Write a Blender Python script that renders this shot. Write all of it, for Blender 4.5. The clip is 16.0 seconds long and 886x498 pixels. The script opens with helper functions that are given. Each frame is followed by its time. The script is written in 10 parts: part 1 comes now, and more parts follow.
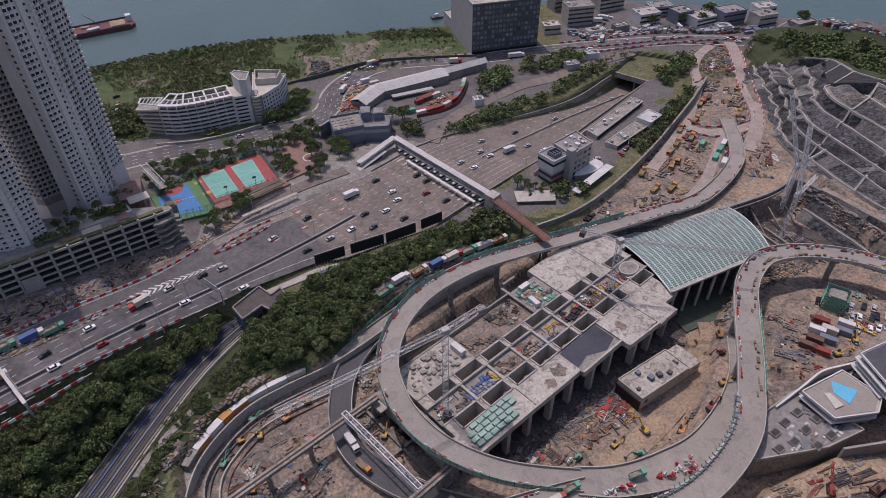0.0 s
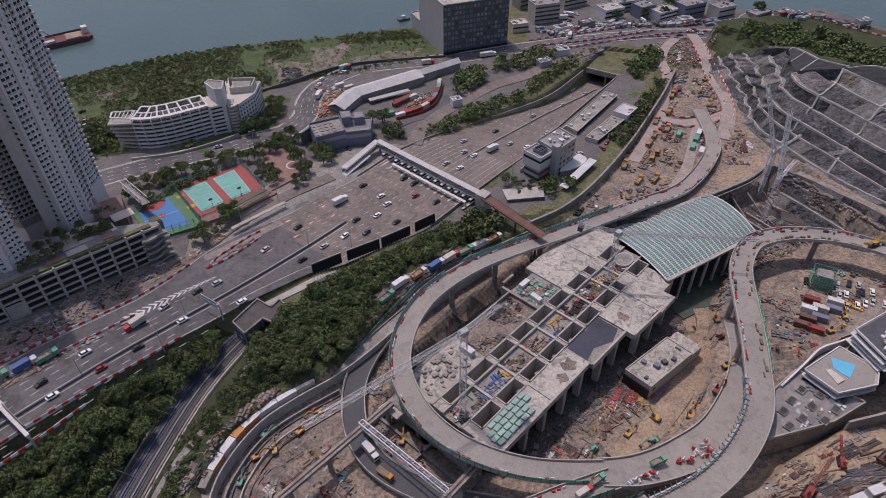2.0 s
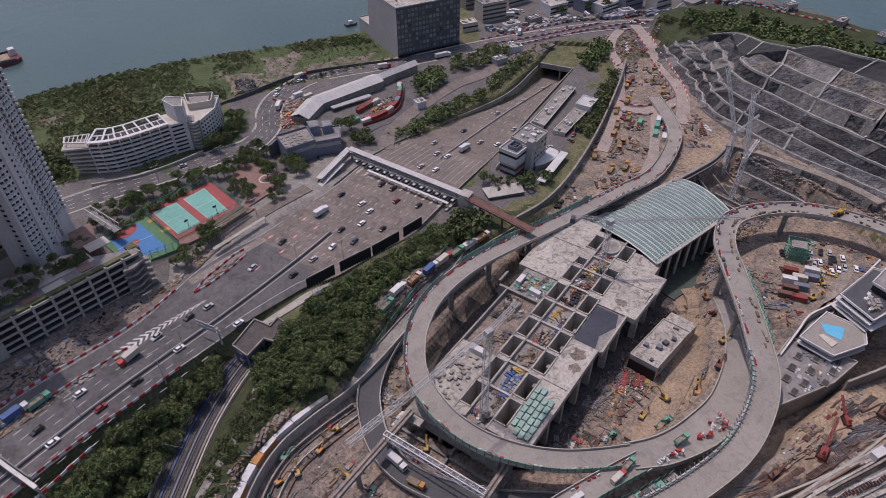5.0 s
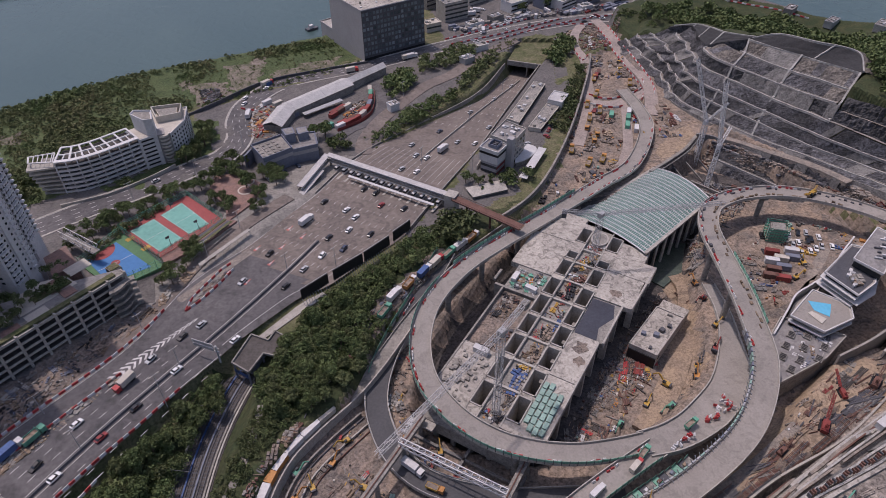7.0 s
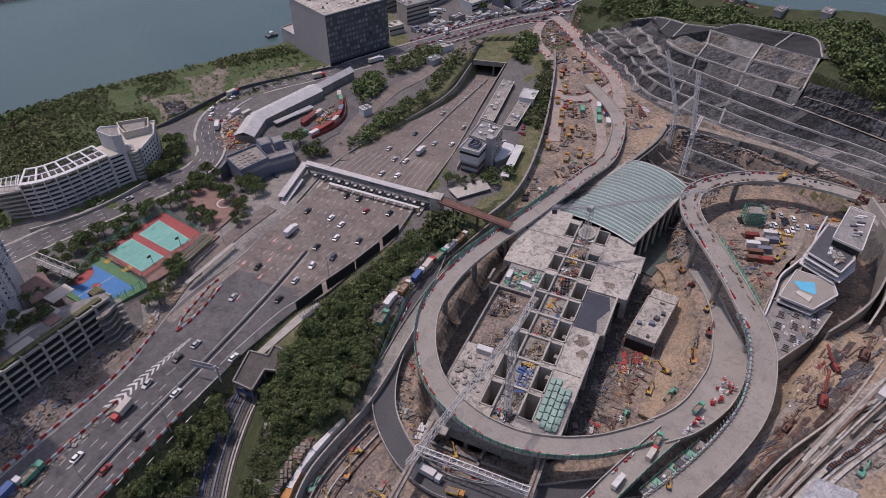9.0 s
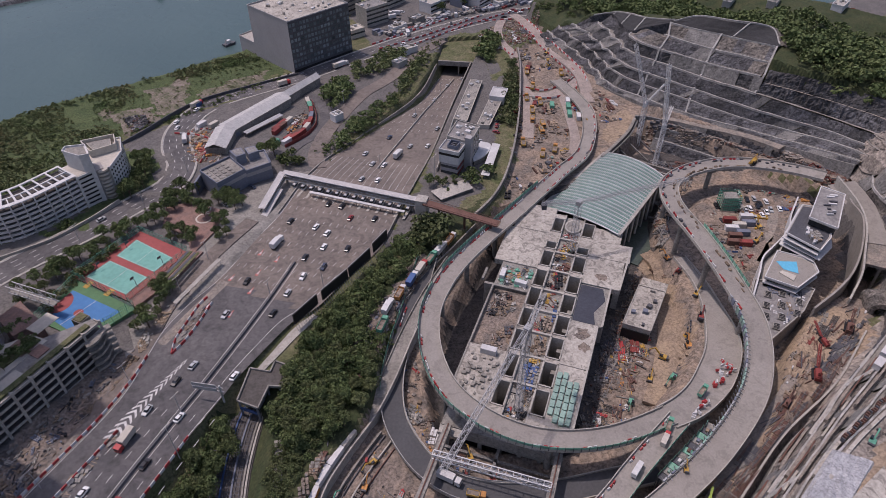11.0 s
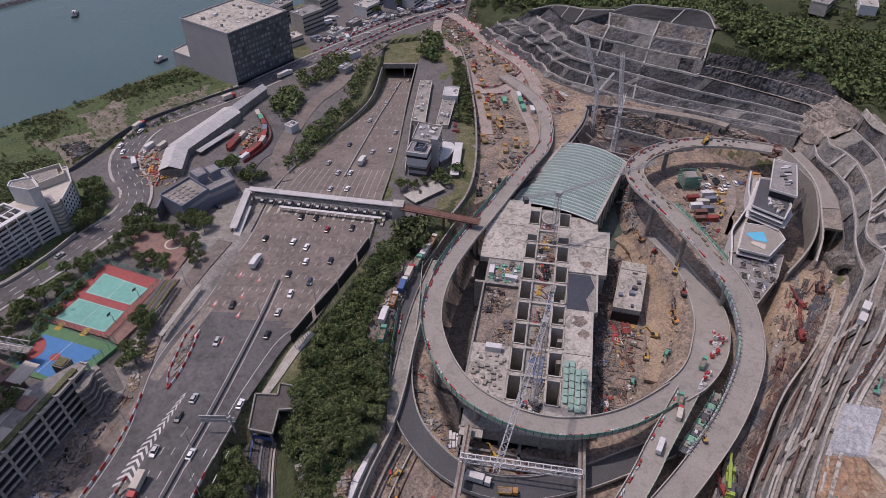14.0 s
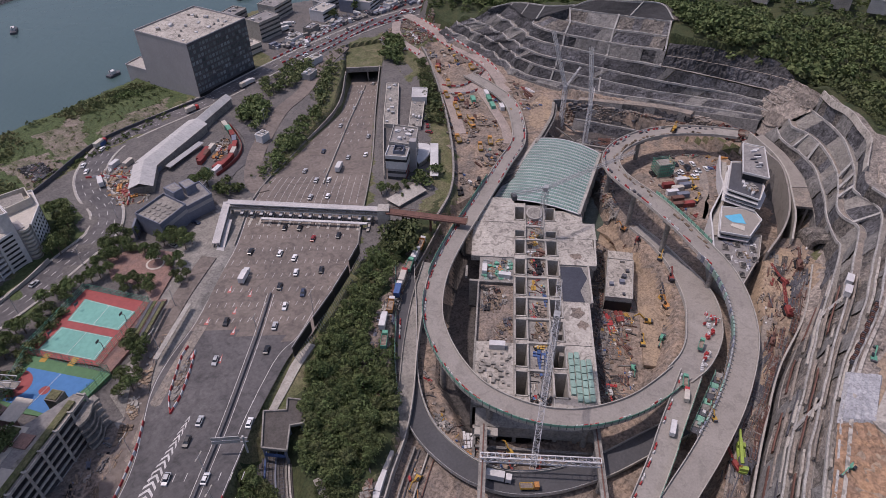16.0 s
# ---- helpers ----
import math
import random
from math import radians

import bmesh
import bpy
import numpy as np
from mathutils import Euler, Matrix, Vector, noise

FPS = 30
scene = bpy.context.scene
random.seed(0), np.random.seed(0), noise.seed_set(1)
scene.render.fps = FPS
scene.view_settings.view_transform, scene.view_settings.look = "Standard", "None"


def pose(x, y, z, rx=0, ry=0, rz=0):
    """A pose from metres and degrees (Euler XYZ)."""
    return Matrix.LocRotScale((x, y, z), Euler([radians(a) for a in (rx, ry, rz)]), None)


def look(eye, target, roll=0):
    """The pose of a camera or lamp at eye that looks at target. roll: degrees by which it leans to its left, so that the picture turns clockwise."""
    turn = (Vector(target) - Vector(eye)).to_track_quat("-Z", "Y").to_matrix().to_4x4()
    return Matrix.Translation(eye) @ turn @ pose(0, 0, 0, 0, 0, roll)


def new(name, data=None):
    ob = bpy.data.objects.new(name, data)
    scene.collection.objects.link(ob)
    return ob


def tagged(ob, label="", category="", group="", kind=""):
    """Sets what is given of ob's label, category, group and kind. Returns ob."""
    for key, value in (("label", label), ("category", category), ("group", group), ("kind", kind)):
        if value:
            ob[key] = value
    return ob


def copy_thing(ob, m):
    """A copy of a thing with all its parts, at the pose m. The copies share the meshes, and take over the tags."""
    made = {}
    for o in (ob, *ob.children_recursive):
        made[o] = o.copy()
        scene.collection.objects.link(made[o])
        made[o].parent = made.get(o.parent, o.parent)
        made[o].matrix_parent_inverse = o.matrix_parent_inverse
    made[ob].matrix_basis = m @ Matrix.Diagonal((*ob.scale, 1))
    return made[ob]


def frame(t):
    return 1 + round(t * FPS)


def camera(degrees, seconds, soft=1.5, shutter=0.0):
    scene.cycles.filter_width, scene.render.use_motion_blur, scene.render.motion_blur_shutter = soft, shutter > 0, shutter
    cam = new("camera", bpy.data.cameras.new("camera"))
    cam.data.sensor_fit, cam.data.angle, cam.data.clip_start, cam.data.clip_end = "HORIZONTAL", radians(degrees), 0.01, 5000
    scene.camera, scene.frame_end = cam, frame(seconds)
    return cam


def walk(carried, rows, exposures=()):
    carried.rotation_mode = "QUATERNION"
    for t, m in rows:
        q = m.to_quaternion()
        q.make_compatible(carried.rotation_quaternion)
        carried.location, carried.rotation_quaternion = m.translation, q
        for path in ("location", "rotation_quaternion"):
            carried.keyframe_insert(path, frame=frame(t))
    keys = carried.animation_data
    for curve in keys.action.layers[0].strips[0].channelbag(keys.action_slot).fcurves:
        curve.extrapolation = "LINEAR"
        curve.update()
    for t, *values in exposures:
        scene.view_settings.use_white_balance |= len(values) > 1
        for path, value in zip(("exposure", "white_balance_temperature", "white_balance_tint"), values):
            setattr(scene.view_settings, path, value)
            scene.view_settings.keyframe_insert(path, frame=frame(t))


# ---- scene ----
cam = camera(68.1, 16.0, soft=0.6)
METRES, EYE, TILT, LEAN, TURN = 140.0, 198.0, -40.54, 0.44, 0.0
ROWS = [
    (0.0, 0.0, 0.0, 0.0, 0.0, 0.0, -0.0),
    (0.5, -0.0315, 0.0014, 0.001, -0.94, 0.02, 0.75),
    (1.0, -0.0628, 0.0031, 0.0023, -1.86, -0.0, 1.54),
    (1.5, -0.0946, 0.0055, 0.0041, -2.81, -0.01, 2.32),
    (2.0, -0.1258, 0.0083, 0.006, -3.76, -0.03, 3.1),
    (2.5, -0.1567, 0.0117, 0.0085, -4.7, -0.07, 3.87),
    (3.0, -0.1871, 0.0156, 0.0115, -5.65, -0.12, 4.67),
    (3.5, -0.2173, 0.02, 0.0149, -6.61, -0.19, 5.45),
    (6.0, -0.3615, 0.0513, 0.0365, -11.57, -0.72, 9.56),
    (6.5, -0.3891, 0.0595, 0.0436, -12.6, -0.92, 10.39),
    (7.0, -0.4171, 0.0682, 0.0507, -13.64, -1.11, 11.2),
    (7.5, -0.4442, 0.0775, 0.0574, -14.68, -1.29, 12.02),
    (8.0, -0.4715, 0.0873, 0.0651, -15.74, -1.49, 12.83),
    (8.5, -0.4991, 0.0974, 0.0728, -16.81, -1.72, 13.65),
    (9.0, -0.5262, 0.1078, 0.0818, -17.9, -1.98, 14.48),
    (11.5, -0.6631, 0.1681, 0.1327, -23.69, -3.59, 18.66),
    (12.0, -0.6898, 0.1814, 0.1439, -24.9, -3.99, 19.5),
    (12.5, -0.716, 0.1952, 0.1556, -26.15, -4.41, 20.33),
    (13.0, -0.7422, 0.2095, 0.1675, -27.42, -4.84, 21.16),
    (13.5, -0.7681, 0.2243, 0.18, -28.69, -5.3, 21.97),
    (14.0, -0.7938, 0.2399, 0.1933, -29.98, -5.78, 22.78),
    (14.5, -0.8194, 0.2559, 0.2072, -31.27, -6.28, 23.59),
    (15.0, -0.8442, 0.2723, 0.2213, -32.6, -6.81, 24.39),
    (15.5, -0.8688, 0.2895, 0.2359, -33.96, -7.38, 25.19),
    (16.0, -0.8928, 0.3073, 0.2505, -35.33, -7.96, 25.98),
]
EXPOSURES = [(0.0, -0.16, 6450, 26), (16.0, -0.12, 6450, 26)]
walk(cam, [(t, pose(0, 0, EYE, TILT, LEAN, TURN) @ pose(METRES * x, METRES * y, METRES * z, 90 + pitch, roll, yaw)) for t, x, y, z, yaw, pitch, roll in ROWS], EXPOSURES)

# ---- light ----
SUN_FROM = Vector((-0.23, 0.33, 0.95)).normalized()
world = bpy.data.worlds.new("sky")
scene.world = world
world.use_nodes = True
wn = world.node_tree
sky = wn.nodes.new("ShaderNodeTexSky")
sky.sky_type, sky.sun_disc = "NISHITA", False
sky.sun_elevation = math.asin(SUN_FROM.z)
sky.sun_rotation = math.atan2(SUN_FROM.x, SUN_FROM.y)
sky.air_density, sky.dust_density = 1.2, 2.5
wn.links.new(sky.outputs[0], wn.nodes["Background"].inputs[0])
wn.nodes["Background"].inputs[1].default_value = 0.125
sun_data = bpy.data.lights.new("sun", "SUN")
sun_data.energy, sun_data.angle, sun_data.color = 2.45, radians(1.0), (1.0, 0.94, 0.86)
sun = new("sun", sun_data)
sun.matrix_world = look(SUN_FROM * 800, (0, 0, 0))


# ---- materials ----
def mat(name, col, rough=0.85, var=0.25, big=18.0, small=1.2, bump=0.3, col2=None, metal=0.0, spec=0.3, rand=0.0, stain=0.0):
    """A surface with variation at two scales, a second tone in patches and a fine relief."""
    m = bpy.data.materials.new(name)
    m.use_nodes = True
    nt = m.node_tree
    b = nt.nodes["Principled BSDF"]
    b.inputs["Roughness"].default_value, b.inputs["Metallic"].default_value = rough, metal
    b.inputs["Specular IOR Level"].default_value = spec
    geo = nt.nodes.new("ShaderNodeNewGeometry")

    def nz(size, detail, warp=0.0):
        n = nt.nodes.new("ShaderNodeTexNoise")
        n.inputs["Scale"].default_value, n.inputs["Detail"].default_value = 1.0 / size, detail
        n.inputs["Roughness"].default_value, n.inputs["Distortion"].default_value = 0.62, warp
        nt.links.new(geo.outputs["Position"], n.inputs["Vector"])
        return n

    n1, n2 = nz(big, 5, 0.6), nz(small, 4)
    c = Vector(col)
    d = Vector(col2) if col2 else c * (1 - var)
    mix = nt.nodes.new("ShaderNodeMix")
    mix.data_type = "RGBA"
    ramp = nt.nodes.new("ShaderNodeMapRange")
    ramp.inputs[1].default_value, ramp.inputs[2].default_value = 0.36, 0.64
    nt.links.new(n1.outputs[0], ramp.inputs[0])
    nt.links.new(ramp.outputs[0], mix.inputs[0])
    mix.inputs[6].default_value, mix.inputs[7].default_value = (*c, 1), (*d, 1)
    hsv = nt.nodes.new("ShaderNodeHueSaturation")
    nt.links.new(mix.outputs[2], hsv.inputs["Color"])
    val = nt.nodes.new("ShaderNodeMapRange")
    val.inputs[1].default_value, val.inputs[2].default_value = 0.3, 0.7
    val.inputs[3].default_value, val.inputs[4].default_value = 1 - var, 1 + var
    nt.links.new(n2.outputs[0], val.inputs[0])
    last = val.outputs[0]
    if rand:
        info = nt.nodes.new("ShaderNodeObjectInfo")
        r = nt.nodes.new("ShaderNodeMapRange")
        r.inputs[3].default_value, r.inputs[4].default_value = 1 - rand, 1 + rand
        nt.links.new(info.outputs["Random"], r.inputs[0])
        isl = nt.nodes.new("ShaderNodeMapRange")
        isl.inputs[3].default_value, isl.inputs[4].default_value = 1 - rand, 1 + rand
        nt.links.new(geo.outputs["Random Per Island"], isl.inputs[0])
        for o in (r.outputs[0], isl.outputs[0]):
            mul = nt.nodes.new("ShaderNodeMath")
            mul.operation = "MULTIPLY"
            nt.links.new(last, mul.inputs[0])
            nt.links.new(o, mul.inputs[1])
            last = mul.outputs[0]
    if stain:
        n3 = nz(big * 0.31, 6, 1.5)
        s = nt.nodes.new("ShaderNodeMapRange")
        s.inputs[1].default_value, s.inputs[2].default_value = 0.52, 0.6
        s.inputs[3].default_value, s.inputs[4].default_value = 1.0, 1 - stain
        nt.links.new(n3.outputs[0], s.inputs[0])
        mul = nt.nodes.new("ShaderNodeMath")
        mul.operation = "MULTIPLY"
        nt.links.new(last, mul.inputs[0])
        nt.links.new(s.outputs[0], mul.inputs[1])
        last = mul.outputs[0]
    nt.links.new(last, hsv.inputs["Value"])
    nt.links.new(hsv.outputs[0], b.inputs["Base Color"])
    if bump:
        bp = nt.nodes.new("ShaderNodeBump")
        bp.inputs["Strength"].default_value, bp.inputs["Distance"].default_value = bump, small * 0.3
        nt.links.new(n2.outputs[0], bp.inputs["Height"])
        nt.links.new(bp.outputs[0], b.inputs["Normal"])
    return m


ASPHALT = mat("asphalt", (0.135, 0.126, 0.126), 0.9, 0.2, 22, 1.5, 0.1, (0.085, 0.081, 0.083), stain=0.2)
PLAZA = mat("worn_plaza_concrete", (0.205, 0.172, 0.15), 0.9, 0.2, 20, 1.5, 0.1, (0.155, 0.132, 0.118), stain=0.22)
DARKROAD = mat("fresh_asphalt", (0.085, 0.085, 0.09), 0.8, 0.15, 12, 1.0, 0.1)
CONC = mat("pale_concrete", (0.42, 0.392, 0.35), 0.9, 0.18, 9, 0.8, 0.2, (0.33, 0.31, 0.28), stain=0.15)
DECKCONC = mat("deck_concrete", (0.298, 0.272, 0.244), 0.88, 0.12, 16, 0.7, 0.1, (0.25, 0.228, 0.205), stain=0.14)
SLABCONC = mat("raw_slab_concrete", (0.455, 0.42, 0.37), 0.9, 0.24, 13, 1.1, 0.2, (0.32, 0.292, 0.257), stain=0.42)
GREYCONC = mat("weathered_concrete", (0.29, 0.27, 0.243), 0.92, 0.24, 8, 0.9, 0.25, (0.21, 0.196, 0.176), stain=0.25)
WHITE = mat("white_paint", (0.6, 0.59, 0.58), 0.6, 0.1, 10, 1.0, 0.05, (0.5, 0.49, 0.485))
MARK = mat("road_paint", (0.62, 0.6, 0.58), 0.8, 0.25, 4, 0.5, 0.0)
REDMARK = mat("red_road_paint", (0.5, 0.15, 0.13), 0.8, 0.2, 4, 0.5, 0.0)
RED = mat("red_plastic", (0.42, 0.055, 0.055), 0.5, 0.15, 3, 0.5, 0.0, rand=0.15)
RUST = mat("red_oxide_steel", (0.155, 0.08, 0.062), 0.7, 0.25, 4, 0.6, 0.1, rand=0.15)
PONDWATER = mat("murky_green_water", (0.085, 0.105, 0.082), 0.25, 0.2, 5, 0.8, 0.05, (0.06, 0.075, 0.06), spec=0.5)
LIME = mat("lime_green_paint", (0.3, 0.4, 0.08), 0.5, 0.15, 3, 0.6, 0.0)
YELLOW = mat("yellow_paint", (0.48, 0.29, 0.06), 0.5, 0.15, 3, 0.6, 0.0, rand=0.12)
ORANGE = mat("orange_paint", (0.47, 0.22, 0.07), 0.6, 0.15, 3, 0.6, 0.0, rand=0.12)
BLUE = mat("blue_paint", (0.06, 0.11, 0.25), 0.6, 0.15, 3, 0.6, 0.0, rand=0.15)
GREEN = mat("green_steel", (0.12, 0.34, 0.24), 0.6, 0.2, 4, 0.6, 0.05, rand=0.15)
TEALPIPE = mat("mint_green_steel", (0.25, 0.37, 0.315), 0.6, 0.15, 5, 0.6, 0.05, rand=0.12)
STEEL = mat("galvanised_steel", (0.42, 0.42, 0.42), 0.5, 0.15, 4, 0.6, 0.05, metal=0.3)
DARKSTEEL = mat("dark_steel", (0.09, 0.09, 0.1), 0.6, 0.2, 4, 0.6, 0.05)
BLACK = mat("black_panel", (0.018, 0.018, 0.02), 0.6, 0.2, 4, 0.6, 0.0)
SOIL = mat("brown_soil", (0.31, 0.235, 0.178), 0.95, 0.42, 9, 1.3, 0.7, (0.17, 0.145, 0.125), stain=0.4)
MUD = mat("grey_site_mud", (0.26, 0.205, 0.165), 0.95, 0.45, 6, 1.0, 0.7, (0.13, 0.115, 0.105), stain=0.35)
# mud with the shade below deck and ramps darkened into its colour
PITDARK = mat("shaded_pit_mud", (0.1, 0.088, 0.08), 0.95, 0.45, 6, 1.0, 0.7, (0.065, 0.06, 0.058), stain=0.35)
YARD = mat("worn_yard_asphalt", (0.15, 0.138, 0.13), 0.92, 0.25, 8, 1.0, 0.15, (0.115, 0.108, 0.104), stain=0.25)
WASTE = mat("weedy_waste_ground", (0.23, 0.19, 0.16), 0.95, 0.4, 6, 1.0, 0.5, (0.1, 0.105, 0.06), stain=0.35)
SCRUBGROUND = mat("scrubby_ground", (0.062, 0.088, 0.036), 0.95, 0.45, 9, 0.9, 0.7, (0.085, 0.108, 0.045), stain=0.3)
SHOTCRETE = mat("sprayed_grey_concrete", (0.235, 0.225, 0.213), 0.95, 0.35, 5, 1.0, 0.5, (0.15, 0.145, 0.138), stain=0.4)
DULLRED = mat("dull_red_paint", (0.24, 0.052, 0.045), 0.6, 0.2, 3, 0.6, 0.0, rand=0.2)
SAND = mat("pale_sand", (0.36, 0.27, 0.185), 0.95, 0.3, 9, 1.0, 0.4, (0.26, 0.2, 0.15), stain=0.3)
SHEETING = mat("dusty_plastic_sheeting", (0.42, 0.42, 0.43), 0.6, 0.3, 3, 0.5, 0.5, (0.3, 0.3, 0.31), stain=0.3)
ORANGESOIL = mat("orange_soil", (0.38, 0.235, 0.14), 0.95, 0.35, 6, 1.0, 0.6, (0.25, 0.165, 0.115), stain=0.3)
ROCK = mat("cut_rock", (0.143, 0.141, 0.15), 0.95, 0.6, 6, 1.3, 1.0, (0.075, 0.073, 0.075), stain=0.5)
ROCKDARK = mat("wet_dark_rock", (0.085, 0.083, 0.085), 0.9, 0.5, 4, 1.2, 0.8, (0.045, 0.045, 0.047), stain=0.3)
PALEROCK = mat("pale_rock", (0.35, 0.3, 0.255), 0.95, 0.5, 5, 1.2, 1.0, (0.17, 0.15, 0.135), stain=0.35)
NETROCK = mat("netted_rock", (0.05, 0.05, 0.052), 0.95, 0.2, 7, 1.0, 0.4)
WOOD = mat("formwork_timber", (0.235, 0.175, 0.125), 0.85, 0.25, 3, 0.5, 0.1, rand=0.3)
TRACKBED = mat("track_ballast", (0.1, 0.09, 0.083), 0.95, 0.25, 6, 0.8, 0.4)
GLASSDARK = mat("dark_window_glass", (0.03, 0.035, 0.04), 0.12, 0.3, 6, 2.0, 0.0, spec=0.6, rand=0.5)
BEIGE = mat("beige_render", (0.5, 0.46, 0.4), 0.85, 0.12, 8, 1.0, 0.1)
ROOFGREY = mat("flat_roof_membrane", (0.27, 0.255, 0.245), 0.9, 0.18, 9, 1.0, 0.15, (0.2, 0.19, 0.185), stain=0.2)
MAUVE = mat("mauve_wall_tiles", (0.34, 0.325, 0.325), 0.75, 0.08, 10, 1.0, 0.05)
BLUEGREY = mat("blue_grey_wall_tiles", (0.17, 0.185, 0.23), 0.7, 0.12, 8, 1.0, 0.05)
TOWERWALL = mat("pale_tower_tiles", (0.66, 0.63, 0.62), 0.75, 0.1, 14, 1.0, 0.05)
# darker brown copy of the tower tiles, with recess shade in the colour
TOWERDARK = mat("shaded_brown_tower_tiles", (0.34, 0.315, 0.305), 0.75, 0.1, 14, 1.0, 0.05)
BRICK = mat("red_brick_paving", (0.27, 0.165, 0.135), 0.9, 0.22, 6, 0.6, 0.1, (0.2, 0.135, 0.12), stain=0.2)
COURTTEAL = mat("teal_court_paint", (0.17, 0.4, 0.34), 0.8, 0.1, 10, 1.5, 0.03, (0.15, 0.35, 0.3))
COURTBLUE = mat("blue_court_paint", (0.07, 0.2, 0.42), 0.8, 0.07, 10, 1.5, 0.03)
COURTGREEN = mat("green_court_paint", (0.1, 0.2, 0.1), 0.85, 0.1, 10, 1.5, 0.03)
COURTRED = mat("red_court_paint", (0.33, 0.09, 0.085), 0.85, 0.1, 10, 1.5, 0.03)
GRASS = mat("rough_grass", (0.085, 0.1, 0.042), 0.95, 0.4, 7, 0.9, 0.6, (0.16, 0.145, 0.085), stain=0.3)
LEAF = mat("dark_leaves", (0.078, 0.112, 0.045), 0.75, 0.45, 7, 2.2, 0.2, (0.118, 0.142, 0.06), rand=0.24, spec=0.1)
LEAF2 = mat("olive_leaves", (0.094, 0.12, 0.052), 0.75, 0.4, 9, 2.2, 0.2, (0.122, 0.136, 0.064), rand=0.24, spec=0.1)
LEAF3 = mat("light_scrub_leaves", (0.105, 0.148, 0.058), 0.75, 0.35, 24, 2.5, 0.2, (0.165, 0.158, 0.08), rand=0.24, spec=0.1)
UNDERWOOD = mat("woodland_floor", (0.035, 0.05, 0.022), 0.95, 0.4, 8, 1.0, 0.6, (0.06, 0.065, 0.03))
BARK = mat("bark", (0.15, 0.11, 0.08), 0.95, 0.3, 2, 0.3, 0.4)
ROOFGLASS = mat("green_roof_glazing", (0.11, 0.215, 0.18), 0.35, 0.15, 10, 1.0, 0.0, spec=0.5)
POOL = mat("pool_water", (0.12, 0.45, 0.65), 0.15, 0.08, 4, 1.0, 0.05)
PUDDLE = mat("standing_water", (0.06, 0.06, 0.07), 0.08, 0.15, 8, 1.0, 0.02, spec=0.6)
BARGERED = mat("barge_red_deck", (0.16, 0.06, 0.06), 0.8, 0.2, 5, 0.8, 0.1)
CARPAINTS = [mat("car_paint_" + n, c, 0.3, 0.04, 3, 0.6, 0.0, spec=0.6) for n, c in (("white", (0.75, 0.75, 0.74)), ("black", (0.015, 0.015, 0.018)), ("silver", (0.42, 0.43, 0.44)), ("red", (0.25, 0.03, 0.03)), ("blue", (0.035, 0.05, 0.09)))]


def water_material():
    m = bpy.data.materials.new("sea_water")
    m.use_nodes = True
    nt = m.node_tree
    b = nt.nodes["Principled BSDF"]
    b.inputs["Base Color"].default_value = (0.075, 0.13, 0.135, 1)
    b.inputs["Roughness"].default_value = 0.22
    b.inputs["IOR"].default_value = 1.33
    geo = nt.nodes.new("ShaderNodeNewGeometry")
    n = nt.nodes.new("ShaderNodeTexNoise")
    n.inputs["Scale"].default_value, n.inputs["Detail"].default_value, n.inputs["Distortion"].default_value = 0.12, 8, 0.6
    big = nt.nodes.new("ShaderNodeTexNoise")
    big.inputs["Scale"].default_value, big.inputs["Detail"].default_value, big.inputs["Distortion"].default_value = 0.006, 4, 1.2
    for k in (n, big):
        nt.links.new(geo.outputs["Position"], k.inputs["Vector"])
    mix = nt.nodes.new("ShaderNodeMix")
    mix.data_type = "RGBA"
    nt.links.new(big.outputs[0], mix.inputs[0])
    mix.inputs[6].default_value, mix.inputs[7].default_value = (0.05, 0.088, 0.09, 1), (0.072, 0.115, 0.11, 1)
    nt.links.new(mix.outputs[2], b.inputs["Base Color"])
    bp = nt.nodes.new("ShaderNodeBump")
    bp.inputs["Strength"].default_value, bp.inputs["Distance"].default_value = 0.5, 0.8
    nt.links.new(n.outputs[0], bp.inputs["Height"])
    nt.links.new(bp.outputs[0], b.inputs["Normal"])
    return m


SEA = water_material()


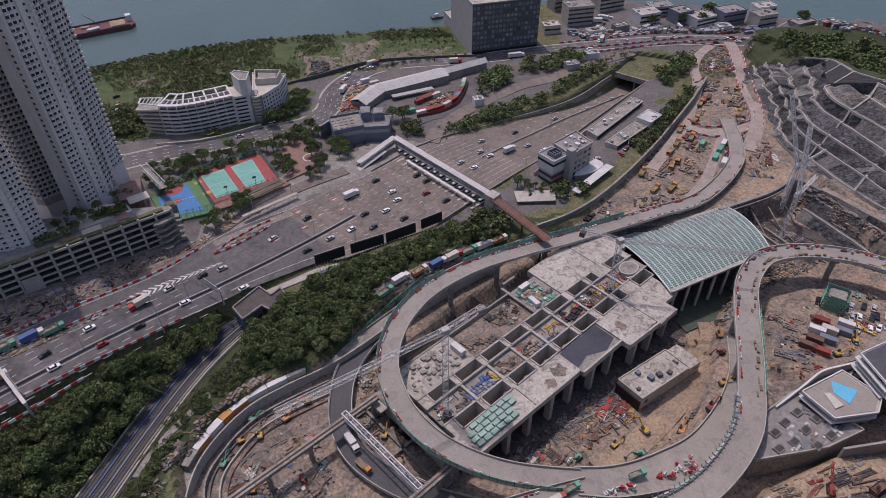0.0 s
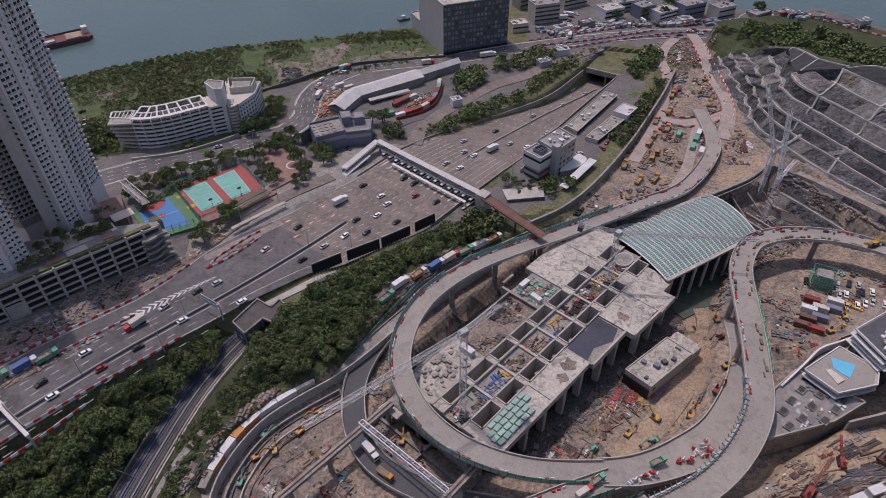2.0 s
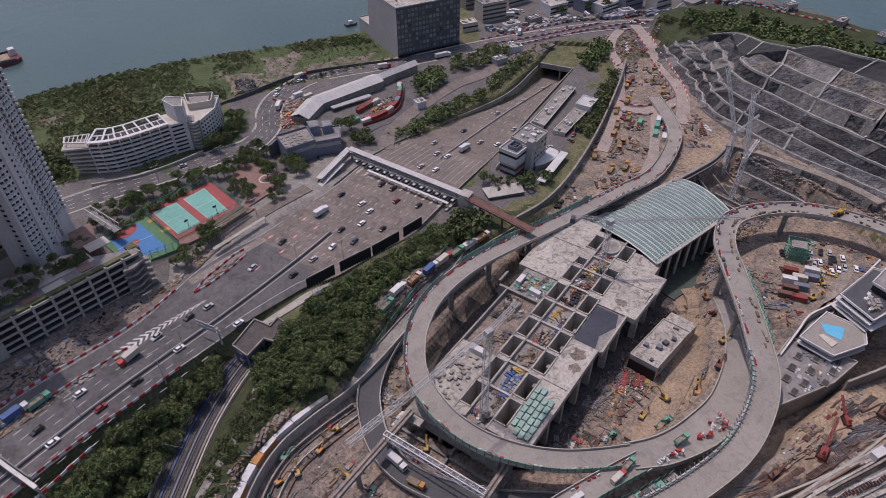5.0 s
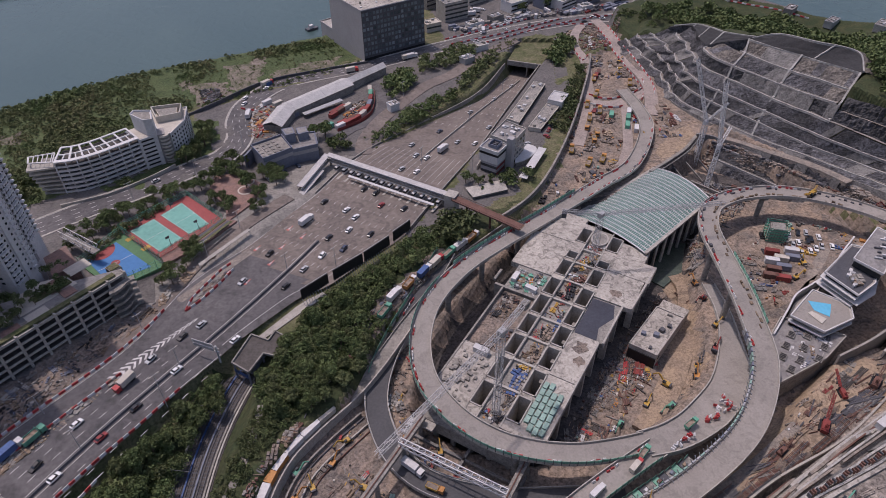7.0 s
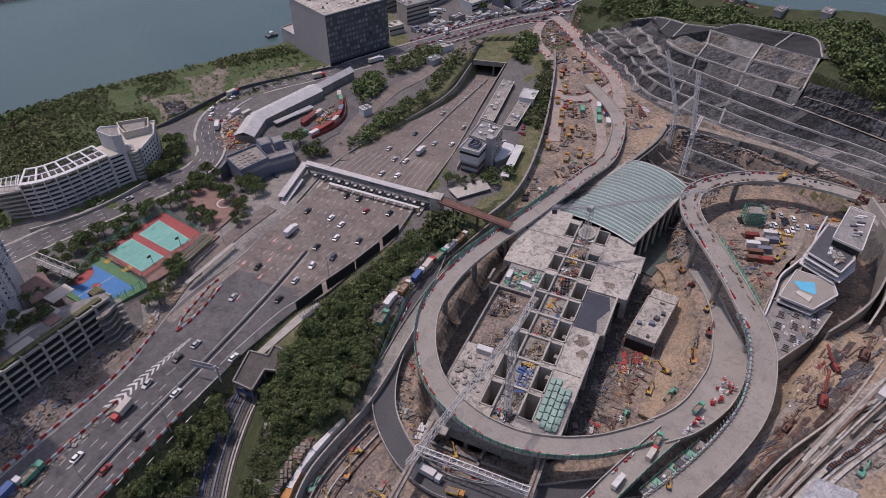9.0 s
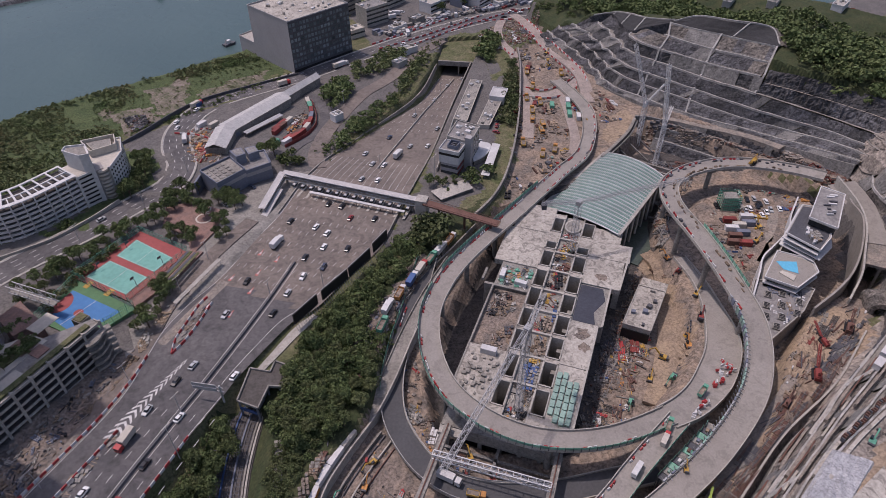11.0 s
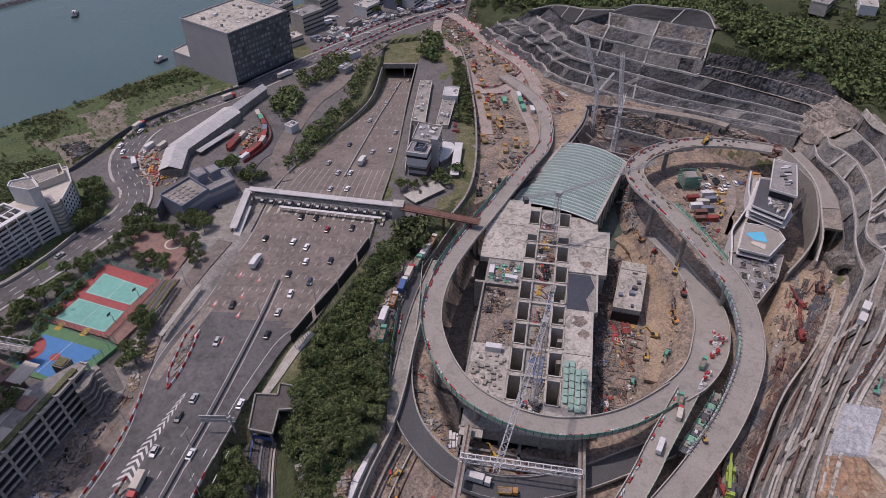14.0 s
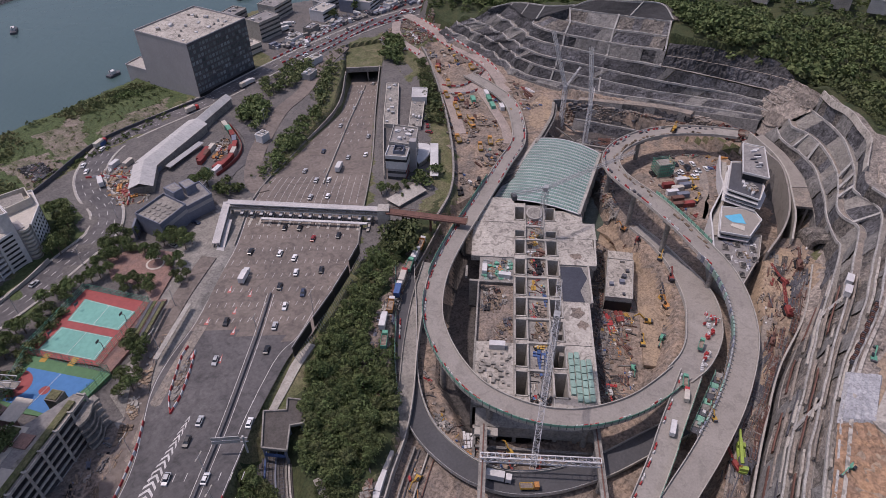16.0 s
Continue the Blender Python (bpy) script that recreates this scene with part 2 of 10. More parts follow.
# ---- mesh helpers ----
class Shape:
    """Collects boxes, prisms, cylinders and strips into one mesh."""

    def __init__(self):
        self.v, self.f, self.n = [], [], 0

    def add(self, verts, faces):
        self.v += [tuple(p) for p in verts]
        self.f += [tuple(i + self.n for i in f) for f in faces]
        self.n += len(verts)
        return self

    def box(self, x, y, z, sx, sy, sz, turn=0.0):
        """A box standing on z, centred on x, y, turned by degrees."""
        c, s = math.cos(radians(turn)), math.sin(radians(turn))
        vs = [(x + a * sx / 2 * c - b * sy / 2 * s, y + a * sx / 2 * s + b * sy / 2 * c, z + h * sz) for h in (0, 1) for a, b in ((-1, -1), (1, -1), (1, 1), (-1, 1))]
        return self.add(vs, [(3, 2, 1, 0), (4, 5, 6, 7), (0, 1, 5, 4), (1, 2, 6, 5), (2, 3, 7, 6), (3, 0, 4, 7)])

    def prism(self, poly, z0, z1):
        n = len(poly)
        area = sum(poly[i][0] * poly[(i + 1) % n][1] - poly[(i + 1) % n][0] * poly[i][1] for i in range(n))
        if area < 0:
            poly = poly[::-1]
        vs = [(x, y, z0) for x, y in poly] + [(x, y, z1) for x, y in poly]
        return self.add(vs, [tuple(range(n))[::-1], tuple(range(n, 2 * n))] + [(i, (i + 1) % n, n + (i + 1) % n, n + i) for i in range(n)])

    def beam(self, p, q, w, h=None):
        """A square bar from p to q."""
        p, q = Vector(p), Vector(q)
        d = (q - p).normalized()
        side = d.cross(Vector((0, 0, 1)))
        side = side.normalized() if side.length > 1e-3 else Vector((1, 0, 0))
        up = side.cross(d)
        h = h or w
        vs = [e + side * a * w / 2 + up * b * h / 2 for e in (p, q) for a, b in ((-1, -1), (1, -1), (1, 1), (-1, 1))]
        return self.add(vs, [(0, 1, 2, 3), (7, 6, 5, 4), (0, 4, 5, 1), (1, 5, 6, 2), (2, 6, 7, 3), (3, 7, 4, 0)])

    def tube(self, p, q, r, r2=None, n=8):
        p, q = Vector(p), Vector(q)
        d = (q - p).normalized()
        a = d.orthogonal().normalized()
        b = d.cross(a)
        r2 = r if r2 is None else r2
        vs = [e + (a * math.cos(k * math.tau / n) + b * math.sin(k * math.tau / n)) * rr for e, rr in ((p, r), (q, r2)) for k in range(n)]
        return self.add(vs, [tuple(range(n))[::-1], tuple(range(n, 2 * n))] + [(k, (k + 1) % n, n + (k + 1) % n, n + k) for k in range(n)])

    def sweep(self, path, section, close=True):
        """A section of (offset to the right, height) drawn along a path."""
        path = np.asarray(path, float)
        t = np.gradient(path[:, :2], axis=0)
        t /= np.linalg.norm(t, axis=1)[:, None] + 1e-9
        right = np.stack([t[:, 1], -t[:, 0]], 1)
        k, n = len(section), len(path)
        vs = []
        for i in range(n):
            for o, h in section:
                oo = o[i] if hasattr(o, "__len__") else o
                vs.append((path[i, 0] + right[i, 0] * oo, path[i, 1] + right[i, 1] * oo, path[i, 2] + h))
        fs = []
        m = k if close else k - 1
        for i in range(n - 1):
            for j in range(m):
                a, b = i * k + j, i * k + (j + 1) % k
                fs.append((a, b, b + k, a + k))
        if close:
            fs += [tuple(range(k)), tuple(range((n - 1) * k, n * k))[::-1]]
        return self.add(vs, fs)

    def grid(self, pts):
        """A sheet through an array of points, rows by columns."""
        r, c = len(pts), len(pts[0])
        return self.add([p for row in pts for p in row], [(i * c + j, i * c + j + 1, (i + 1) * c + j + 1, (i + 1) * c + j) for i in range(r - 1) for j in range(c - 1)])

    def mesh(self, name, *mats):
        me = bpy.data.meshes.new(name)
        me.from_pydata(self.v, [], self.f)
        for m in mats:
            me.materials.append(m)
        bm = bmesh.new()
        bm.from_mesh(me)
        bmesh.ops.recalc_face_normals(bm, faces=bm.faces)
        bm.to_mesh(me)
        bm.free()
        return me


def thing(name, label, category, group="", kind="", shape=None, material=None, at=(0, 0, 0), turn=0.0):
    ob = new(name, shape.mesh(name, material) if shape else None)
    ob.matrix_basis = pose(*at, 0, 0, turn)
    return tagged(ob, label, category, group, kind)


def part(name, shape, material, parent, label=""):
    ob = new(name, shape.mesh(name, material) if isinstance(shape, Shape) else shape)
    ob.parent = parent
    return tagged(ob, label)


def smooth(points, step=3.0):
    """A smooth line through control points, in even steps."""
    p = np.asarray(points, float)
    p = np.vstack([2 * p[0] - p[1], p, 2 * p[-1] - p[-2]])
    out = []
    for i in range(1, len(p) - 2):
        a, b, c, d = p[i - 1:i + 3]
        n = max(2, int(np.linalg.norm(c - b) / step))
        for k in range(n):
            t = k / n
            out.append(0.5 * (2 * b + (c - a) * t + (2 * a - 5 * b + 4 * c - d) * t * t + (3 * b - a - 3 * c + d) * t ** 3))
    out.append(p[-2])
    return np.array(out)


def resample(line, n):
    d = np.r_[0, np.cumsum(np.linalg.norm(np.diff(line[:, :2], axis=0), axis=1))]
    s = np.linspace(0, d[-1], n)
    return np.stack([np.interp(s, d, line[:, k]) for k in range(line.shape[1])], 1)


def signed(poly, X, Y):
    """Distance to a polygon's edge, negative inside."""
    d = np.full(X.shape, 1e9)
    inside = np.zeros(X.shape, bool)
    n = len(poly)
    for i in range(n):
        (x0, y0), (x1, y1) = poly[i], poly[(i + 1) % n]
        ex, ey = x1 - x0, y1 - y0
        t = np.clip(((X - x0) * ex + (Y - y0) * ey) / (ex * ex + ey * ey), 0, 1)
        d = np.minimum(d, np.hypot(X - x0 - t * ex, Y - y0 - t * ey))
        c = ((y0 > Y) != (y1 > Y)) & (X < (x1 - x0) * (Y - y0) / (y1 - y0 + 1e-12) + x0)
        inside ^= c
    return np.where(inside, -d, d)


def far_from(line, X, Y):
    d = np.full(X.shape, 1e9)
    for (x0, y0), (x1, y1) in zip(line[:-1], line[1:]):
        ex, ey = x1 - x0, y1 - y0
        t = np.clip(((X - x0) * ex + (Y - y0) * ey) / (ex * ex + ey * ey + 1e-9), 0, 1)
        d = np.minimum(d, np.hypot(X - x0 - t * ex, Y - y0 - t * ey))
    return d
# ---- ground ----
ROAD_S = np.array([-330, -150, -68, -36, 17, 52, 88, 150, 220, 289, 340.0])
ROAD_Z = np.array([32, 21, 14, 11.5, 7.8, 6.4, 5.4, 4.0, -1.0, -8.5, -12.0])


def road_z(x, y):
    """The highway's height: it falls from the south-west to the tunnel."""
    return np.interp((np.asarray(x) + 100) * 0.774 + (np.asarray(y) - 220) * 0.633, ROAD_S, ROAD_Z)


NW_EDGE = [(-300, 20), (-215, 115), (-168, 160), (-155, 174), (-130, 196), (-118, 209), (-104, 231), (-92, 243), (-75, 255), (-56, 273), (-39, 288), (-11, 317), (30, 342), (77, 370), (111, 407), (134, 436)]
SE_EDGE = [(-255, -20), (-190, 78), (-160, 113), (-149, 130), (-130, 151), (-107, 174), (-90, 189), (-81, 197), (-57, 214), (-46, 217), (-27, 229), (-4, 243), (19, 268), (52, 303), (95, 354), (134, 399), (158, 428)]
COAST = [(-700, 260), (-420, 340), (-300, 392), (-243, 421), (-197, 445), (-160, 459), (-121, 471), (-59, 482), (1, 496), (20, 505), (60, 515), (80, 538), (121, 548), (165, 538), (200, 530), (250, 508), (298, 488), (326, 458), (360, 414), (382, 391), (420, 362), (470, 320), (560, 240), (700, 150), (700, -200), (-700, -200)]
# heights of the natural and levelled ground
LEVELS = [(-240, 400, 5), (-150, 420, 5), (-60, 430, 3), (20, 470, 3), (120, 500, 4), (220, 470, 4), (-200, 300, 8), (-140, 300, 9), (-90, 290, 9), (-50, 330, 5), (0, 370, 4), (60, 400, 5), (130, 440, 4), (-170, 230, 10), (-220, 180, 14),
          (-120, 140, 8), (-90, 165, 5), (-60, 190, 5), (-20, 220, 5), (30, 240, 4), (60, 262, 4), (90, 300, 3), (120, 340, 3), (140, 400, 4), (180, 380, 4), (160, 300, 3), (-140, 60, 10), (0, 0, 8), (100, 0, 12), (300, 440, 4)]
HILL = [(203, 404, 10), (212, 392, 17), (217, 374, 27), (224, 360, 32), (222, 345, 36), (222, 326, 41), (226, 308, 45), (236, 280, 51), (247, 265, 50.5), (246, 247, 46),
        (244, 228, 44), (249, 205, 42), (253, 186, 39), (249, 173, 34), (262, 225, 46), (274, 206, 43), (262, 180, 33), (236, 392, 12), (246, 345, 27), (260, 302, 37), (292, 326, 17), (330, 360, 4),
        (280, 268, 35), (330, 290, 13), (308, 230, 28), (276, 164, 15), (300, 148, 13), (350, 200, 8), (229, 147, 42), (216, 129, 42), (196, 110, 42), (178, 103, 40), (164, 95, 38.5), (154, 84, 39), (120, 74, 40.5), (88, 64, 40.3), (56, 60, 40), (34, 54, 40), (10, 46, 40), (60, 46, 40.5), (-20, 36, 40), (110, 60, 41), (30, 34, 40.5)]
LOW_HILL = [(150, 60, 42), (100, 35, 43), (250, 118, 24), (300, 60, 24), (420, 60, 20), (420, 180, 7), (380, 260, 5), (280, 400, 4)]
CREST = [(214, 446), (205, 424), (203, 408), (209, 394), (213, 376), (221, 363), (218, 345), (217, 327), (221, 312), (229, 299), (236, 279), (243, 270), (251, 262), (242, 249.5), (231, 244), (228, 241), (235, 219), (245.5, 206), (250.5, 187), (248, 172), (245, 165), (236, 155), (224, 145.5), (217, 136), (214, 128), (203, 118), (193, 111), (179, 106.5), (168, 101), (164, 96), (160, 89), (141, 81), (120, 76.5), (90, 68.5), (73, 65.5), (53, 63), (32, 57.5), (0, 47), (-45, 31), (-80, -60), (520, -60), (480, 200), (400, 340), (300, 460)]
# floors of the diggings: outline, height, width of the bank
SITE_STRIP = [(60, 246), (92, 280), (122, 322), (150, 365), (172, 398), (200, 408), (186, 358), (174, 326), (173, 300), (176, 270), (150, 262), (100, 240)]
WEST_SITE = [(-82, 104), (-88, 118), (-80, 136), (-66, 150), (-48, 160), (-36, 176), (-22, 196), (0, 214), (30, 232), (60, 246), (100, 246), (130, 258), (172, 270), (192, 240), (205, 205), (212, 170), (196, 140), (165, 112), (120, 96), (60, 78), (0, 40), (-80, 20)]
DEEP = [(-26, 150), (-18, 172), (4, 196), (30, 216), (62, 238), (96, 246), (130, 254), (150, 261), (166, 268), (180, 278), (188, 262), (197, 240), (205, 214), (186, 224), (168, 232), (150, 226), (126, 206), (112, 186), (100, 160), (88, 138), (64, 124), (36, 117), (8, 120), (-14, 134)]
LOOP_SITE = [(128, 180), (136, 198), (156, 204), (176, 202), (190, 192), (202, 176), (196, 156), (170, 148), (140, 150), (122, 160)]
BANK_STRIP = [(162, 112), (142, 101), (109, 91), (74, 85.5), (50, 78), (31, 72), (0, 62), (-30, 50), (-34, 58), (0, 73), (30, 82), (57, 90), (83, 98), (104, 110), (128, 121), (150, 123)]


def ground_z(X, Y):
    X, Y = np.asarray(X, float), np.asarray(Y, float)

    def spread(points, power=3.0):
        num, den = np.zeros(X.shape), np.zeros(X.shape)
        for px, py, pz in points:
            w = 1.0 / (((X - px) ** 2 + (Y - py) ** 2) ** (power / 2) + 20.0)
            num, den = num + w * pz, den + w
        return num / den

    def blend(h, poly, level, width):
        k = np.clip(0.5 - signed(poly, X, Y) / width, 0, 1)
        k = k * k * (3 - 2 * k)
        return h * (1 - k) + level * k

    h = spread(LEVELS)
    h = blend(h, NW_EDGE + SE_EDGE[::-1], road_z(X, Y) - 0.4, 5.0)
    h = blend(h, [(-135, 60), (-130, 100), (-122, 130), (-110, 158), (-92, 186), (-78, 192), (-78, 176), (-91, 152), (-99, 128), (-104, 90)], 0.5, 6.0)
    h = blend(h, WEST_SITE, -2.5, 5.0)
    h = blend(h, DEEP, -9.5, 6.0)
    h = blend(h, SITE_STRIP, 1.5, 4.0)
    h = blend(h, LOOP_SITE, 2.0, 6.0)
    h = blend(h, [(216, 172), (214, 160), (198, 141), (191, 134), (186, 139), (190, 148), (198, 166)], 11.0, 3.0)
    h = blend(h, [(190, 276), (198, 257), (209, 230), (214, 210), (217, 190), (216, 172), (232, 172), (226, 202), (214, 232), (204, 258), (192, 286)], 7.5, 3.0)
    h = blend(h, BANK_STRIP, 6.0, 5.0)
    h = blend(h, CREST, spread(HILL + LOW_HILL), 5.0)
    k = np.clip(0.5 + (signed(COAST, X, Y) + 2) / 6.0, 0, 1)
    h = h * (1 - k) - 6.0 * k
    return h


def z_at(x, y):
    return float(ground_z(np.array([x]), np.array([y]))[0])


def make_ground():
    xs, ys = np.arange(-330, 425, 1.7), np.arange(20, 575, 1.7)
    xs = np.r_[np.arange(-3000, -330, 267), xs, np.arange(425, 3200, 278)]
    ys = np.r_[np.arange(-1500, 20, 190), ys]
    X, Y = np.meshgrid(xs, ys)
    Z = ground_z(X, Y)
    rough = np.array([noise.noise((x * 0.11, y * 0.11, 0.0)) for x, y in zip(X.ravel(), Y.ravel())]).reshape(X.shape)
    road = signed(NW_EDGE + SE_EDGE[::-1], X, Y)
    Z = Z + rough * 0.5 * np.clip((road - 4) / 4, 0, 1)
    r, c = X.shape
    me = bpy.data.meshes.new("ground")
    idx = np.arange(r * c).reshape(r, c)
    faces = np.stack([idx[:-1, :-1], idx[:-1, 1:], idx[1:, 1:], idx[1:, :-1]], -1).reshape(-1, 4)
    me.from_pydata(np.stack([X, Y, Z], -1).reshape(-1, 3).tolist(), [], faces.tolist())
    mats = [GRASS, SOIL, YARD, ROCK, SAND, UNDERWOOD, PALEROCK, TRACKBED, SCRUBGROUND, WASTE, MUD, PITDARK, GREYCONC]
    for m in mats:
        me.materials.append(m)
    cx, cy = X[:-1, :-1] + 0.85 + rough[:-1, :-1] * 3.5, Y[:-1, :-1] + 0.85 - rough[1:, 1:] * 3.5
    kind = np.zeros(cx.shape, int)

    def paint(poly, k):
        kind[signed(poly, cx, cy) < 0] = k

    paint([(-140, 296), (-60, 300), (-40, 290), (140, 440), (120, 455), (-90, 400), (-110, 340)], 2)
    paint([(-230, 150), (-118, 212), (-92, 246), (-45, 296), (-60, 312), (-150, 310), (-230, 240)], 2)
    paint([(-116, 208), (-88, 240), (-70, 255), (-52, 270), (-34, 286), (-8, 314), (-30, 322), (-62, 302), (-98, 258), (-124, 220)], 12)
    paint([(-250, 290), (-200, 300), (-160, 314), (-160, 330), (-172, 350), (-240, 348)], 8)
    paint([(-250, 262), (-150, 306), (-118, 324), (-122, 332), (-160, 320), (-250, 296)], 2)
    paint([(60, 262), (92, 300), (125, 345), (142, 400), (125, 400), (80, 340), (40, 285), (20, 262), (30, 250)], 2)
    paint([(-6, 243), (17, 262), (50, 300), (62, 290), (50, 262), (32, 243), (10, 238)], 2)
    paint([(-204, 146), (-168, 159), (-130, 195), (-113, 213), (-118, 231), (-198, 178)], 10)
    paint([(80, 440), (140, 440), (240, 430), (330, 430), (280, 485), (170, 545), (90, 520)], 2)
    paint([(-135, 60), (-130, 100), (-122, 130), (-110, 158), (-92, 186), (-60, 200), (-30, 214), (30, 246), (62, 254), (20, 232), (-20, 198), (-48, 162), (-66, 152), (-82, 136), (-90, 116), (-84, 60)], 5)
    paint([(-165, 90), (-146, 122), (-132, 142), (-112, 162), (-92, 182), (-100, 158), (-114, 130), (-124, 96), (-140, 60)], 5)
    paint([(-340, 380), (-243, 430), (-160, 470), (-59, 490), (30, 510), (14, 440), (-20, 428), (-56, 418), (-99, 404), (-108, 396), (-118, 374), (-170, 348), (-230, 340), (-330, 330)], 8)
    paint([(-124, 300), (-140, 320), (-120, 330), (-108, 346), (-96, 384), (-82, 380), (-86, 340), (-100, 326)], 8)
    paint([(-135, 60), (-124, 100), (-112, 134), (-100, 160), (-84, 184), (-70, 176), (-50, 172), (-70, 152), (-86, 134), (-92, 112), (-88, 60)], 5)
    paint([(17, 233), (-3, 221), (-21, 210), (-38, 194), (-67, 170), (-60, 162), (-30, 186), (-10, 204), (10, 218), (26, 228)], 10)
    paint(WEST_SITE, 1)
    paint([(-82, 104), (-86, 118), (-78, 134), (-62, 148), (-46, 158), (-38, 150), (-42, 126), (-36, 112), (-60, 90), (-80, 80)], 10)
    paint(SITE_STRIP, 1)
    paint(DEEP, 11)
    paint([(20, 118), (36, 117), (64, 124), (88, 138), (100, 160), (112, 186), (100, 184), (84, 172), (60, 150), (40, 136)], 1)
    paint([(60, 82), (100, 92), (140, 100), (156, 112), (132, 124), (104, 114), (90, 104)], 10)
    paint([(206, 175), (214, 160), (198, 140), (180, 124), (168, 130), (186, 146), (196, 166)], 2)
    paint([(70, 128), (88, 138), (100, 160), (112, 186), (118, 200), (108, 200), (96, 172), (84, 150)], 4)
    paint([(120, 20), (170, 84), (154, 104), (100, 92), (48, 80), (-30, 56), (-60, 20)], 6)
    paint([(100, 94), (140, 100), (150, 112), (128, 122), (100, 112), (70, 100), (40, 88), (30, 78)], 4)
    paint([(150, 262), (176, 268), (186, 282), (180, 303), (184, 330), (196, 360), (208, 404), (186, 402), (170, 345), (166, 318), (158, 290)], 1)
    paint([(128, 262), (176, 262), (206, 236), (222, 176), (232, 176), (224, 220), (208, 262), (196, 300), (196, 336), (206, 380), (208, 420), (206, 446), (188, 440), (192, 400), (180, 350), (160, 318)], 1)
    paint([(146, 270), (164, 270), (178, 281), (180, 294), (163, 291)], 4)
    paint([(208, 440), (260, 440), (310, 420), (400, 320), (480, 300), (440, 350), (360, 412), (322, 458), (250, 505), (208, 480)], 2)
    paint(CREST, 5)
    paint([(140, 96), (178, 98), (214, 132), (232, 155), (226, 172), (206, 150), (180, 124)], 6)
    paint([(-60, -60), (60, -20), (130, 40), (176, 76), (206, 104), (204, 116), (193, 112), (168, 102), (160, 90), (120, 77), (53, 64), (0, 48), (-60, 20)], 6)
    paint([(-10, 46), (33, 59), (38, 54), (60, 57.5), (66, 62), (74, 58), (60, 40), (20, 20), (-30, 30)], 4)
    for poly, k in (([(-99, 436), (-76, 436), (-70, 408), (-92, 400)], 9), ([(-73, 458), (-44, 466), (-56, 421), (-72, 419)], 9), ([(-46, 438), (-22, 446), (8, 449), (-14, 430), (-42, 422)], 9), ([(-206, 398), (-192, 402), (-188, 386), (-204, 384)], 9), ([(-104, 440), (-98, 444), (-96, 430), (-102, 428)], 9), ([(174, 274), (200, 230), (214, 172), (232, 172), (224, 202), (207, 232), (186, 278)], 1), ([(166, 330), (180, 330), (194, 360), (206, 404), (196, 408), (182, 366)], 10)):
        paint(poly, k)
    me.polygons.foreach_set("material_index", kind.ravel())
    ob = new("ground", me)
    tagged(ob, "uneven ground of grass, soil, rock and concrete", "ground", kind="structure")


make_ground()


def make_sea():
    """The water outside the shore line, out to the horizon."""
    inner = resample(smooth([(x, y, 0) for x, y in COAST[:-2]], 10), 120)
    rows = []
    for f in (-0.012, 0.1, 0.4, 1.0, 3.0, 8.0):
        rows.append([(p[0] + (p[0] - 40) * f, p[1] + max(p[1] - 150, 10) * f * 1.3, 0.0) for p in inner])
    thing("water", "calm grey-green harbour water with small ripples", "water", kind="structure", shape=Shape().grid(rows), material=SEA)


make_sea()

# ---- highway and toll plaza ----
HN = 150
nw_line, se_line = resample(smooth([(x, y, 0) for x, y in NW_EDGE]), HN), resample(smooth([(x, y, 0) for x, y in SE_EDGE]), HN)


def across(i, f):
    """A point of the highway at step i, f of the way from its north-west to its south-east edge."""
    p = nw_line[i] * (1 - f) + se_line[i] * f
    return p[0], p[1]


def make_highway():
    s = Shape()
    s.grid([[(*across(i, j / 10), float(road_z(*across(i, j / 10)))) for j in range(11)] for i in range(HN)])
    me = s.mesh("road", ASPHALT, PLAZA)
    for p in me.polygons:
        c = p.center
        along = (c.x + 100) * 0.774 + (c.y - 220) * 0.633
        p.material_index = 1 if along > 38 else 0
    ob = new("road", me)
    tagged(ob, "wide worn asphalt and concrete highway with a toll plaza", "road", kind="structure")
    return ob


road = make_highway()
MEDIAN = smooth([(-262, 12, 0), (-200, 85, 0), (-172, 115, 0), (-153, 137, 0), (-130, 163, 0), (-110, 183, 0), (-92, 200, 0), (-73, 219, 0), (-59, 233, 0), (-44, 249, 0)], 2.0)


def on_road(line, dz=0.0):
    line = np.array(line, float)
    line[:, 2] = road_z(line[:, 0], line[:, 1]) + dz
    return line


def offset(line, d):
    t = np.gradient(line[:, :2], axis=0)
    t /= np.linalg.norm(t, axis=1)[:, None]
    out = line.copy()
    out[:, 0] += t[:, 1] * d
    out[:, 1] -= t[:, 0] * d
    return out


def dashes(shape, line, length, gap, width, dz=0.03):
    line = on_road(line, dz)
    d = np.r_[0, np.cumsum(np.linalg.norm(np.diff(line[:, :2], axis=0), axis=1))]
    s = 0.0
    while s + length < d[-1]:
        q = np.stack([np.interp([s, s + length / 2, s + length], d, line[:, k]) for k in range(3)], 1)
        shape.sweep(q, [(-width / 2, 0), (width / 2, 0)], close=False)
        s += length + gap


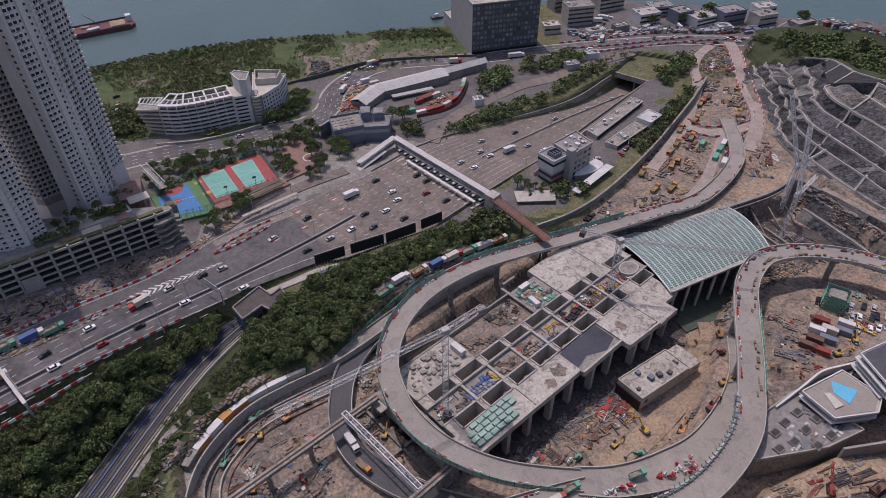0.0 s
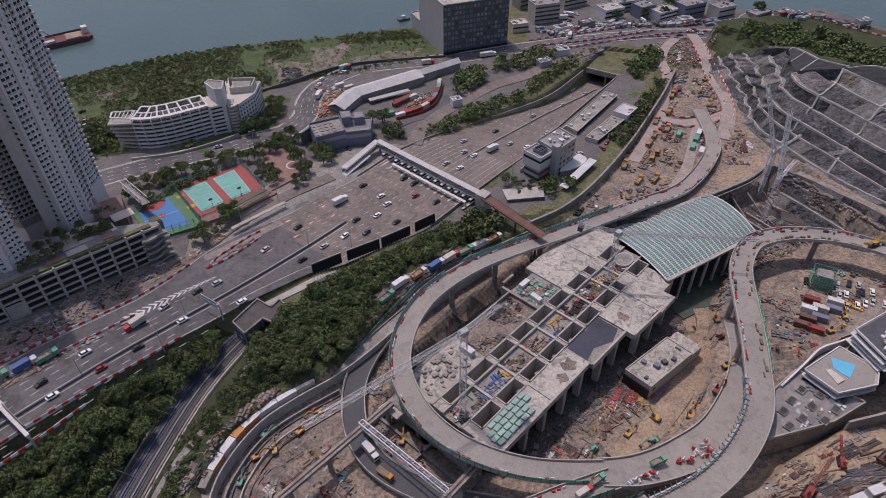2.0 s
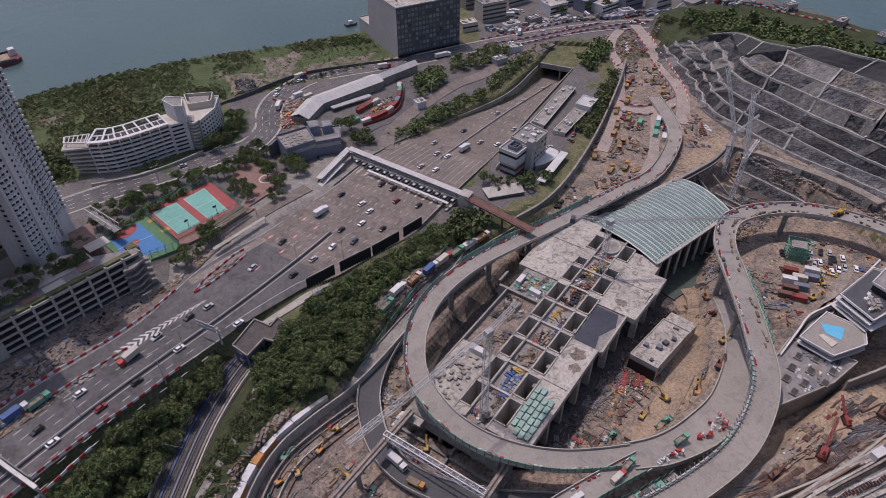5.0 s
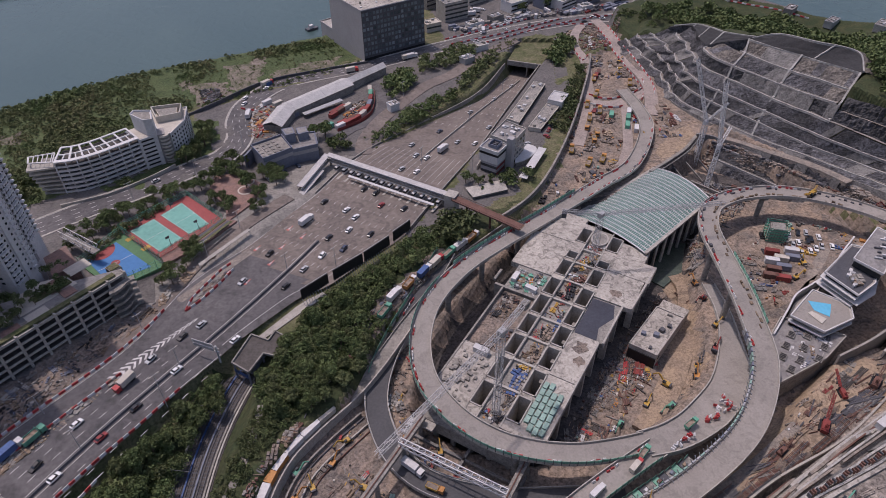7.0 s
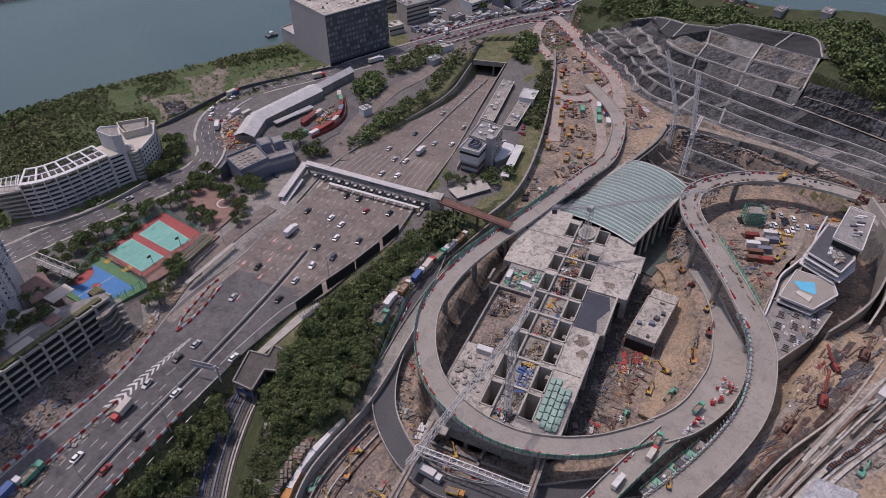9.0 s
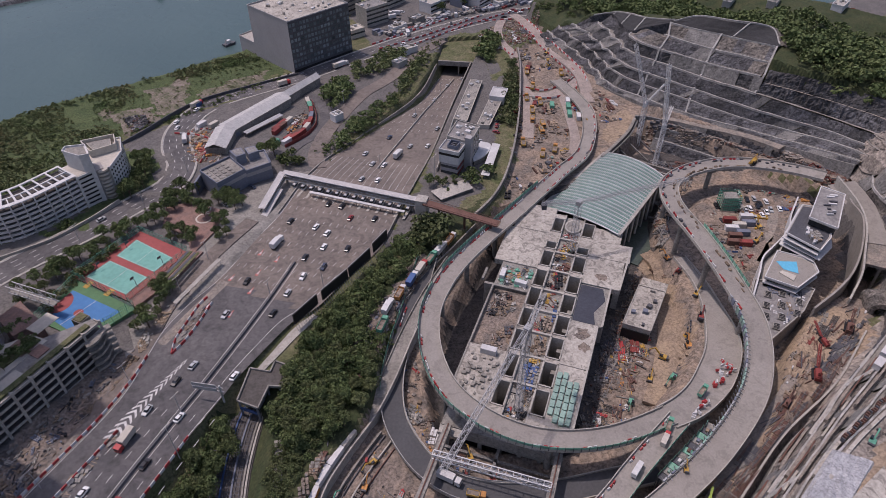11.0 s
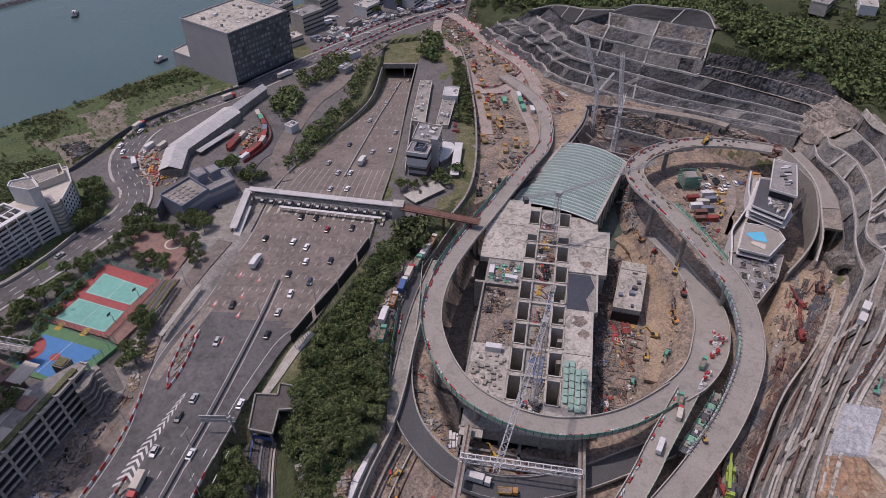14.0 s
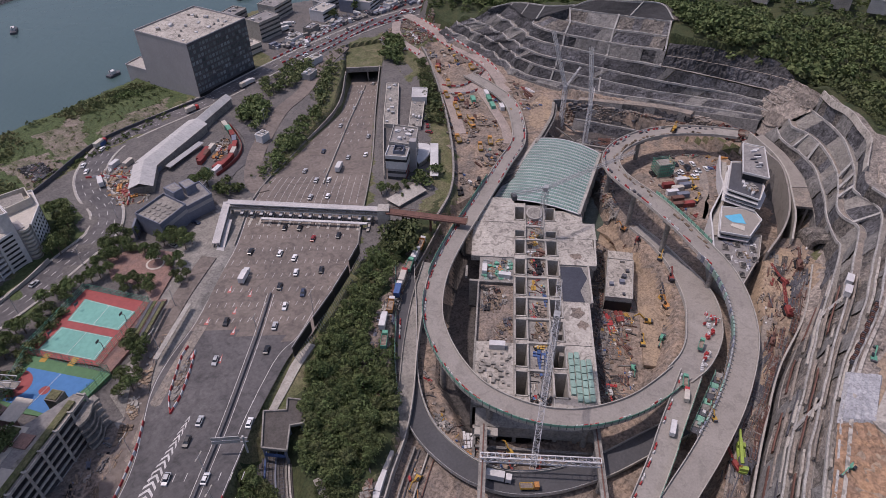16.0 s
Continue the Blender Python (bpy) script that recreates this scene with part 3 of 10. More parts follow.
def make_markings():
    s = Shape()
    for k in (1, 2, 3, 4):
        dashes(s, offset(MEDIAN, -1.6 - 3.6 * k)[:120], 3.0, 6.0, 0.2)
    for k in (1, 2, 3):
        dashes(s, offset(MEDIAN, 1.6 + 3.6 * k)[:120], 3.0, 6.0, 0.2)
    for off in (-1.4, 1.4):
        s.sweep(on_road(offset(MEDIAN, off), 0.03), [(-0.1, 0), (0.1, 0)], close=False)
    for f, a, b in ((0.012, 20, 112), (0.985, 20, 66), (0.9, 66, 84)):
        s.sweep(on_road(np.array([(*across(i, f), 0.0) for i in range(a, b)]), 0.03), [(-0.1, 0), (0.1, 0)], close=False)
    # lanes fanning out over the plaza, before and behind the toll line
    for f in np.arange(0.05, 0.97, 0.062):
        line = np.array([(*across(i, f), 0.0) for i in range(80, 100)])
        dashes(s, line, 2.6, 6.6, 0.16)
        line = np.array([(*across(i, f), 0.0) for i in range(100, 109)])
        dashes(s, line, 6.0, 0.8, 0.14)
    for f in np.arange(0.1, 0.95, 0.11):
        line = np.array([(*across(i, f), 0.0) for i in range(116, 142)])
        dashes(s, line, 3.0, 8.0, 0.18)
    part("lane_marking", s, MARK, road, "white painted lane dashes")
    chev = Shape()
    axis = resample(smooth([(-128, 186, 0), (-119, 195, 0), (-108, 204, 0), (-97, 213, 0)]), 17)
    t = np.gradient(axis[:, :2], axis=0)
    for i in range(1, 16):
        w = 2.7 * (1 - i / 19)
        d = t[i] / np.linalg.norm(t[i])
        n = np.array([d[1], -d[0]])
        p = axis[i, :2]
        for side in (-1, 1):
            a, b = p + d * 1.2, p + n * side * w - d * 1.0
            vs = [(*a, 0), (*(a + d * 1.15), 0), (*(b + d * 1.15), 0), (*b, 0)]
            chev.add([(x, y, float(road_z(x, y)) + 0.035) for x, y, _ in vs], [(0, 1, 2, 3)])
    part("chevron_marking", chev, MARK, road, "white painted chevrons")
    arrows = Shape()
    inner = Shape()
    for x, y in ((-84, 239), (-71, 252), (-66, 240), (-77, 230), (-55, 263), (-50, 255), (-90, 231), (-60, 250)):
        d = np.array([0.72, 0.69])
        n = np.array([0.69, -0.72])
        for sh, k, dz in ((arrows, 1.0, 0.04), (inner, 0.55, 0.05)):
            tri = [np.array([x, y]) + d * a * k + n * b * k for a, b in ((2.6, 0), (-2.1, 0.8), (-2.1, -0.8))]
            sh.add([(*p, float(road_z(*p)) + dz) for p in tri], [(0, 1, 2)])
    part("warning_marking_centre", inner, MARK, road, "white centre of the warning triangles")
    part("red_warning_marking", arrows, REDMARK, road, "faded red painted warning triangles")


make_markings()


BARRIERS = [Shape().sweep([(-0.5, 0, 0), (0.5, 0, 0)], [(-0.32, 0), (-0.12, 0.95), (0.12, 0.95), (0.32, 0)]).mesh("barrier", m) for m in (RED, WHITE)]


def barrier_line(points, label="row of red and white plastic water barriers", step=2.2, on=on_road):
    """Alternating red and white water-filled barriers standing end to end."""
    line = on(smooth([(x, y, 0) for x, y in points], step))
    root = thing("water_barrier_row", label, "barrier", "roadside barriers")
    for i in range(len(line) - 1):
        a, b = line[i], line[i + 1]
        ob = new("barrier", BARRIERS[i % 2])
        c = (a + b) / 2
        L = math.dist(a[:2], b[:2])
        ob.matrix_basis = pose(*c, 0, -math.degrees(math.atan2(b[2] - a[2], L)), math.degrees(math.atan2(b[1] - a[1], b[0] - a[0]))) @ Matrix.Diagonal((L * 0.97, 1, 1, 1))
        ob.parent = root
    return root


def on_ground(line, dz=0.0):
    line = np.array(line, float)
    line[:, 2] = ground_z(line[:, 0], line[:, 1]) + dz
    return line


central = Shape()
central.sweep(on_road(MEDIAN), [(-0.7, 0), (-0.5, 0.25), (-0.25, 0.9), (0.25, 0.9), (0.5, 0.25), (0.7, 0)])
thing("central_barrier", "grey concrete barrier along the middle of the highway", "barrier", kind="structure", shape=central, material=DARKSTEEL)
for pts in ([(-215, 117), (-168, 162), (-155, 175), (-130, 197), (-117, 211), (-110, 221)],
            [(-178, 143), (-153, 164), (-134, 181), (-124, 190)],
            [(-172, 98), (-149, 131), (-130, 152), (-118, 163), (-104, 177)],
            [(-164, 103), (-145, 124), (-128, 146)],
            [(-102, 218), (-99, 225.5), (-93, 233.5), (-87, 241), (-83, 244)],
            [(-102, 218), (-96, 223), (-89, 231), (-82, 240)]):
    barrier_line(pts)


# ---- elevated ramps ----
def ramp(name, label, points, width, material=DECKCONC, thick=1.6, parapet=0.9, mesh_rail=None, columns=(), top=None):
    line = smooth(points, 2.5)
    h = width / 2
    root = thing(name, label, "viaduct", "elevated ramps")
    s = Shape()
    s.sweep(line, [(-h, 0), (h, 0), (h, -0.5), (h * 0.55, -thick), (-h * 0.55, -thick), (-h, -0.5)])
    part("deck", s, material, root)
    for side in (-1, 1):
        s = Shape()
        s.sweep(line, [(side * (h + 0.02), -0.6), (side * (h + 0.02), parapet), (side * (h - 0.3), parapet), (side * (h - 0.3), -0.6)])
        part("parapet", s, CONC, root)
    for i in columns:
        x, y, z = line[min(int(i * len(line)), len(line) - 1)]
        s = Shape()
        g = z_at(x, y)
        s.tube((x, y, g - 0.5), (x, y, z - thick - 0.8), 1.2, 1.2, 12)
        a = line[min(int(i * len(line)), len(line) - 2) + 1] - line[min(int(i * len(line)), len(line) - 2)]
        s.box(x, y, z - thick - 1.2, 2.2, width * 0.7, 1.2, math.degrees(math.atan2(a[1], a[0])))
        part("column", s, GREYCONC, root)
    return root, line


RING_A = [(166, 345, 3), (163, 322, 3.5), (154, 295, 4.5), (128, 265, 4.5), (100, 251, 5.5), (60, 232, 7), (36, 220, 9.5), (14, 207, 12.5), (0, 196, 14), (-10, 185, 15), (-17, 172, 16), (-20.5, 160, 16), (-21, 150, 15.5), (-18.5, 140, 15), (-13.5, 130, 14.5), (-5, 121, 13.5), (6, 114.5, 12.5), (18, 110.5, 11.5), (30, 109, 10.5), (42, 108.5, 9.6)]
RING_B = [(-40, 78, 12), (-5, 82, 12), (20, 85, 12), (45, 90, 12), (70, 99, 12.2), (86, 110, 12.8), (98, 124, 14), (104, 140, 16.2), (108, 155, 18.5), (112, 170, 19.5), (118, 186, 17.5), (125, 198, 15), (134, 208, 13.8), (146, 213, 12.8), (160, 214, 12), (176, 210, 12), (190, 201, 12), (200, 188, 13), (206, 176, 14)]
ring_a, line_a = ramp("viaduct", "curved pale concrete elevated ramp with green mesh along its edge", RING_A, 7.9, columns=(0.3, 0.37, 0.44, 0.5, 0.57, 0.64, 0.72, 0.8, 0.88))
ring_b, line_b = ramp("viaduct", "unfinished curved concrete elevated ramp with edge formwork", RING_B, 9.0, columns=(0.1, 0.24, 0.36, 0.48, 0.57, 0.64, 0.72, 0.84))
low_ramp, line_l = ramp("viaduct", "low curved ramp of dark new asphalt with white railings", [(10, 226, 4), (-8, 204, 2.5), (-22, 188, 1), (-32, 174, 0.3), (-38, 160, 0), (-39, 147, 0), (-37, 135, 0), (-31, 124, 0), (-20, 115, 0), (-5, 108, 0), (12, 103, 0), (30, 98, 0)], 8.4, DARKROAD, thick=0.8)
spur, line_c = ramp("viaduct", "straight concrete ramp with green mesh fencing", [(44, 106, 9.6), (28, 101, 11), (15, 97, 11), (3, 93, 11), (-30, 84, 11)], 7.6, columns=(0.3, 0.7))


def wide_ramp():
    left = smooth([(40, 113, 9.6), (50, 114, 8), (60, 117, 6), (70, 122, 3.5), (82, 129, 0.9), (92, 138, -0.5), (102, 150, -1.4), (109, 163, -1.9), (113, 178, -2.1)], 2.5)
    right = smooth([(40, 103.5, 9.8), (52, 103, 9), (66, 106, 7), (78, 111, 4.5), (92, 120, 1.5), (101, 130, 0), (108, 145, -1.2), (114, 160, -1.9), (118, 176, -2.1)], 2.5)
    n = 40
    l, r = resample(left, n), resample(right, n)
    s = Shape()
    s.grid([[tuple(l[i] * (1 - f) + r[i] * f) for f in (0, 0.25, 0.5, 0.75, 1)] for i in range(n)])
    s.grid([[tuple(l[i] * (1 - f) + r[i] * f - np.array([0, 0, 1.2])) for f in (0, 0.5, 1)] for i in range(n)])
    root = thing("wide_ramp", "broad concrete ramp going down into the works", "ramp", "elevated ramps", shape=s, material=DECKCONC)
    for e in (l, r):
        w = Shape()
        w.sweep(e, [(-0.2, -1.4), (0.2, -1.4), (0.2, 0.9), (-0.2, 0.9)])
        part("parapet", w, CONC, root)


wide_ramp()
# ---- cut slopes ----
ROCKMID = mat("weathered_grey_rock", (0.116, 0.114, 0.119), 0.95, 0.6, 6, 1.3, 1.0, (0.058, 0.057, 0.061), stain=0.5)


# the berms of the great slope, from its foot upwards, each as a line from north to south
BERMS = [
    [(197, 411, 3), (193, 378, 3), (190, 344, 3), (186, 320, 4), (189, 300, 5), (198, 264, 5.5), (211, 237, 8), (218, 212, 10), (224, 188, 13), (225, 174, 16)],
    [(201, 406, 7.5), (200, 380, 7), (196, 351, 6.8), (188, 317, 6.5), (193, 293, 7), (201.5, 265, 7.5), (211, 241, 9), (219.5, 217, 11), (226.5, 189, 14.5), (228, 174, 17)],
    [(206, 399, 13), (203, 381, 13.2), (200, 354, 13.5), (191, 317, 14), (198, 292, 13), (207, 269, 12.7), (215.5, 242, 13), (225.5, 220, 13.5), (233, 192, 16.5), (233, 172, 19)],
    [(207, 386, 18.5), (207, 371, 19), (202, 348, 19.5), (194, 315, 20), (202, 292, 19), (210.5, 271, 18.2), (218, 240, 19.5), (228.5, 217, 19), (238, 198, 18.5), (237.5, 168, 22)],
    [(212, 373, 26.5), (211, 361, 26.3), (206, 341, 26), (199.7, 315.5, 26), (207, 292, 25.7), (213.5, 271.5, 25.2), (221, 239, 27.5), (231, 217, 26), (240.5, 200, 24), (241, 165, 28)],
    [(220, 360, 31.5), (212, 343, 32), (208, 328, 33), (202, 315, 33.3), (210, 292, 32.5), (217.5, 273, 32.2), (221.5, 255, 34), (225, 239, 36)],
    [(213, 321, 37.2), (214, 312, 37.5), (218, 292, 38), (223, 275, 38.5), (228, 258, 40), (232.5, 243.5, 40.8)],
    [(221, 308.5, 43.2), (225.5, 294, 43.6), (231.8, 279, 44.2), (237, 263, 45.2), (241.5, 248.5, 46.2)],
]
CLIFF = [[(221.5, 238, 27.7), (231.5, 217.5, 26.3), (241, 200, 24.5), (242.3, 182, 26), (242, 166, 28)], [(225.5, 238.5, 33), (235, 217.5, 33), (244, 200, 32), (246.5, 182, 33), (246, 170, 33.5)], [(229.5, 240, 39), (236.5, 219, 41), (247, 206, 38.5), (252, 187, 39.5), (249.5, 172, 35)]]


def berm_line(points, fold, sway=0.55):
    """A berm's edge in one-metre steps, folded like a curtain where the slope turns round the hill."""
    line = smooth(points, 1.0)
    t = np.gradient(line[:, :2], axis=0)
    t /= np.linalg.norm(t, axis=1)[:, None]
    for i, (x, y, z) in enumerate(line):
        north = min(1.0, max(0.0, (y - 312) / 10)) * fold
        wave = math.sin(y * 0.37 + z * 0.04) + 0.45 * math.sin(y * 0.83 + 1.0 + z * 0.06)
        rough = noise.noise((x * 0.13, y * 0.13, z * 0.1))
        d = 1.25 * north * wave + sway * rough
        line[i, 0] += t[i, 1] * d
        line[i, 1] -= t[i, 0] * d
        line[i, 2] += 0.25 * noise.noise((x * 0.05, y * 0.05, 4.0))
    return line


def matching(low, high):
    """The stretch of the lower berm that lies below the higher one, and the higher one in as many steps."""
    a = int(np.argmin(np.hypot(*(low[:, :2] - high[0, :2]).T)))
    b = int(np.argmin(np.hypot(*(low[:, :2] - high[-1, :2]).T)))
    n = max(12, b - a + 1)
    return resample(low[a:b + 1], n), resample(high, n)


def cut_face(root, low, high, berm, tones, seed, rough=1.0, kerb=True, rib=0.0, tail=None):
    """One step of a cut slope: a paved berm, then a rough rock face up to the next edge, in stretches of differing rock."""
    rng = random.Random(seed)
    n = len(low)
    span = high[:, :2] - low[:, :2]
    width = np.linalg.norm(span, axis=1)
    inward = span / (width[:, None] + 1e-6)
    inner = low.copy()
    inner[:, :2] += inward * np.minimum(berm, width * 0.55)[:, None]
    Q = 9
    P = np.zeros((n, Q + 1, 3))
    for q in range(Q + 1):
        f = q / Q
        P[:, q] = inner * (1 - f) + high * f
        if 0 < q < Q:
            for i in range(n):
                x, y, z = P[i, q]
                d = rough * (0.75 * noise.noise((x * 0.17, y * 0.17, z * 0.12)) + 0.6 * noise.noise((x * 0.5, y * 0.5, z * 0.35)) + 0.4 * noise.noise((x * 1.3, y * 1.3, z * 0.9)))
                d += rib * math.sin((x - y) * 1.7 + 2 * noise.noise((x * 0.2, y * 0.2, 1.0)))
                P[i, q, :2] -= inward[i] * d
                P[i, q, 2] += 0.35 * rough * noise.noise((x * 0.6, y * 0.6, z * 0.6 + 5))
    i0 = 0
    while i0 < n - 1:
        i1 = min(n - 1, i0 + rng.randrange(4, 17))
        tone = rng.choice(tail if tail and i0 > n * 0.42 else tones)
        lift = 0.0
        if tone is SHOTCRETE:
            # sprayed panels stand flat and a little proud of the rock
            lift = 0.45
        rows = []
        for i in range(i0, i1 + 1):
            row = []
            for q in range(Q + 1):
                p = P[i, q]
                if lift:
                    p = 0.35 * p + 0.65 * (inner[i] * (1 - q / Q) + high[i] * (q / Q))
                    p = p - np.array([inward[i, 0], inward[i, 1], 0]) * lift
                row.append(tuple(p))
            rows.append(row)
        part("rock_face", Shape().grid(rows), tone, root)
        i0 = i1
    part("berm", Shape().grid([[tuple(low[i]), tuple(low[i] * 0.5 + inner[i] * 0.5 + [0, 0, 0.05]), tuple(inner[i])] for i in range(n)]), rng.choice((GREYCONC, BERMDUST)), root)
    if kerb:
        edge = low.copy()
        part("kerb", Shape().sweep(edge, [(-0.3, -0.6), (0.3, -0.6), (0.3, 0.65), (-0.3, 0.65)]), PALEKERB, root)
        part("channel", Shape().sweep(inner, [(-0.2, -0.3), (0.2, -0.3), (0.2, 0.3), (-0.2, 0.3)]), GREYCONC, root)
    return inner


BERMDUST = mat("dusty_berm", (0.3, 0.255, 0.215), 0.95, 0.3, 4, 0.8, 0.3, (0.2, 0.18, 0.16), stain=0.3)
PALEKERB = mat("pale_kerb_concrete", (0.43, 0.415, 0.39), 0.9, 0.25, 5, 0.7, 0.1, (0.3, 0.29, 0.275), stain=0.25)
BROWNROCK = mat("brown_grey_rock", (0.2, 0.178, 0.155), 0.95, 0.6, 5, 1.1, 1.0, (0.09, 0.083, 0.078), stain=0.5)
hill_slope = thing("cut_slope", "high grey rock slope cut in steps with pale concrete berms", "slope", kind="structure")
edges = [berm_line(b, 1.0) for b in BERMS]
LOWTONES, MIDTONES, TOPTONES = (ROCK, ROCKMID, ROCKDARK, SHOTCRETE), (ROCK, ROCK, ROCKMID, ROCKDARK, SHOTCRETE), (BROWNROCK, BROWNROCK, ROCK, ROCKMID, SHOTCRETE)
inners = []
for k in range(7):
    low, high = matching(edges[k], edges[k + 1]) if k > 3 else (resample(edges[k], 260), resample(edges[k + 1], 260))
    inners.append(cut_face(hill_slope, low, high, 2.4 if k else 0.6, TOPTONES if k > 4 else LOWTONES if k < 2 else MIDTONES, 50 + k, kerb=k > 0))
part("kerb", Shape().sweep(edges[7], [(-0.3, -0.6), (0.3, -0.6), (0.3, 0.65), (-0.3, 0.65)]), PALEKERB, hill_slope)
toe = edges[0]
part("toe", Shape().grid([[tuple(p), (p[0] - 1.2, p[1] - 0.5, p[2] - 9)] for p in toe]), SHOTCRETE, hill_slope)
cliff = thing("rock_cliff", "steep dark bare rock cliff above the berms", "cliff", kind="structure")
clines = [berm_line(b, 0.0) for b in CLIFF]
for k in (0, 1):
    low, high = resample(clines[k], 84), resample(clines[k + 1], 84)
    cut_face(cliff, low, high, 0.7 if k else 1.6, (ROCKDARK, ROCKDARK, ROCKMID, NETROCK) if k else (ROCKDARK, ROCKMID, ROCK), 70 + k, 1.3, kerb=False, rib=0.35)
for stair in ([(221, 309, 43.6), (215, 303, 38), (206.5, 300, 33.2), (203.5, 299, 26.2), (199.5, 298, 19.8), (195.5, 297, 13.8), (191.5, 297, 7.2)], [(232, 279, 45), (222.7, 275.3, 39), (217.5, 273, 32.7), (213.5, 271.5, 25.7), (210.5, 271, 18.8), (207, 269, 13.2), (201.5, 265, 8)], [(241.8, 248.5, 46.7), (232.5, 243.5, 41.3), (225.5, 239.5, 36.5), (221.5, 239, 28)]):
    s = Shape()
    for p, q in zip(stair[:-1], stair[1:]):
        d = Vector(q) - Vector(p)
        d.z = 0
        k = Vector(q) - d.normalized() * min(2.2, d.length * 0.5)
        k.z = q[2] + 0.3
        s.beam(p, k, 1.0, 0.7)
        s.beam(k, q, 1.0, 0.7)
    part("drain_stair", s, PALEKERB, hill_slope, "stepped concrete drain running down the slope")


def netted_top():
    """Black netting over the rock up to the crest, framed by pale kerbs."""
    def field(low, high, cuts):
        low, high = resample(smooth(low, 1.0), 48), resample(smooth(high, 1.0), 48)
        rows = [[tuple(low[i] * (1 - j / 6) + high[i] * (j / 6) + np.array([0, 0, 0.25 + 0.5 * noise.noise((i * 0.3, j * 0.7, 0.0)) * (0 < j < 6)])) for j in range(7)] for i in range(48)]
        part("rock_net", Shape().grid(rows), NETROCK, hill_slope, "dark steel net over rock")
        part("net_kerb", Shape().sweep(high, [(-0.35, -0.5), (0.35, -0.5), (0.35, 0.7), (-0.35, 0.7)]), PALEKERB, hill_slope)
        strip = []
        for i in range(48):
            d = high[i] - low[i]
            d = np.array([d[0], d[1], 0.0]) / (np.hypot(d[0], d[1]) + 1e-6)
            strip.append([tuple(high[i]), tuple(high[i] + d * 3.0 + [0, 0, -0.3]), tuple(high[i] + d * 6.0 + [0, 0, -1.6])])
        part("crest_strip", Shape().grid(strip), BROWNROCK, hill_slope)
        part("rock_face", Shape().grid([[tuple(q + [0, 0, 0.2]), tuple(q + [0.3, 0, -4.0]), tuple(q + [0.2, 0, -9.0])] for q in low]), ROCKMID, hill_slope)
        for c in cuts:
            i = int(c * 47)
            k = Shape()
            for a, b in zip(rows[i][:-1], rows[i][1:]):
                k.beam((a[0], a[1], a[2] + 0.15), (b[0], b[1], b[2] + 0.15), 0.8, 0.7)
            part("net_kerb", k, PALEKERB, hill_slope)

    field([(221, 309, 43.6), (225.5, 294, 44), (231.8, 279, 44.6), (237, 263, 45.6), (241.5, 249, 46.6)], [(222, 308, 44), (230, 297, 49.5), (237, 277, 52), (245, 268, 52), (250.5, 260, 50.5), (243, 248, 47)], (0.62,))
    field([(212, 373, 27), (220, 360, 31.8), (213, 344, 32.5), (209, 329, 33.4), (213, 321, 37.5), (221, 308, 43.6)], [(215, 372, 28), (222, 359, 33), (219, 342, 38), (218, 328, 40.5), (221, 317, 42.5), (224, 308, 44.5)], (0.25, 0.5, 0.72))


netted_top()
TANROCK = mat("tan_broken_rock", (0.3, 0.262, 0.225), 0.95, 0.5, 4, 0.9, 0.9, (0.17, 0.15, 0.135), stain=0.4)
corner = thing("cut_slope", "steep corner of pale broken rock between two cut slopes", "slope", kind="structure")
foot, brow = np.array([(232, 184, 14), (228.5, 174, 15), (224, 167, 16), (221, 158, 21)], float), np.array([(250, 177, 34), (244, 167, 35), (235, 157, 38), (223, 148, 42)], float)
ledges = [berm_line(foot * (1 - f) + brow * f, 0.0, 2.2) for f in (0.0, 0.22, 0.42, 0.6, 0.8, 1.0)]
for k in range(5):
    cut_face(corner, resample(ledges[k], 44), resample(ledges[k + 1], 44), 0.9, (PALEROCK, TANROCK, BROWNROCK, PALEROCK), 140 + k, 1.7, kerb=False)

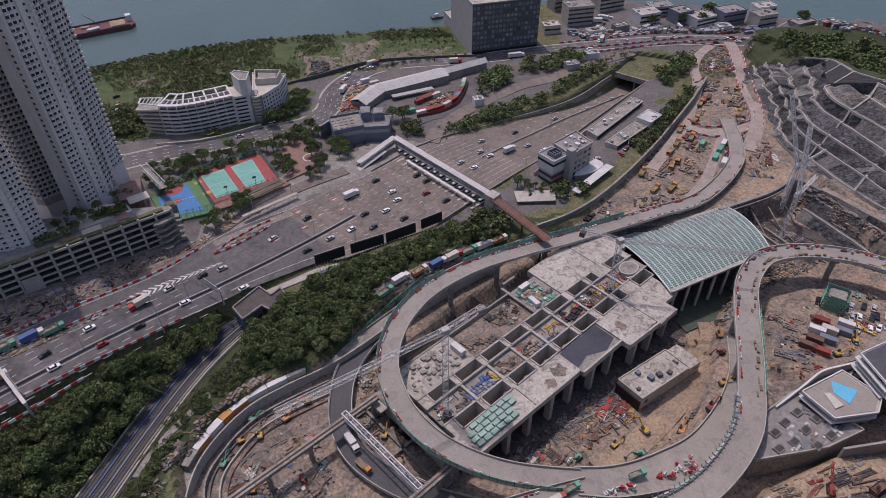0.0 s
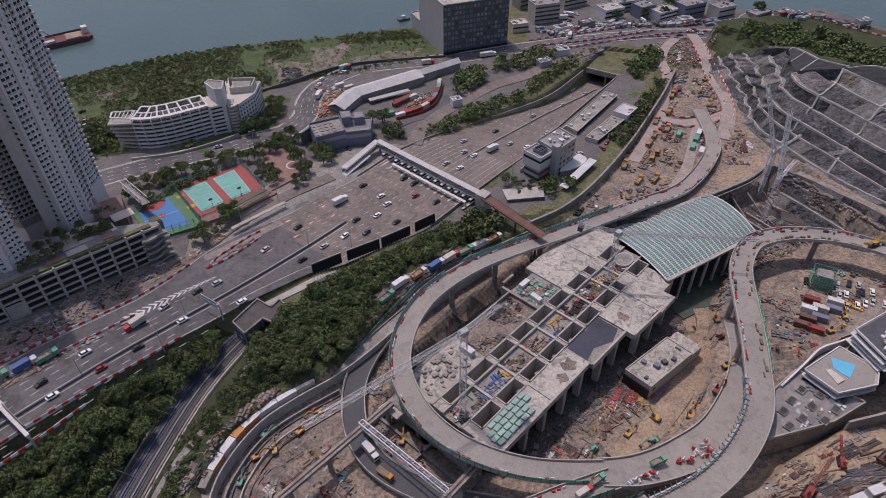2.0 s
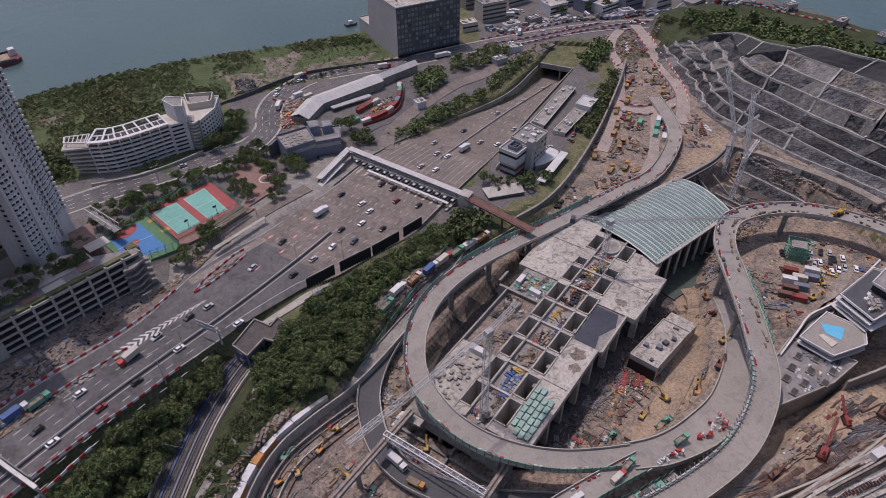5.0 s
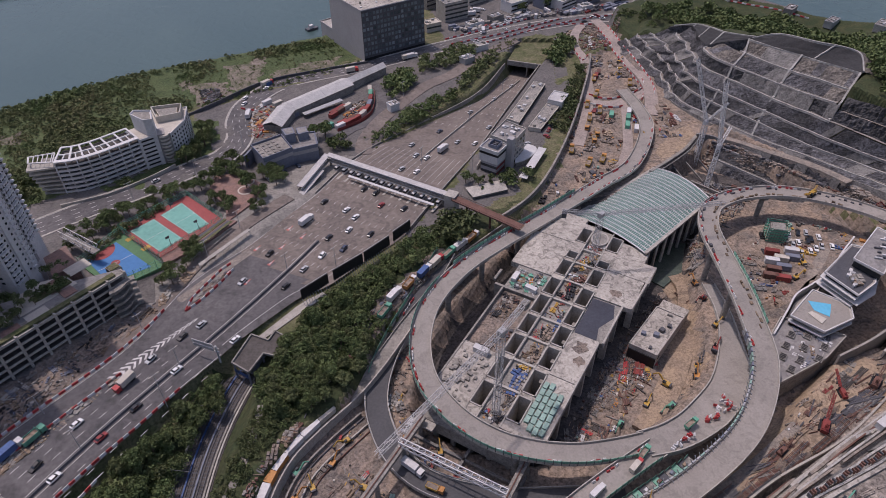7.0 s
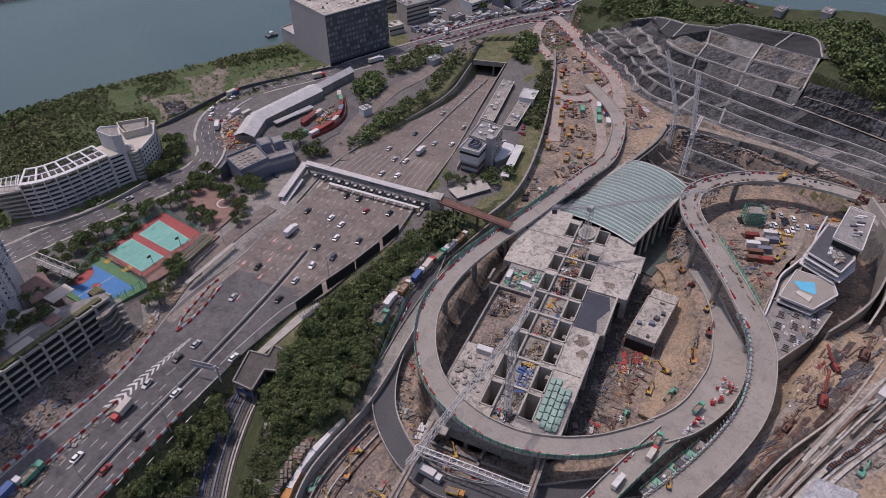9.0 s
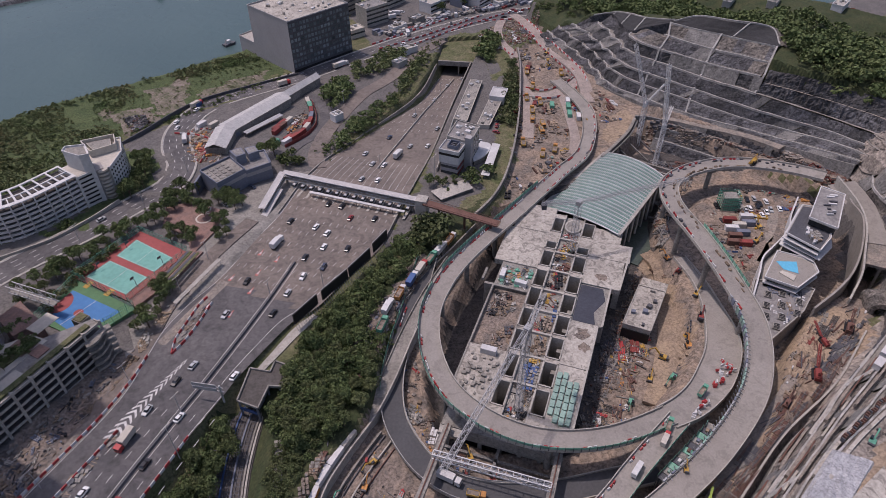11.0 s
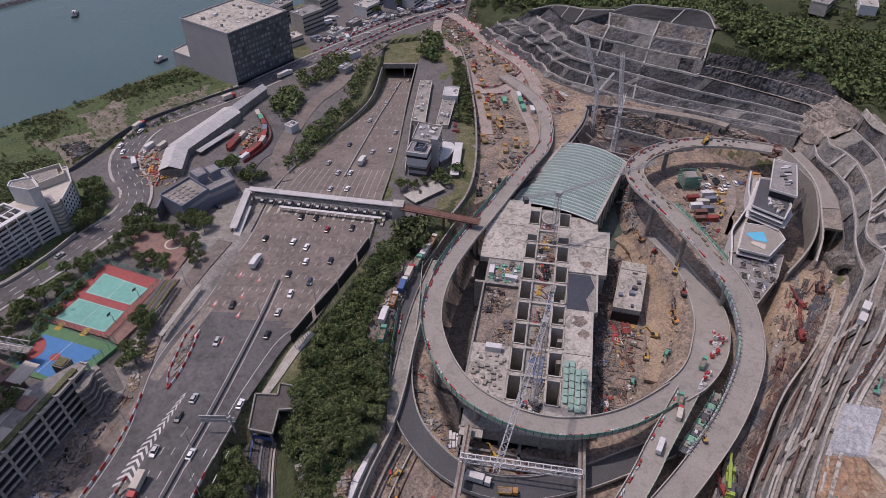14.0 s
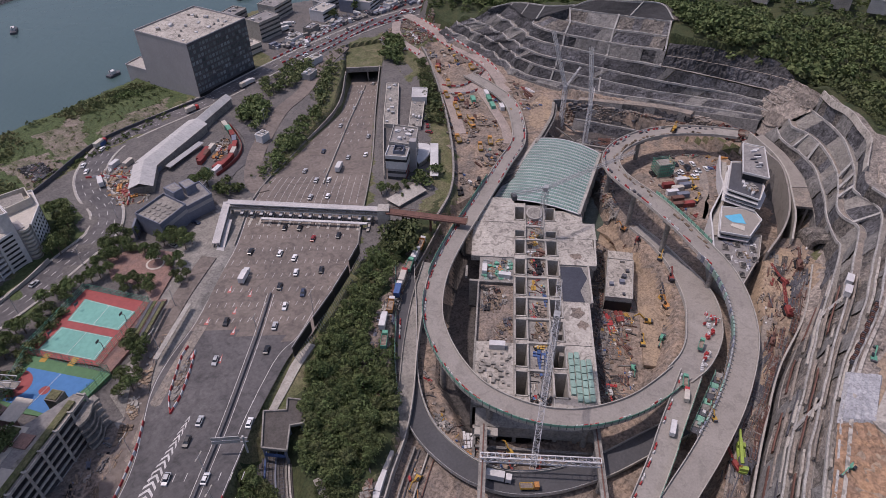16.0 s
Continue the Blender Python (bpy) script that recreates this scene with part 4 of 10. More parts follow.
# the berms of the curved slope and of the long bank that carries it on to the south-west
CURVED = [
    [(221, 169, 10), (216, 161, 11), (210, 150, 11), (202, 140.5, 11), (194, 132.5, 11), (184, 125, 10), (172, 117, 8), (158, 109, 6), (145, 100.5, 6), (128, 95, 6), (109, 89.5, 6), (74, 83.5, 6), (50, 76, 6), (31, 70.5, 6), (0, 60, 6), (-30, 48, 6)],
    [(222, 163, 17), (213.5, 156.5, 17), (209, 149, 17), (205, 141, 17), (198, 132, 17), (188, 125, 17), (177, 118, 17), (162, 110, 16.5), (149, 101, 17), (143, 97, 18.5), (123, 91.5, 20), (94, 84.5, 20), (76, 79.3, 20), (54.4, 73.2, 20), (30, 66.5, 20), (0, 56, 20), (-28, 45, 20)],
    [(220, 158, 25), (214, 153, 25), (213, 146, 25), (208, 137, 25), (200, 129, 25), (190, 121, 25), (176, 114, 25), (160, 108, 25), (154, 103, 25.5), (151, 97, 26.5), (143.7, 93.5, 28), (121.7, 87.5, 30), (104.2, 82.2, 30), (89.2, 78.5, 30.5), (75, 75.2, 30.5), (61, 71.5, 31), (46, 67.5, 31), (20.5, 60.5, 31), (-6, 51, 31), (-30, 42, 31)],
    [(222, 150, 33), (214, 137, 33), (205, 127, 33), (195, 120, 33), (182, 112.5, 33), (173.6, 108.2, 31), (168.7, 106.8, 31), (166.1, 103.4, 31), (163.2, 97.6, 31.5), (159.5, 92.5, 32), (149.8, 88.7, 33), (141.6, 87, 35), (125, 83, 36), (106.9, 78.2, 36), (90.5, 74, 36), (72.9, 70.6, 36), (53, 67, 36.5), (32, 61, 36.5), (10, 53.5, 36.5), (-8, 47, 36.5), (-32, 37.5, 36.5)],
    [(223, 148, 42), (215.5, 139, 42), (212, 131, 42), (202, 121, 42), (192.5, 113.5, 42), (178, 108.5, 40), (167, 103.9, 38), (163, 98.5, 38), (159.2, 91.5, 38.3), (149, 85.5, 39), (140, 83, 40), (120, 78.5, 40), (90, 70.5, 40), (73, 67.5, 40), (53, 64.8, 40), (32, 59.3, 40), (14, 53, 40), (-8, 45.5, 40), (-34, 35, 40)],
]
curved = thing("cut_slope", "curved stepped grey rock slope with pale berms and kerbs", "slope", kind="structure")
rims = [resample(berm_line(b, 0.0, 0.25), 330) for b in CURVED]
SPRAYED = (SHOTCRETE, GREYCONC, ROCK, SHOTCRETE, BROWNROCK)
for k, (wide, tones) in enumerate(((0.4, (SHOTCRETE, ROCK, BROWNROCK)), (2.0, SPRAYED), (3.2, (SHOTCRETE, GREYCONC, ROCKMID, ROCK)), (2.6, (ROCK, ROCKMID, SHOTCRETE, BROWNROCK)))):
    cut_face(curved, rims[k], rims[k + 1], wide, tones, 120 + k, 0.8, kerb=k > 0, tail=(TANROCK, TANROCK, SHOTCRETE, BROWNROCK))
# lengths of channel, pipe and board lying along the bank
rng = random.Random(77)
for k, f, w, h, m in ((0, 0.3, 0.5, 0.3, RUST), (0, 0.55, 0.8, 0.2, BERMDUST), (0, 0.8, 0.5, 0.3, DARKSTEEL), (0, 0.9, 0.8, 0.3, CONC), (1, 0.3, 0.9, 0.25, BERMDUST), (1, 0.55, 0.4, 0.3, RUST), (1, 0.8, 0.6, 0.3, SLABCONC), (2, 0.35, 0.6, 0.3, BERMDUST), (3, 0.5, 0.8, 0.3, SLABCONC)):
    line = (rims[k] * (1 - f) + rims[k + 1] * f)[150:]
    line[:, 1] += 0.3
    line[:, 2] += 0.25
    i = rng.randrange(0, 14)
    while i < len(line) - 8:
        e = min(len(line) - 1, i + rng.randrange(9, 44))
        part("channel", Shape().sweep(line[i:e], [(-w / 2, -1.2), (w / 2, -1.2), (w / 2, h), (-w / 2, h)]), m, curved)
        i = e + rng.randrange(3, 22)
crown = offset(rims[4], -6.0)
crown[:, 2] -= 0.2
part("crest_path", Shape().grid([[tuple(rims[4][i]), tuple(crown[i])] for i in range(330)]), TANROCK, curved)
# broken rock closing the slope's north end against the corner
part("end_face", Shape().grid([[tuple(r[0] + [f * 9 + 1.6 * noise.noise((k * 2.1, f * 6, 0.0)), f * 13, -f * 2 - 0.1]) for f in (-0.05, 0.15, 0.35, 0.6, 1.0)] for k, r in enumerate(rims)]), PALEROCK, curved)
part("toe", Shape().grid([[tuple(q), (q[0] - 0.6, q[1] + 1.0, q[2] - 9)] for q in rims[0]]), SHOTCRETE, curved)
part("kerb", Shape().sweep(rims[4][90:], [(-0.3, -0.6), (0.3, -0.6), (0.3, 0.4), (-0.3, 0.4)]), PALEKERB, curved)
part("rim_wall", Shape().sweep(rims[4][:78], [(-0.4, -0.6), (0.9, -0.6), (0.2, 2.6), (-0.4, 2.6)]), SLABCONC, curved, "white concrete wall along the crest")
# raking ribs of concrete across the upper steps
for a, b, k in ((58, 66, 2), (68, 77, 2), (78, 86, 2), (30, 38, 1), (20, 24, 1), (104, 110, 2), (172, 180, 1), (240, 247, 1)):
    q, r = rims[k][b], rims[k + 1][a]
    s = Shape()
    s.beam((q[0], q[1], q[2] + 0.5), (r[0], r[1], r[2] + 0.3), 1.1, 0.9)
    part("rib", s, PALEKERB, curved)


def adit(x, y, z, turn, w, h, deep):
    """A dark heading driven into the foot of the slope, with a rough concrete collar."""
    root = thing("adit", "dark arched tunnel heading with a rough grey concrete collar", "tunnel", kind="structure", at=(x, y, z), turn=turn)
    arc = [(-w / 2, 0.0)] + [(-w / 2 * math.cos(math.pi * k / 10), h * 0.5 + h * 0.5 * math.sin(math.pi * k / 10)) for k in range(11)] + [(w / 2, 0.0)]
    rows = []
    for f, grow in ((0.0, 1.28), (0.0, 1.0), (-deep, 0.95)):
        rows.append([(f, px * grow, pz * grow) for px, pz in arc])
    # lining and back are black to paint the darkness inside the heading
    part("lining", Shape().grid(rows), BLACK, root)
    part("collar", Shape().grid([[(-9.0, px * 2.9, pz * 1.9 - 3.0) for px, pz in arc], [(-3.0, px * 2.3 + noise.noise((px, pz, 0.0)), pz * 1.75 - 0.6 + noise.noise((pz, px, 3.0))) for px, pz in arc], [(0.2, px * 1.5, pz * 1.35) for px, pz in arc], [(0.2, px, pz) for px, pz in arc]]), BROWNROCK, root)
    part("back", Shape().box(-deep, 0, 0, 0.3, w, h), BLACK, root)


adit(152, 104.5, 4.6, 205, 7.0, 6.0, 9.0)


# ---- retaining walls ----
def wall(label, points, thick, height, material, base=-1.0, name="retaining_wall"):
    line = smooth(points, 2.5)
    s = Shape()
    s.sweep(line, [(-thick / 2, base), (thick / 2, base), (thick / 2, height), (-thick / 2, height)])
    return thing(name, label, "wall", kind="structure", shape=s, material=material)


wall("long curved grey concrete wall", [(40, 240, 5.5), (62, 252, 6), (84, 273, 6), (113, 309, 6), (147, 358, 6), (162, 382, 6), (170, 396, 5)], 1.0, 0.6, GREYCONC, -8)
wall("curved pale concrete wall beside a plaza", [(206, 170, 17), (197, 152, 16), (186, 140, 15.5), (172, 130, 14), (160, 122, 12), (146, 116, 9)], 0.8, 0.8, CONC, -16)
wall("sheet pile wall along a trench", [(-26, 196, 3), (-6, 212, 3), (20, 226, 3), (42, 238, 3)], 0.6, 0.5, GREYCONC, -9)
wall("white concrete wall below the car park", [(-158, 309.5, 8), (-146, 311, 8), (-134, 313.5, 8), (-118, 321.5, 8), (-105, 330, 8)], 0.6, 2.4, CONC, -2)
wall("dark boundary wall beside waste ground", [(-110, 384, 4), (-85, 400, 4), (-50, 424, 3), (-10, 430, 3), (20, 432, 3)], 0.5, 2.4, DARKSTEEL)


def pit_shoring():
    """The sides of the deep pit below the slope: a smooth piled wall on the north, stepped cut rock on the east."""
    root = thing("pit_shoring", "dark shored pit side with piles, walers and struts", "shoring", kind="structure")
    north = smooth([(134, 257, 0), (150, 264, 0), (165, 271.5, 0), (178, 281, 0)], 2.0)
    part("pile_wall", Shape().sweep(north, [(-0.8, -10), (0.8, -10), (0.8, 3.2), (-0.8, 3.2)]), GREYCONC, root)
    pile = Shape().tube((0, 0, 0), (0, 0, 12.6), 0.55, 0.55, 8).mesh("pile", ROCKDARK)
    face = resample(offset(north, 1.0), 34)
    for x, y, _ in face:
        ob = new("pile", pile)
        ob.matrix_basis = pose(x, y, -10)
        ob.parent = root
    for z in (-6.5, -2.5, 1.2):
        w = offset(north, 1.9)
        w[:, 2] = z
        part("waler", Shape().sweep(w, [(-0.4, 0), (0.4, 0), (0.4, 0.7), (-0.4, 0.7)]), SHOTCRETE, root)
    for k in (4, 9, 14, 19):
        p = offset(north, 2.2)[k]
        part("strut", Shape().beam((p[0], p[1], -2.0), (p[0] + 5.0, p[1] - 13.0, -9.0), 0.7), GREYCONC, root)
    back = np.array([(178, 281, 0), (184, 277, 0), (188.5, 270, 0)], float)
    part("back_wall", Shape().sweep(smooth(back, 2.0), [(-0.6, -10), (0.6, -10), (0.6, 4.6), (-0.6, 4.6)]), SHOTCRETE, root, "tall smooth grey concrete wall")
    rim = berm_line([(188.5, 270, 5.0), (196, 255, 6.5), (203, 240, 8), (209, 224, 9.5), (213, 208, 10.5)], 0.0)
    steps = [offset(rim, 13.0), offset(rim, 8.0), offset(rim, 3.0), rim]
    for line, z in zip(steps[:3], (-10.0, -4.5, 1.0)):
        line[:, 2] = z
    for k in range(3):
        cut_face(root, resample(steps[k], 66), resample(steps[k + 1], 66), 1.6, (SHOTCRETE, ROCKDARK, ROCKMID, ROCKDARK), 90 + k, 0.7, kerb=k > 0)
    path = offset(rim, -2.2)
    path[:, 2] += 0.1
    part("rim_path", Shape().sweep(path, [(-2.6, -3), (2.4, -3), (2.4, 0), (-2.6, 0)]), BERMDUST, root)
    for k in range(3):
        x, y = 141 + 6.5 * k, 252 - 2.0 * k
        part("cross_beam", Shape().beam((x, y, -2.0), (x + 11, y - 25, -0.5), 1.0, 1.4), GREYCONC, root)


pit_shoring()


def bank_lines():
    """Channels, paths and stacks of reinforcement running side by side along the bank."""
    def run(name, label, pts, w, h, material, z):
        line = smooth([(x, y, z) for x, y in pts], 3.0)
        line[:, 2] = np.maximum(ground_z(line[:, 0], line[:, 1]), z)
        k = np.ones(31) / 31
        line[:, 2] = np.convolve(np.pad(line[:, 2], 15, mode="edge"), k, "valid")
        thing(name, label, "drain" if "drain" in name else "path", kind="structure", shape=Shape().sweep(line, [(-w / 2, -1.0), (w / 2, -1.0), (w / 2, h), (-w / 2, h)]), material=material)
    run("drain_channel", "pale concrete channel along the top of the bank", [(-15, 42.5), (14, 51), (53, 63), (90, 68.8), (120, 76.5)], 1.0, 0.6, SLABCONC, 40.0)
    run("drain_channel", "thin concrete channel along the bank foot", [(-20, 54), (24, 70), (49, 78.5), (74, 86), (108, 92), (140, 103)], 0.7, 0.6, CONC, 5.8)
    run("service_path", "pale dusty path along the bank foot", [(-14, 62), (24, 77), (44, 84), (58, 88.5), (76, 94), (96, 101)], 3.4, 0.25, BERMDUST, 6.0)
    rng = random.Random(14)
    for x, y, L, w in ((46, 79.5, 18, 2.4), (50, 82, 14, 1.6), (62, 85, 20, 1.8), (70, 87, 18, 2.6), (84, 89, 15, 1.4), (88, 92.5, 14, 1.8), (100, 93, 14, 2.4), (110, 96, 16, 2.6), (36, 76, 14, 2.0), (122, 100, 13, 1.3), (56, 86.5, 11, 3.4), (26, 74, 13, 1.8), (132, 105, 10, 1.4), (40, 81.5, 9, 3.0)):
        st = thing("rebar_stack", "long rusty stack of reinforcement bars along the bank", "steel bars", "reinforcement stacks", at=(x, y, z_at(x, y) - 0.1), turn=17 + rng.uniform(-3, 3))
        for j in range(int(w / 0.35)):
            part("bar", Shape().box(rng.uniform(-0.8, 0.8), (j - w / 0.7) * 0.4, 0, L * rng.uniform(0.8, 1), 0.22, 0.3 + rng.uniform(0, 0.5)), RUST if rng.random() < 0.55 else DARKSTEEL, st)
        for j in range(int(L / 2.8)):
            part("cross_bar", Shape().box(-L / 2 + 2.8 * j + 0.6, 0, 0.75, 0.16, w * 1.1, 0.14), GREYCONC if j % 3 else WOOD, st)


bank_lines()


# ---- smaller roads ----
SITEROAD = mat("dusty_site_road", (0.36, 0.3, 0.265), 0.93, 0.2, 7, 1.0, 0.2, (0.28, 0.235, 0.21), stain=0.2)
CLEARWAYS = []


def lane(label, points, width, material, dz=0.12, step=3.0, name="road"):
    line = on_ground(smooth([(x, y, 0) for x, y in points], step))
    k = np.ones(5) / 5
    z = np.convolve(np.pad(line[:, 2], 2, mode="edge"), k, "valid")
    line[:, 2] = np.maximum(z, line[:, 2]) + dz + (0.35 if material in (SITEROAD, SAND) else 0.0)
    h = width / 2
    if material in (SITEROAD, SAND, BERMDUST):
        CLEARWAYS.append((line[:, :2], h + 0.4))
    s = Shape()
    s.sweep(line, [(-h, 0), (-h / 3, 0.03), (h / 3, 0.03), (h, 0), (h, -1.5), (-h, -1.5)])
    ob = thing(name, label, "road", kind="structure", shape=s, material=material)
    return ob, line


street, st_line = lane("grey asphalt street curving past the car park", [(-235, 262), (-190, 285), (-150, 302), (-120, 314), (-98, 326), (-80, 338), (-71, 356), (-70, 378), (-62, 400), (-40, 420), (0, 426), (40, 432), (80, 442), (130, 452), (190, 456), (240, 448)], 15, ASPHALT)
m = Shape()
for off in (-3.6, 0.2, 3.6):
    d = np.r_[0, np.cumsum(np.linalg.norm(np.diff(st_line[:, :2], axis=0), axis=1))]
    line = offset(st_line, off)
    for q0 in np.arange(60, d[-1] - 90, 8.0):
        q = np.stack([np.interp([q0, q0 + 3], d, line[:, k]) for k in range(3)], 1)
        m.sweep(q + [0, 0, 0.06], [(-0.12, 0), (0.12, 0)], close=False)
part("lane_marking", m, MARK, street, "white lane dashes")
for off in (-7.6, 7.6):
    e = offset(st_line, off)
    part("kerb", Shape().sweep(e, [(-0.5, -0.5), (0.5, -0.5), (0.5, 0.22), (-0.5, 0.22)]), CONC, street)
for off in (-6.9, 6.9):
    e = offset(st_line, off) + [0, 0, 0.06]
    part("edge_line", Shape().sweep(e, [(-0.1, 0), (0.1, 0)], close=False), MARK, street)
# the haul road on the pit floor is bare earth, kept clear of materials
CLEARWAYS.append((smooth([(45, 123.5, 0), (65, 137.5, 0), (88, 147.5, 0), (110, 166, 0), (113, 184, 0)], 3.0)[:, :2], 3.6))
lane("dusty haul road across the loop site", [(178, 178), (168, 170), (152, 160), (134, 152)], 6.0, BERMDUST)
lane("broad road lined with barriers", [(80, 440), (120, 452), (165, 462), (200, 466), (236, 464), (272, 462), (304, 450), (332, 420), (354, 396), (392, 362), (440, 322)], 16, YARD)
lane("curving asphalt lane round the container yard", [(-20, 328), (-18, 338), (-9, 346), (2, 351.5), (12, 362), (17, 376), (18, 392), (14, 404)], 6, ASPHALT, 0.3)
lane("pale asphalt service road", [(-8, 318), (-4, 332), (8, 350), (24, 366), (46, 384), (70, 396), (98, 418), (130, 436)], 9, PLAZA, 0.3)
lane("pale haul road along the slope foot", [(203, 452), (201, 434), (195, 401), (189, 367), (184, 343), (176, 326), (168, 312)], 8, SITEROAD)
lane("pale haul road between two digging plots", [(122, 268), (134, 281), (147, 304), (158, 325), (166, 334)], 5.5, SITEROAD)
lane("pale cross road between two digging plots", [(138, 340), (151, 332), (166, 334), (182, 338)], 7, SITEROAD)
lane("site access road along the retaining wall", [(110, 294), (128, 320), (141, 341), (151, 362), (162, 389), (166, 412), (176, 432), (190, 448)], 6.5, SITEROAD)
lane("pale concrete service yard road", [(60, 270), (80, 296), (104, 322), (128, 352), (142, 385)], 8, YARD)
for k, d in enumerate((6.5, 8.2, 11.5, 14.0)):
    arc = [(-74 + d * 0.55, 92), (-86.5 + d, 112 + d * 0.1), (-82 + d * 0.85, 131 - d * 0.45), (-73 + d * 0.65, 144.5 - d * 0.7), (-61 + d * 0.5, 154 - d * 0.85), (-48 + d * 0.5, 162 - d * 0.85)]
    wall("low curved concrete wall inside the track curve", [(x, y, -2.4) for x, y in arc], (0.6, 0.35, 0.5, 0.3)[k], (1.6, 0.6, 1.0, 0.5)[k], (GREYCONC, DARKSTEEL, CONC, RUST)[k], -1)
lane("pale concrete shoulder beside the highway", [(-77, 197.5), (-68, 203), (-57, 210), (-47, 215)], 4.0, CONC, 0.4)
lane("narrow pale concrete path beside the tracks", [(-100, 112), (-94, 128), (-87, 142), (-81, 156), (-78, 166)], 2.6, GREYCONC, 0.2)
lane("bare concrete haul road", [(204, 200), (186, 178), (165, 164), (140, 156), (122, 148)], 11, MUD)
lane("sandy haul road along the pit", [(52, 122), (66, 132), (82, 146), (98, 164), (110, 184), (112, 206)], 9, SAND)
lane("pale concrete pavement beside the highway", [(-140, 192), (-121, 216), (-112, 226), (-98, 247), (-78, 266), (-52, 287)], 7, PLAZA, 0.25)
lane("dusty pale footway between barriers and the parking podium", [(-158, 176), (-145, 188), (-134, 199), (-120, 210.5), (-113, 217), (-104, 226), (-90, 238), (-74, 251)], 4.2, BERMDUST, 0.4)
for pts in ([(82, 452), (125, 462), (168, 472), (205, 476), (240, 473), (276, 471), (312, 456), (340, 426), (362, 402), (398, 370), (446, 330)], [(84, 430), (125, 442), (168, 452), (200, 456), (232, 455), (268, 453), (298, 442), (324, 414), (346, 390)],
            [(206, 438), (199, 401), (193, 367), (188, 345), (182, 332)], [(197, 436), (191, 401), (185, 367), (180, 343), (172, 330)], [(140, 446), (170, 452), (196, 444)],
            [(163, 408), (160, 389), (168, 396)], [(144, 347), (152, 338), (166, 339), (182, 346), (186, 360)], [(136, 338), (150, 327), (157, 327)], [(83, 442), (130, 450), (180, 462)], [(-68, 392), (-58, 384), (-52, 372), (-62, 352)]):
    barrier_line(pts, "row of red and white barriers on a works road", 3.0, lambda l: on_ground(l, 0.35))
# ---- buildings ----
def quad(o, u, v):
    return [(o[0], o[1]), (o[0] + u[0], o[1] + u[1]), (o[0] + u[0] + v[0], o[1] + u[1] + v[1]), (o[0] + v[0], o[1] + v[1])]


def inset(poly, d):
    cx, cy = sum(p[0] for p in poly) / len(poly), sum(p[1] for p in poly) / len(poly)
    out = []
    for x, y in poly:
        r = math.hypot(x - cx, y - cy)
        out.append((cx + (x - cx) * (1 - d / r), cy + (y - cy) * (1 - d / r)))
    return out


def house(name, label, poly, z0, z1, wall_mat, roof_mat=ROOFGREY, parapet=0.9):
    """A flat-roofed building: walls, roof and parapet."""
    root = thing(name, label, "building")
    part("wall", Shape().prism(poly, z0, z1), wall_mat, root)
    if parapet:
        part("roof", Shape().prism(inset(poly, 0.6), z1 - 0.2, z1 + 0.08), roof_mat, root)
        n = len(poly)
        for i in range(n):
            a, b = poly[i], poly[(i + 1) % n]
            part("parapet", Shape().beam((*a, z1 + parapet / 2), (*b, z1 + parapet / 2), 0.4, parapet), wall_mat, root)
    return root


def outward(a, b, poly):
    cx, cy = sum(p[0] for p in poly) / len(poly), sum(p[1] for p in poly) / len(poly)
    n = np.array([b[1] - a[1], a[0] - b[0]], float)
    n /= np.linalg.norm(n)
    if (np.array(a) - [cx, cy]) @ n < 0:
        n = -n
    return n


def panes(root, a, b, poly, z0, z1, rows, cols, fill=(0.7, 0.6), material=GLASSDARK, name="window", sill=True):
    """Rows of windows in the wall from a to b, each a part of its own on one mesh."""
    a, b = np.array(a, float), np.array(b, float)
    n = outward(a, b, poly)
    L = np.linalg.norm(b - a)
    w, h = L / cols * fill[0], (z1 - z0) / rows * fill[1]
    me = Shape().box(0, 0, 0, w, 0.16, h).mesh(name, material)
    turn = math.degrees(math.atan2(b[1] - a[1], b[0] - a[0]))
    for r in range(rows):
        for c in range(cols):
            p = a + (b - a) * (c + 0.5) / cols + n * 0.03
            ob = new(name, me)
            ob.matrix_basis = pose(p[0], p[1], z0 + (r + 0.5) * (z1 - z0) / rows - h / 2, 0, 0, turn)
            ob.parent = root


def bands(root, a, b, poly, z0, z1, rows, depth=0.25, height=0.6, material=GLASSDARK, name="window_band"):
    """Long strip windows, one part a storey."""
    n = outward(a, b, poly)
    for r in range(rows):
        z = z0 + (r + 0.55) * (z1 - z0) / rows
        s = Shape().beam((a[0] + n[0] * 0.02, a[1] + n[1] * 0.02, z), (b[0] + n[0] * 0.02, b[1] + n[1] * 0.02, z), depth, height)
        part(name, s, material, root)


def clutter_roof(root, poly, z, count, seed, mats=(STEEL, GREYCONC, WHITE)):
    """Small plant and tanks on a flat roof."""
    rng = random.Random(seed)
    xs, ys = [p[0] for p in poly], [p[1] for p in poly]
    k = 0
    while k < count:
        x, y = rng.uniform(min(xs), max(xs)), rng.uniform(min(ys), max(ys))
        if float(signed(poly, np.array([x]), np.array([y]))[0]) < -1.5:
            s = Shape().box(x, y, z, rng.uniform(0.8, 2.6), rng.uniform(0.8, 2.0), rng.uniform(0.5, 1.6), rng.choice((20, 40, 130)))
            part("roof_plant", s, rng.choice(mats), root)
            k += 1


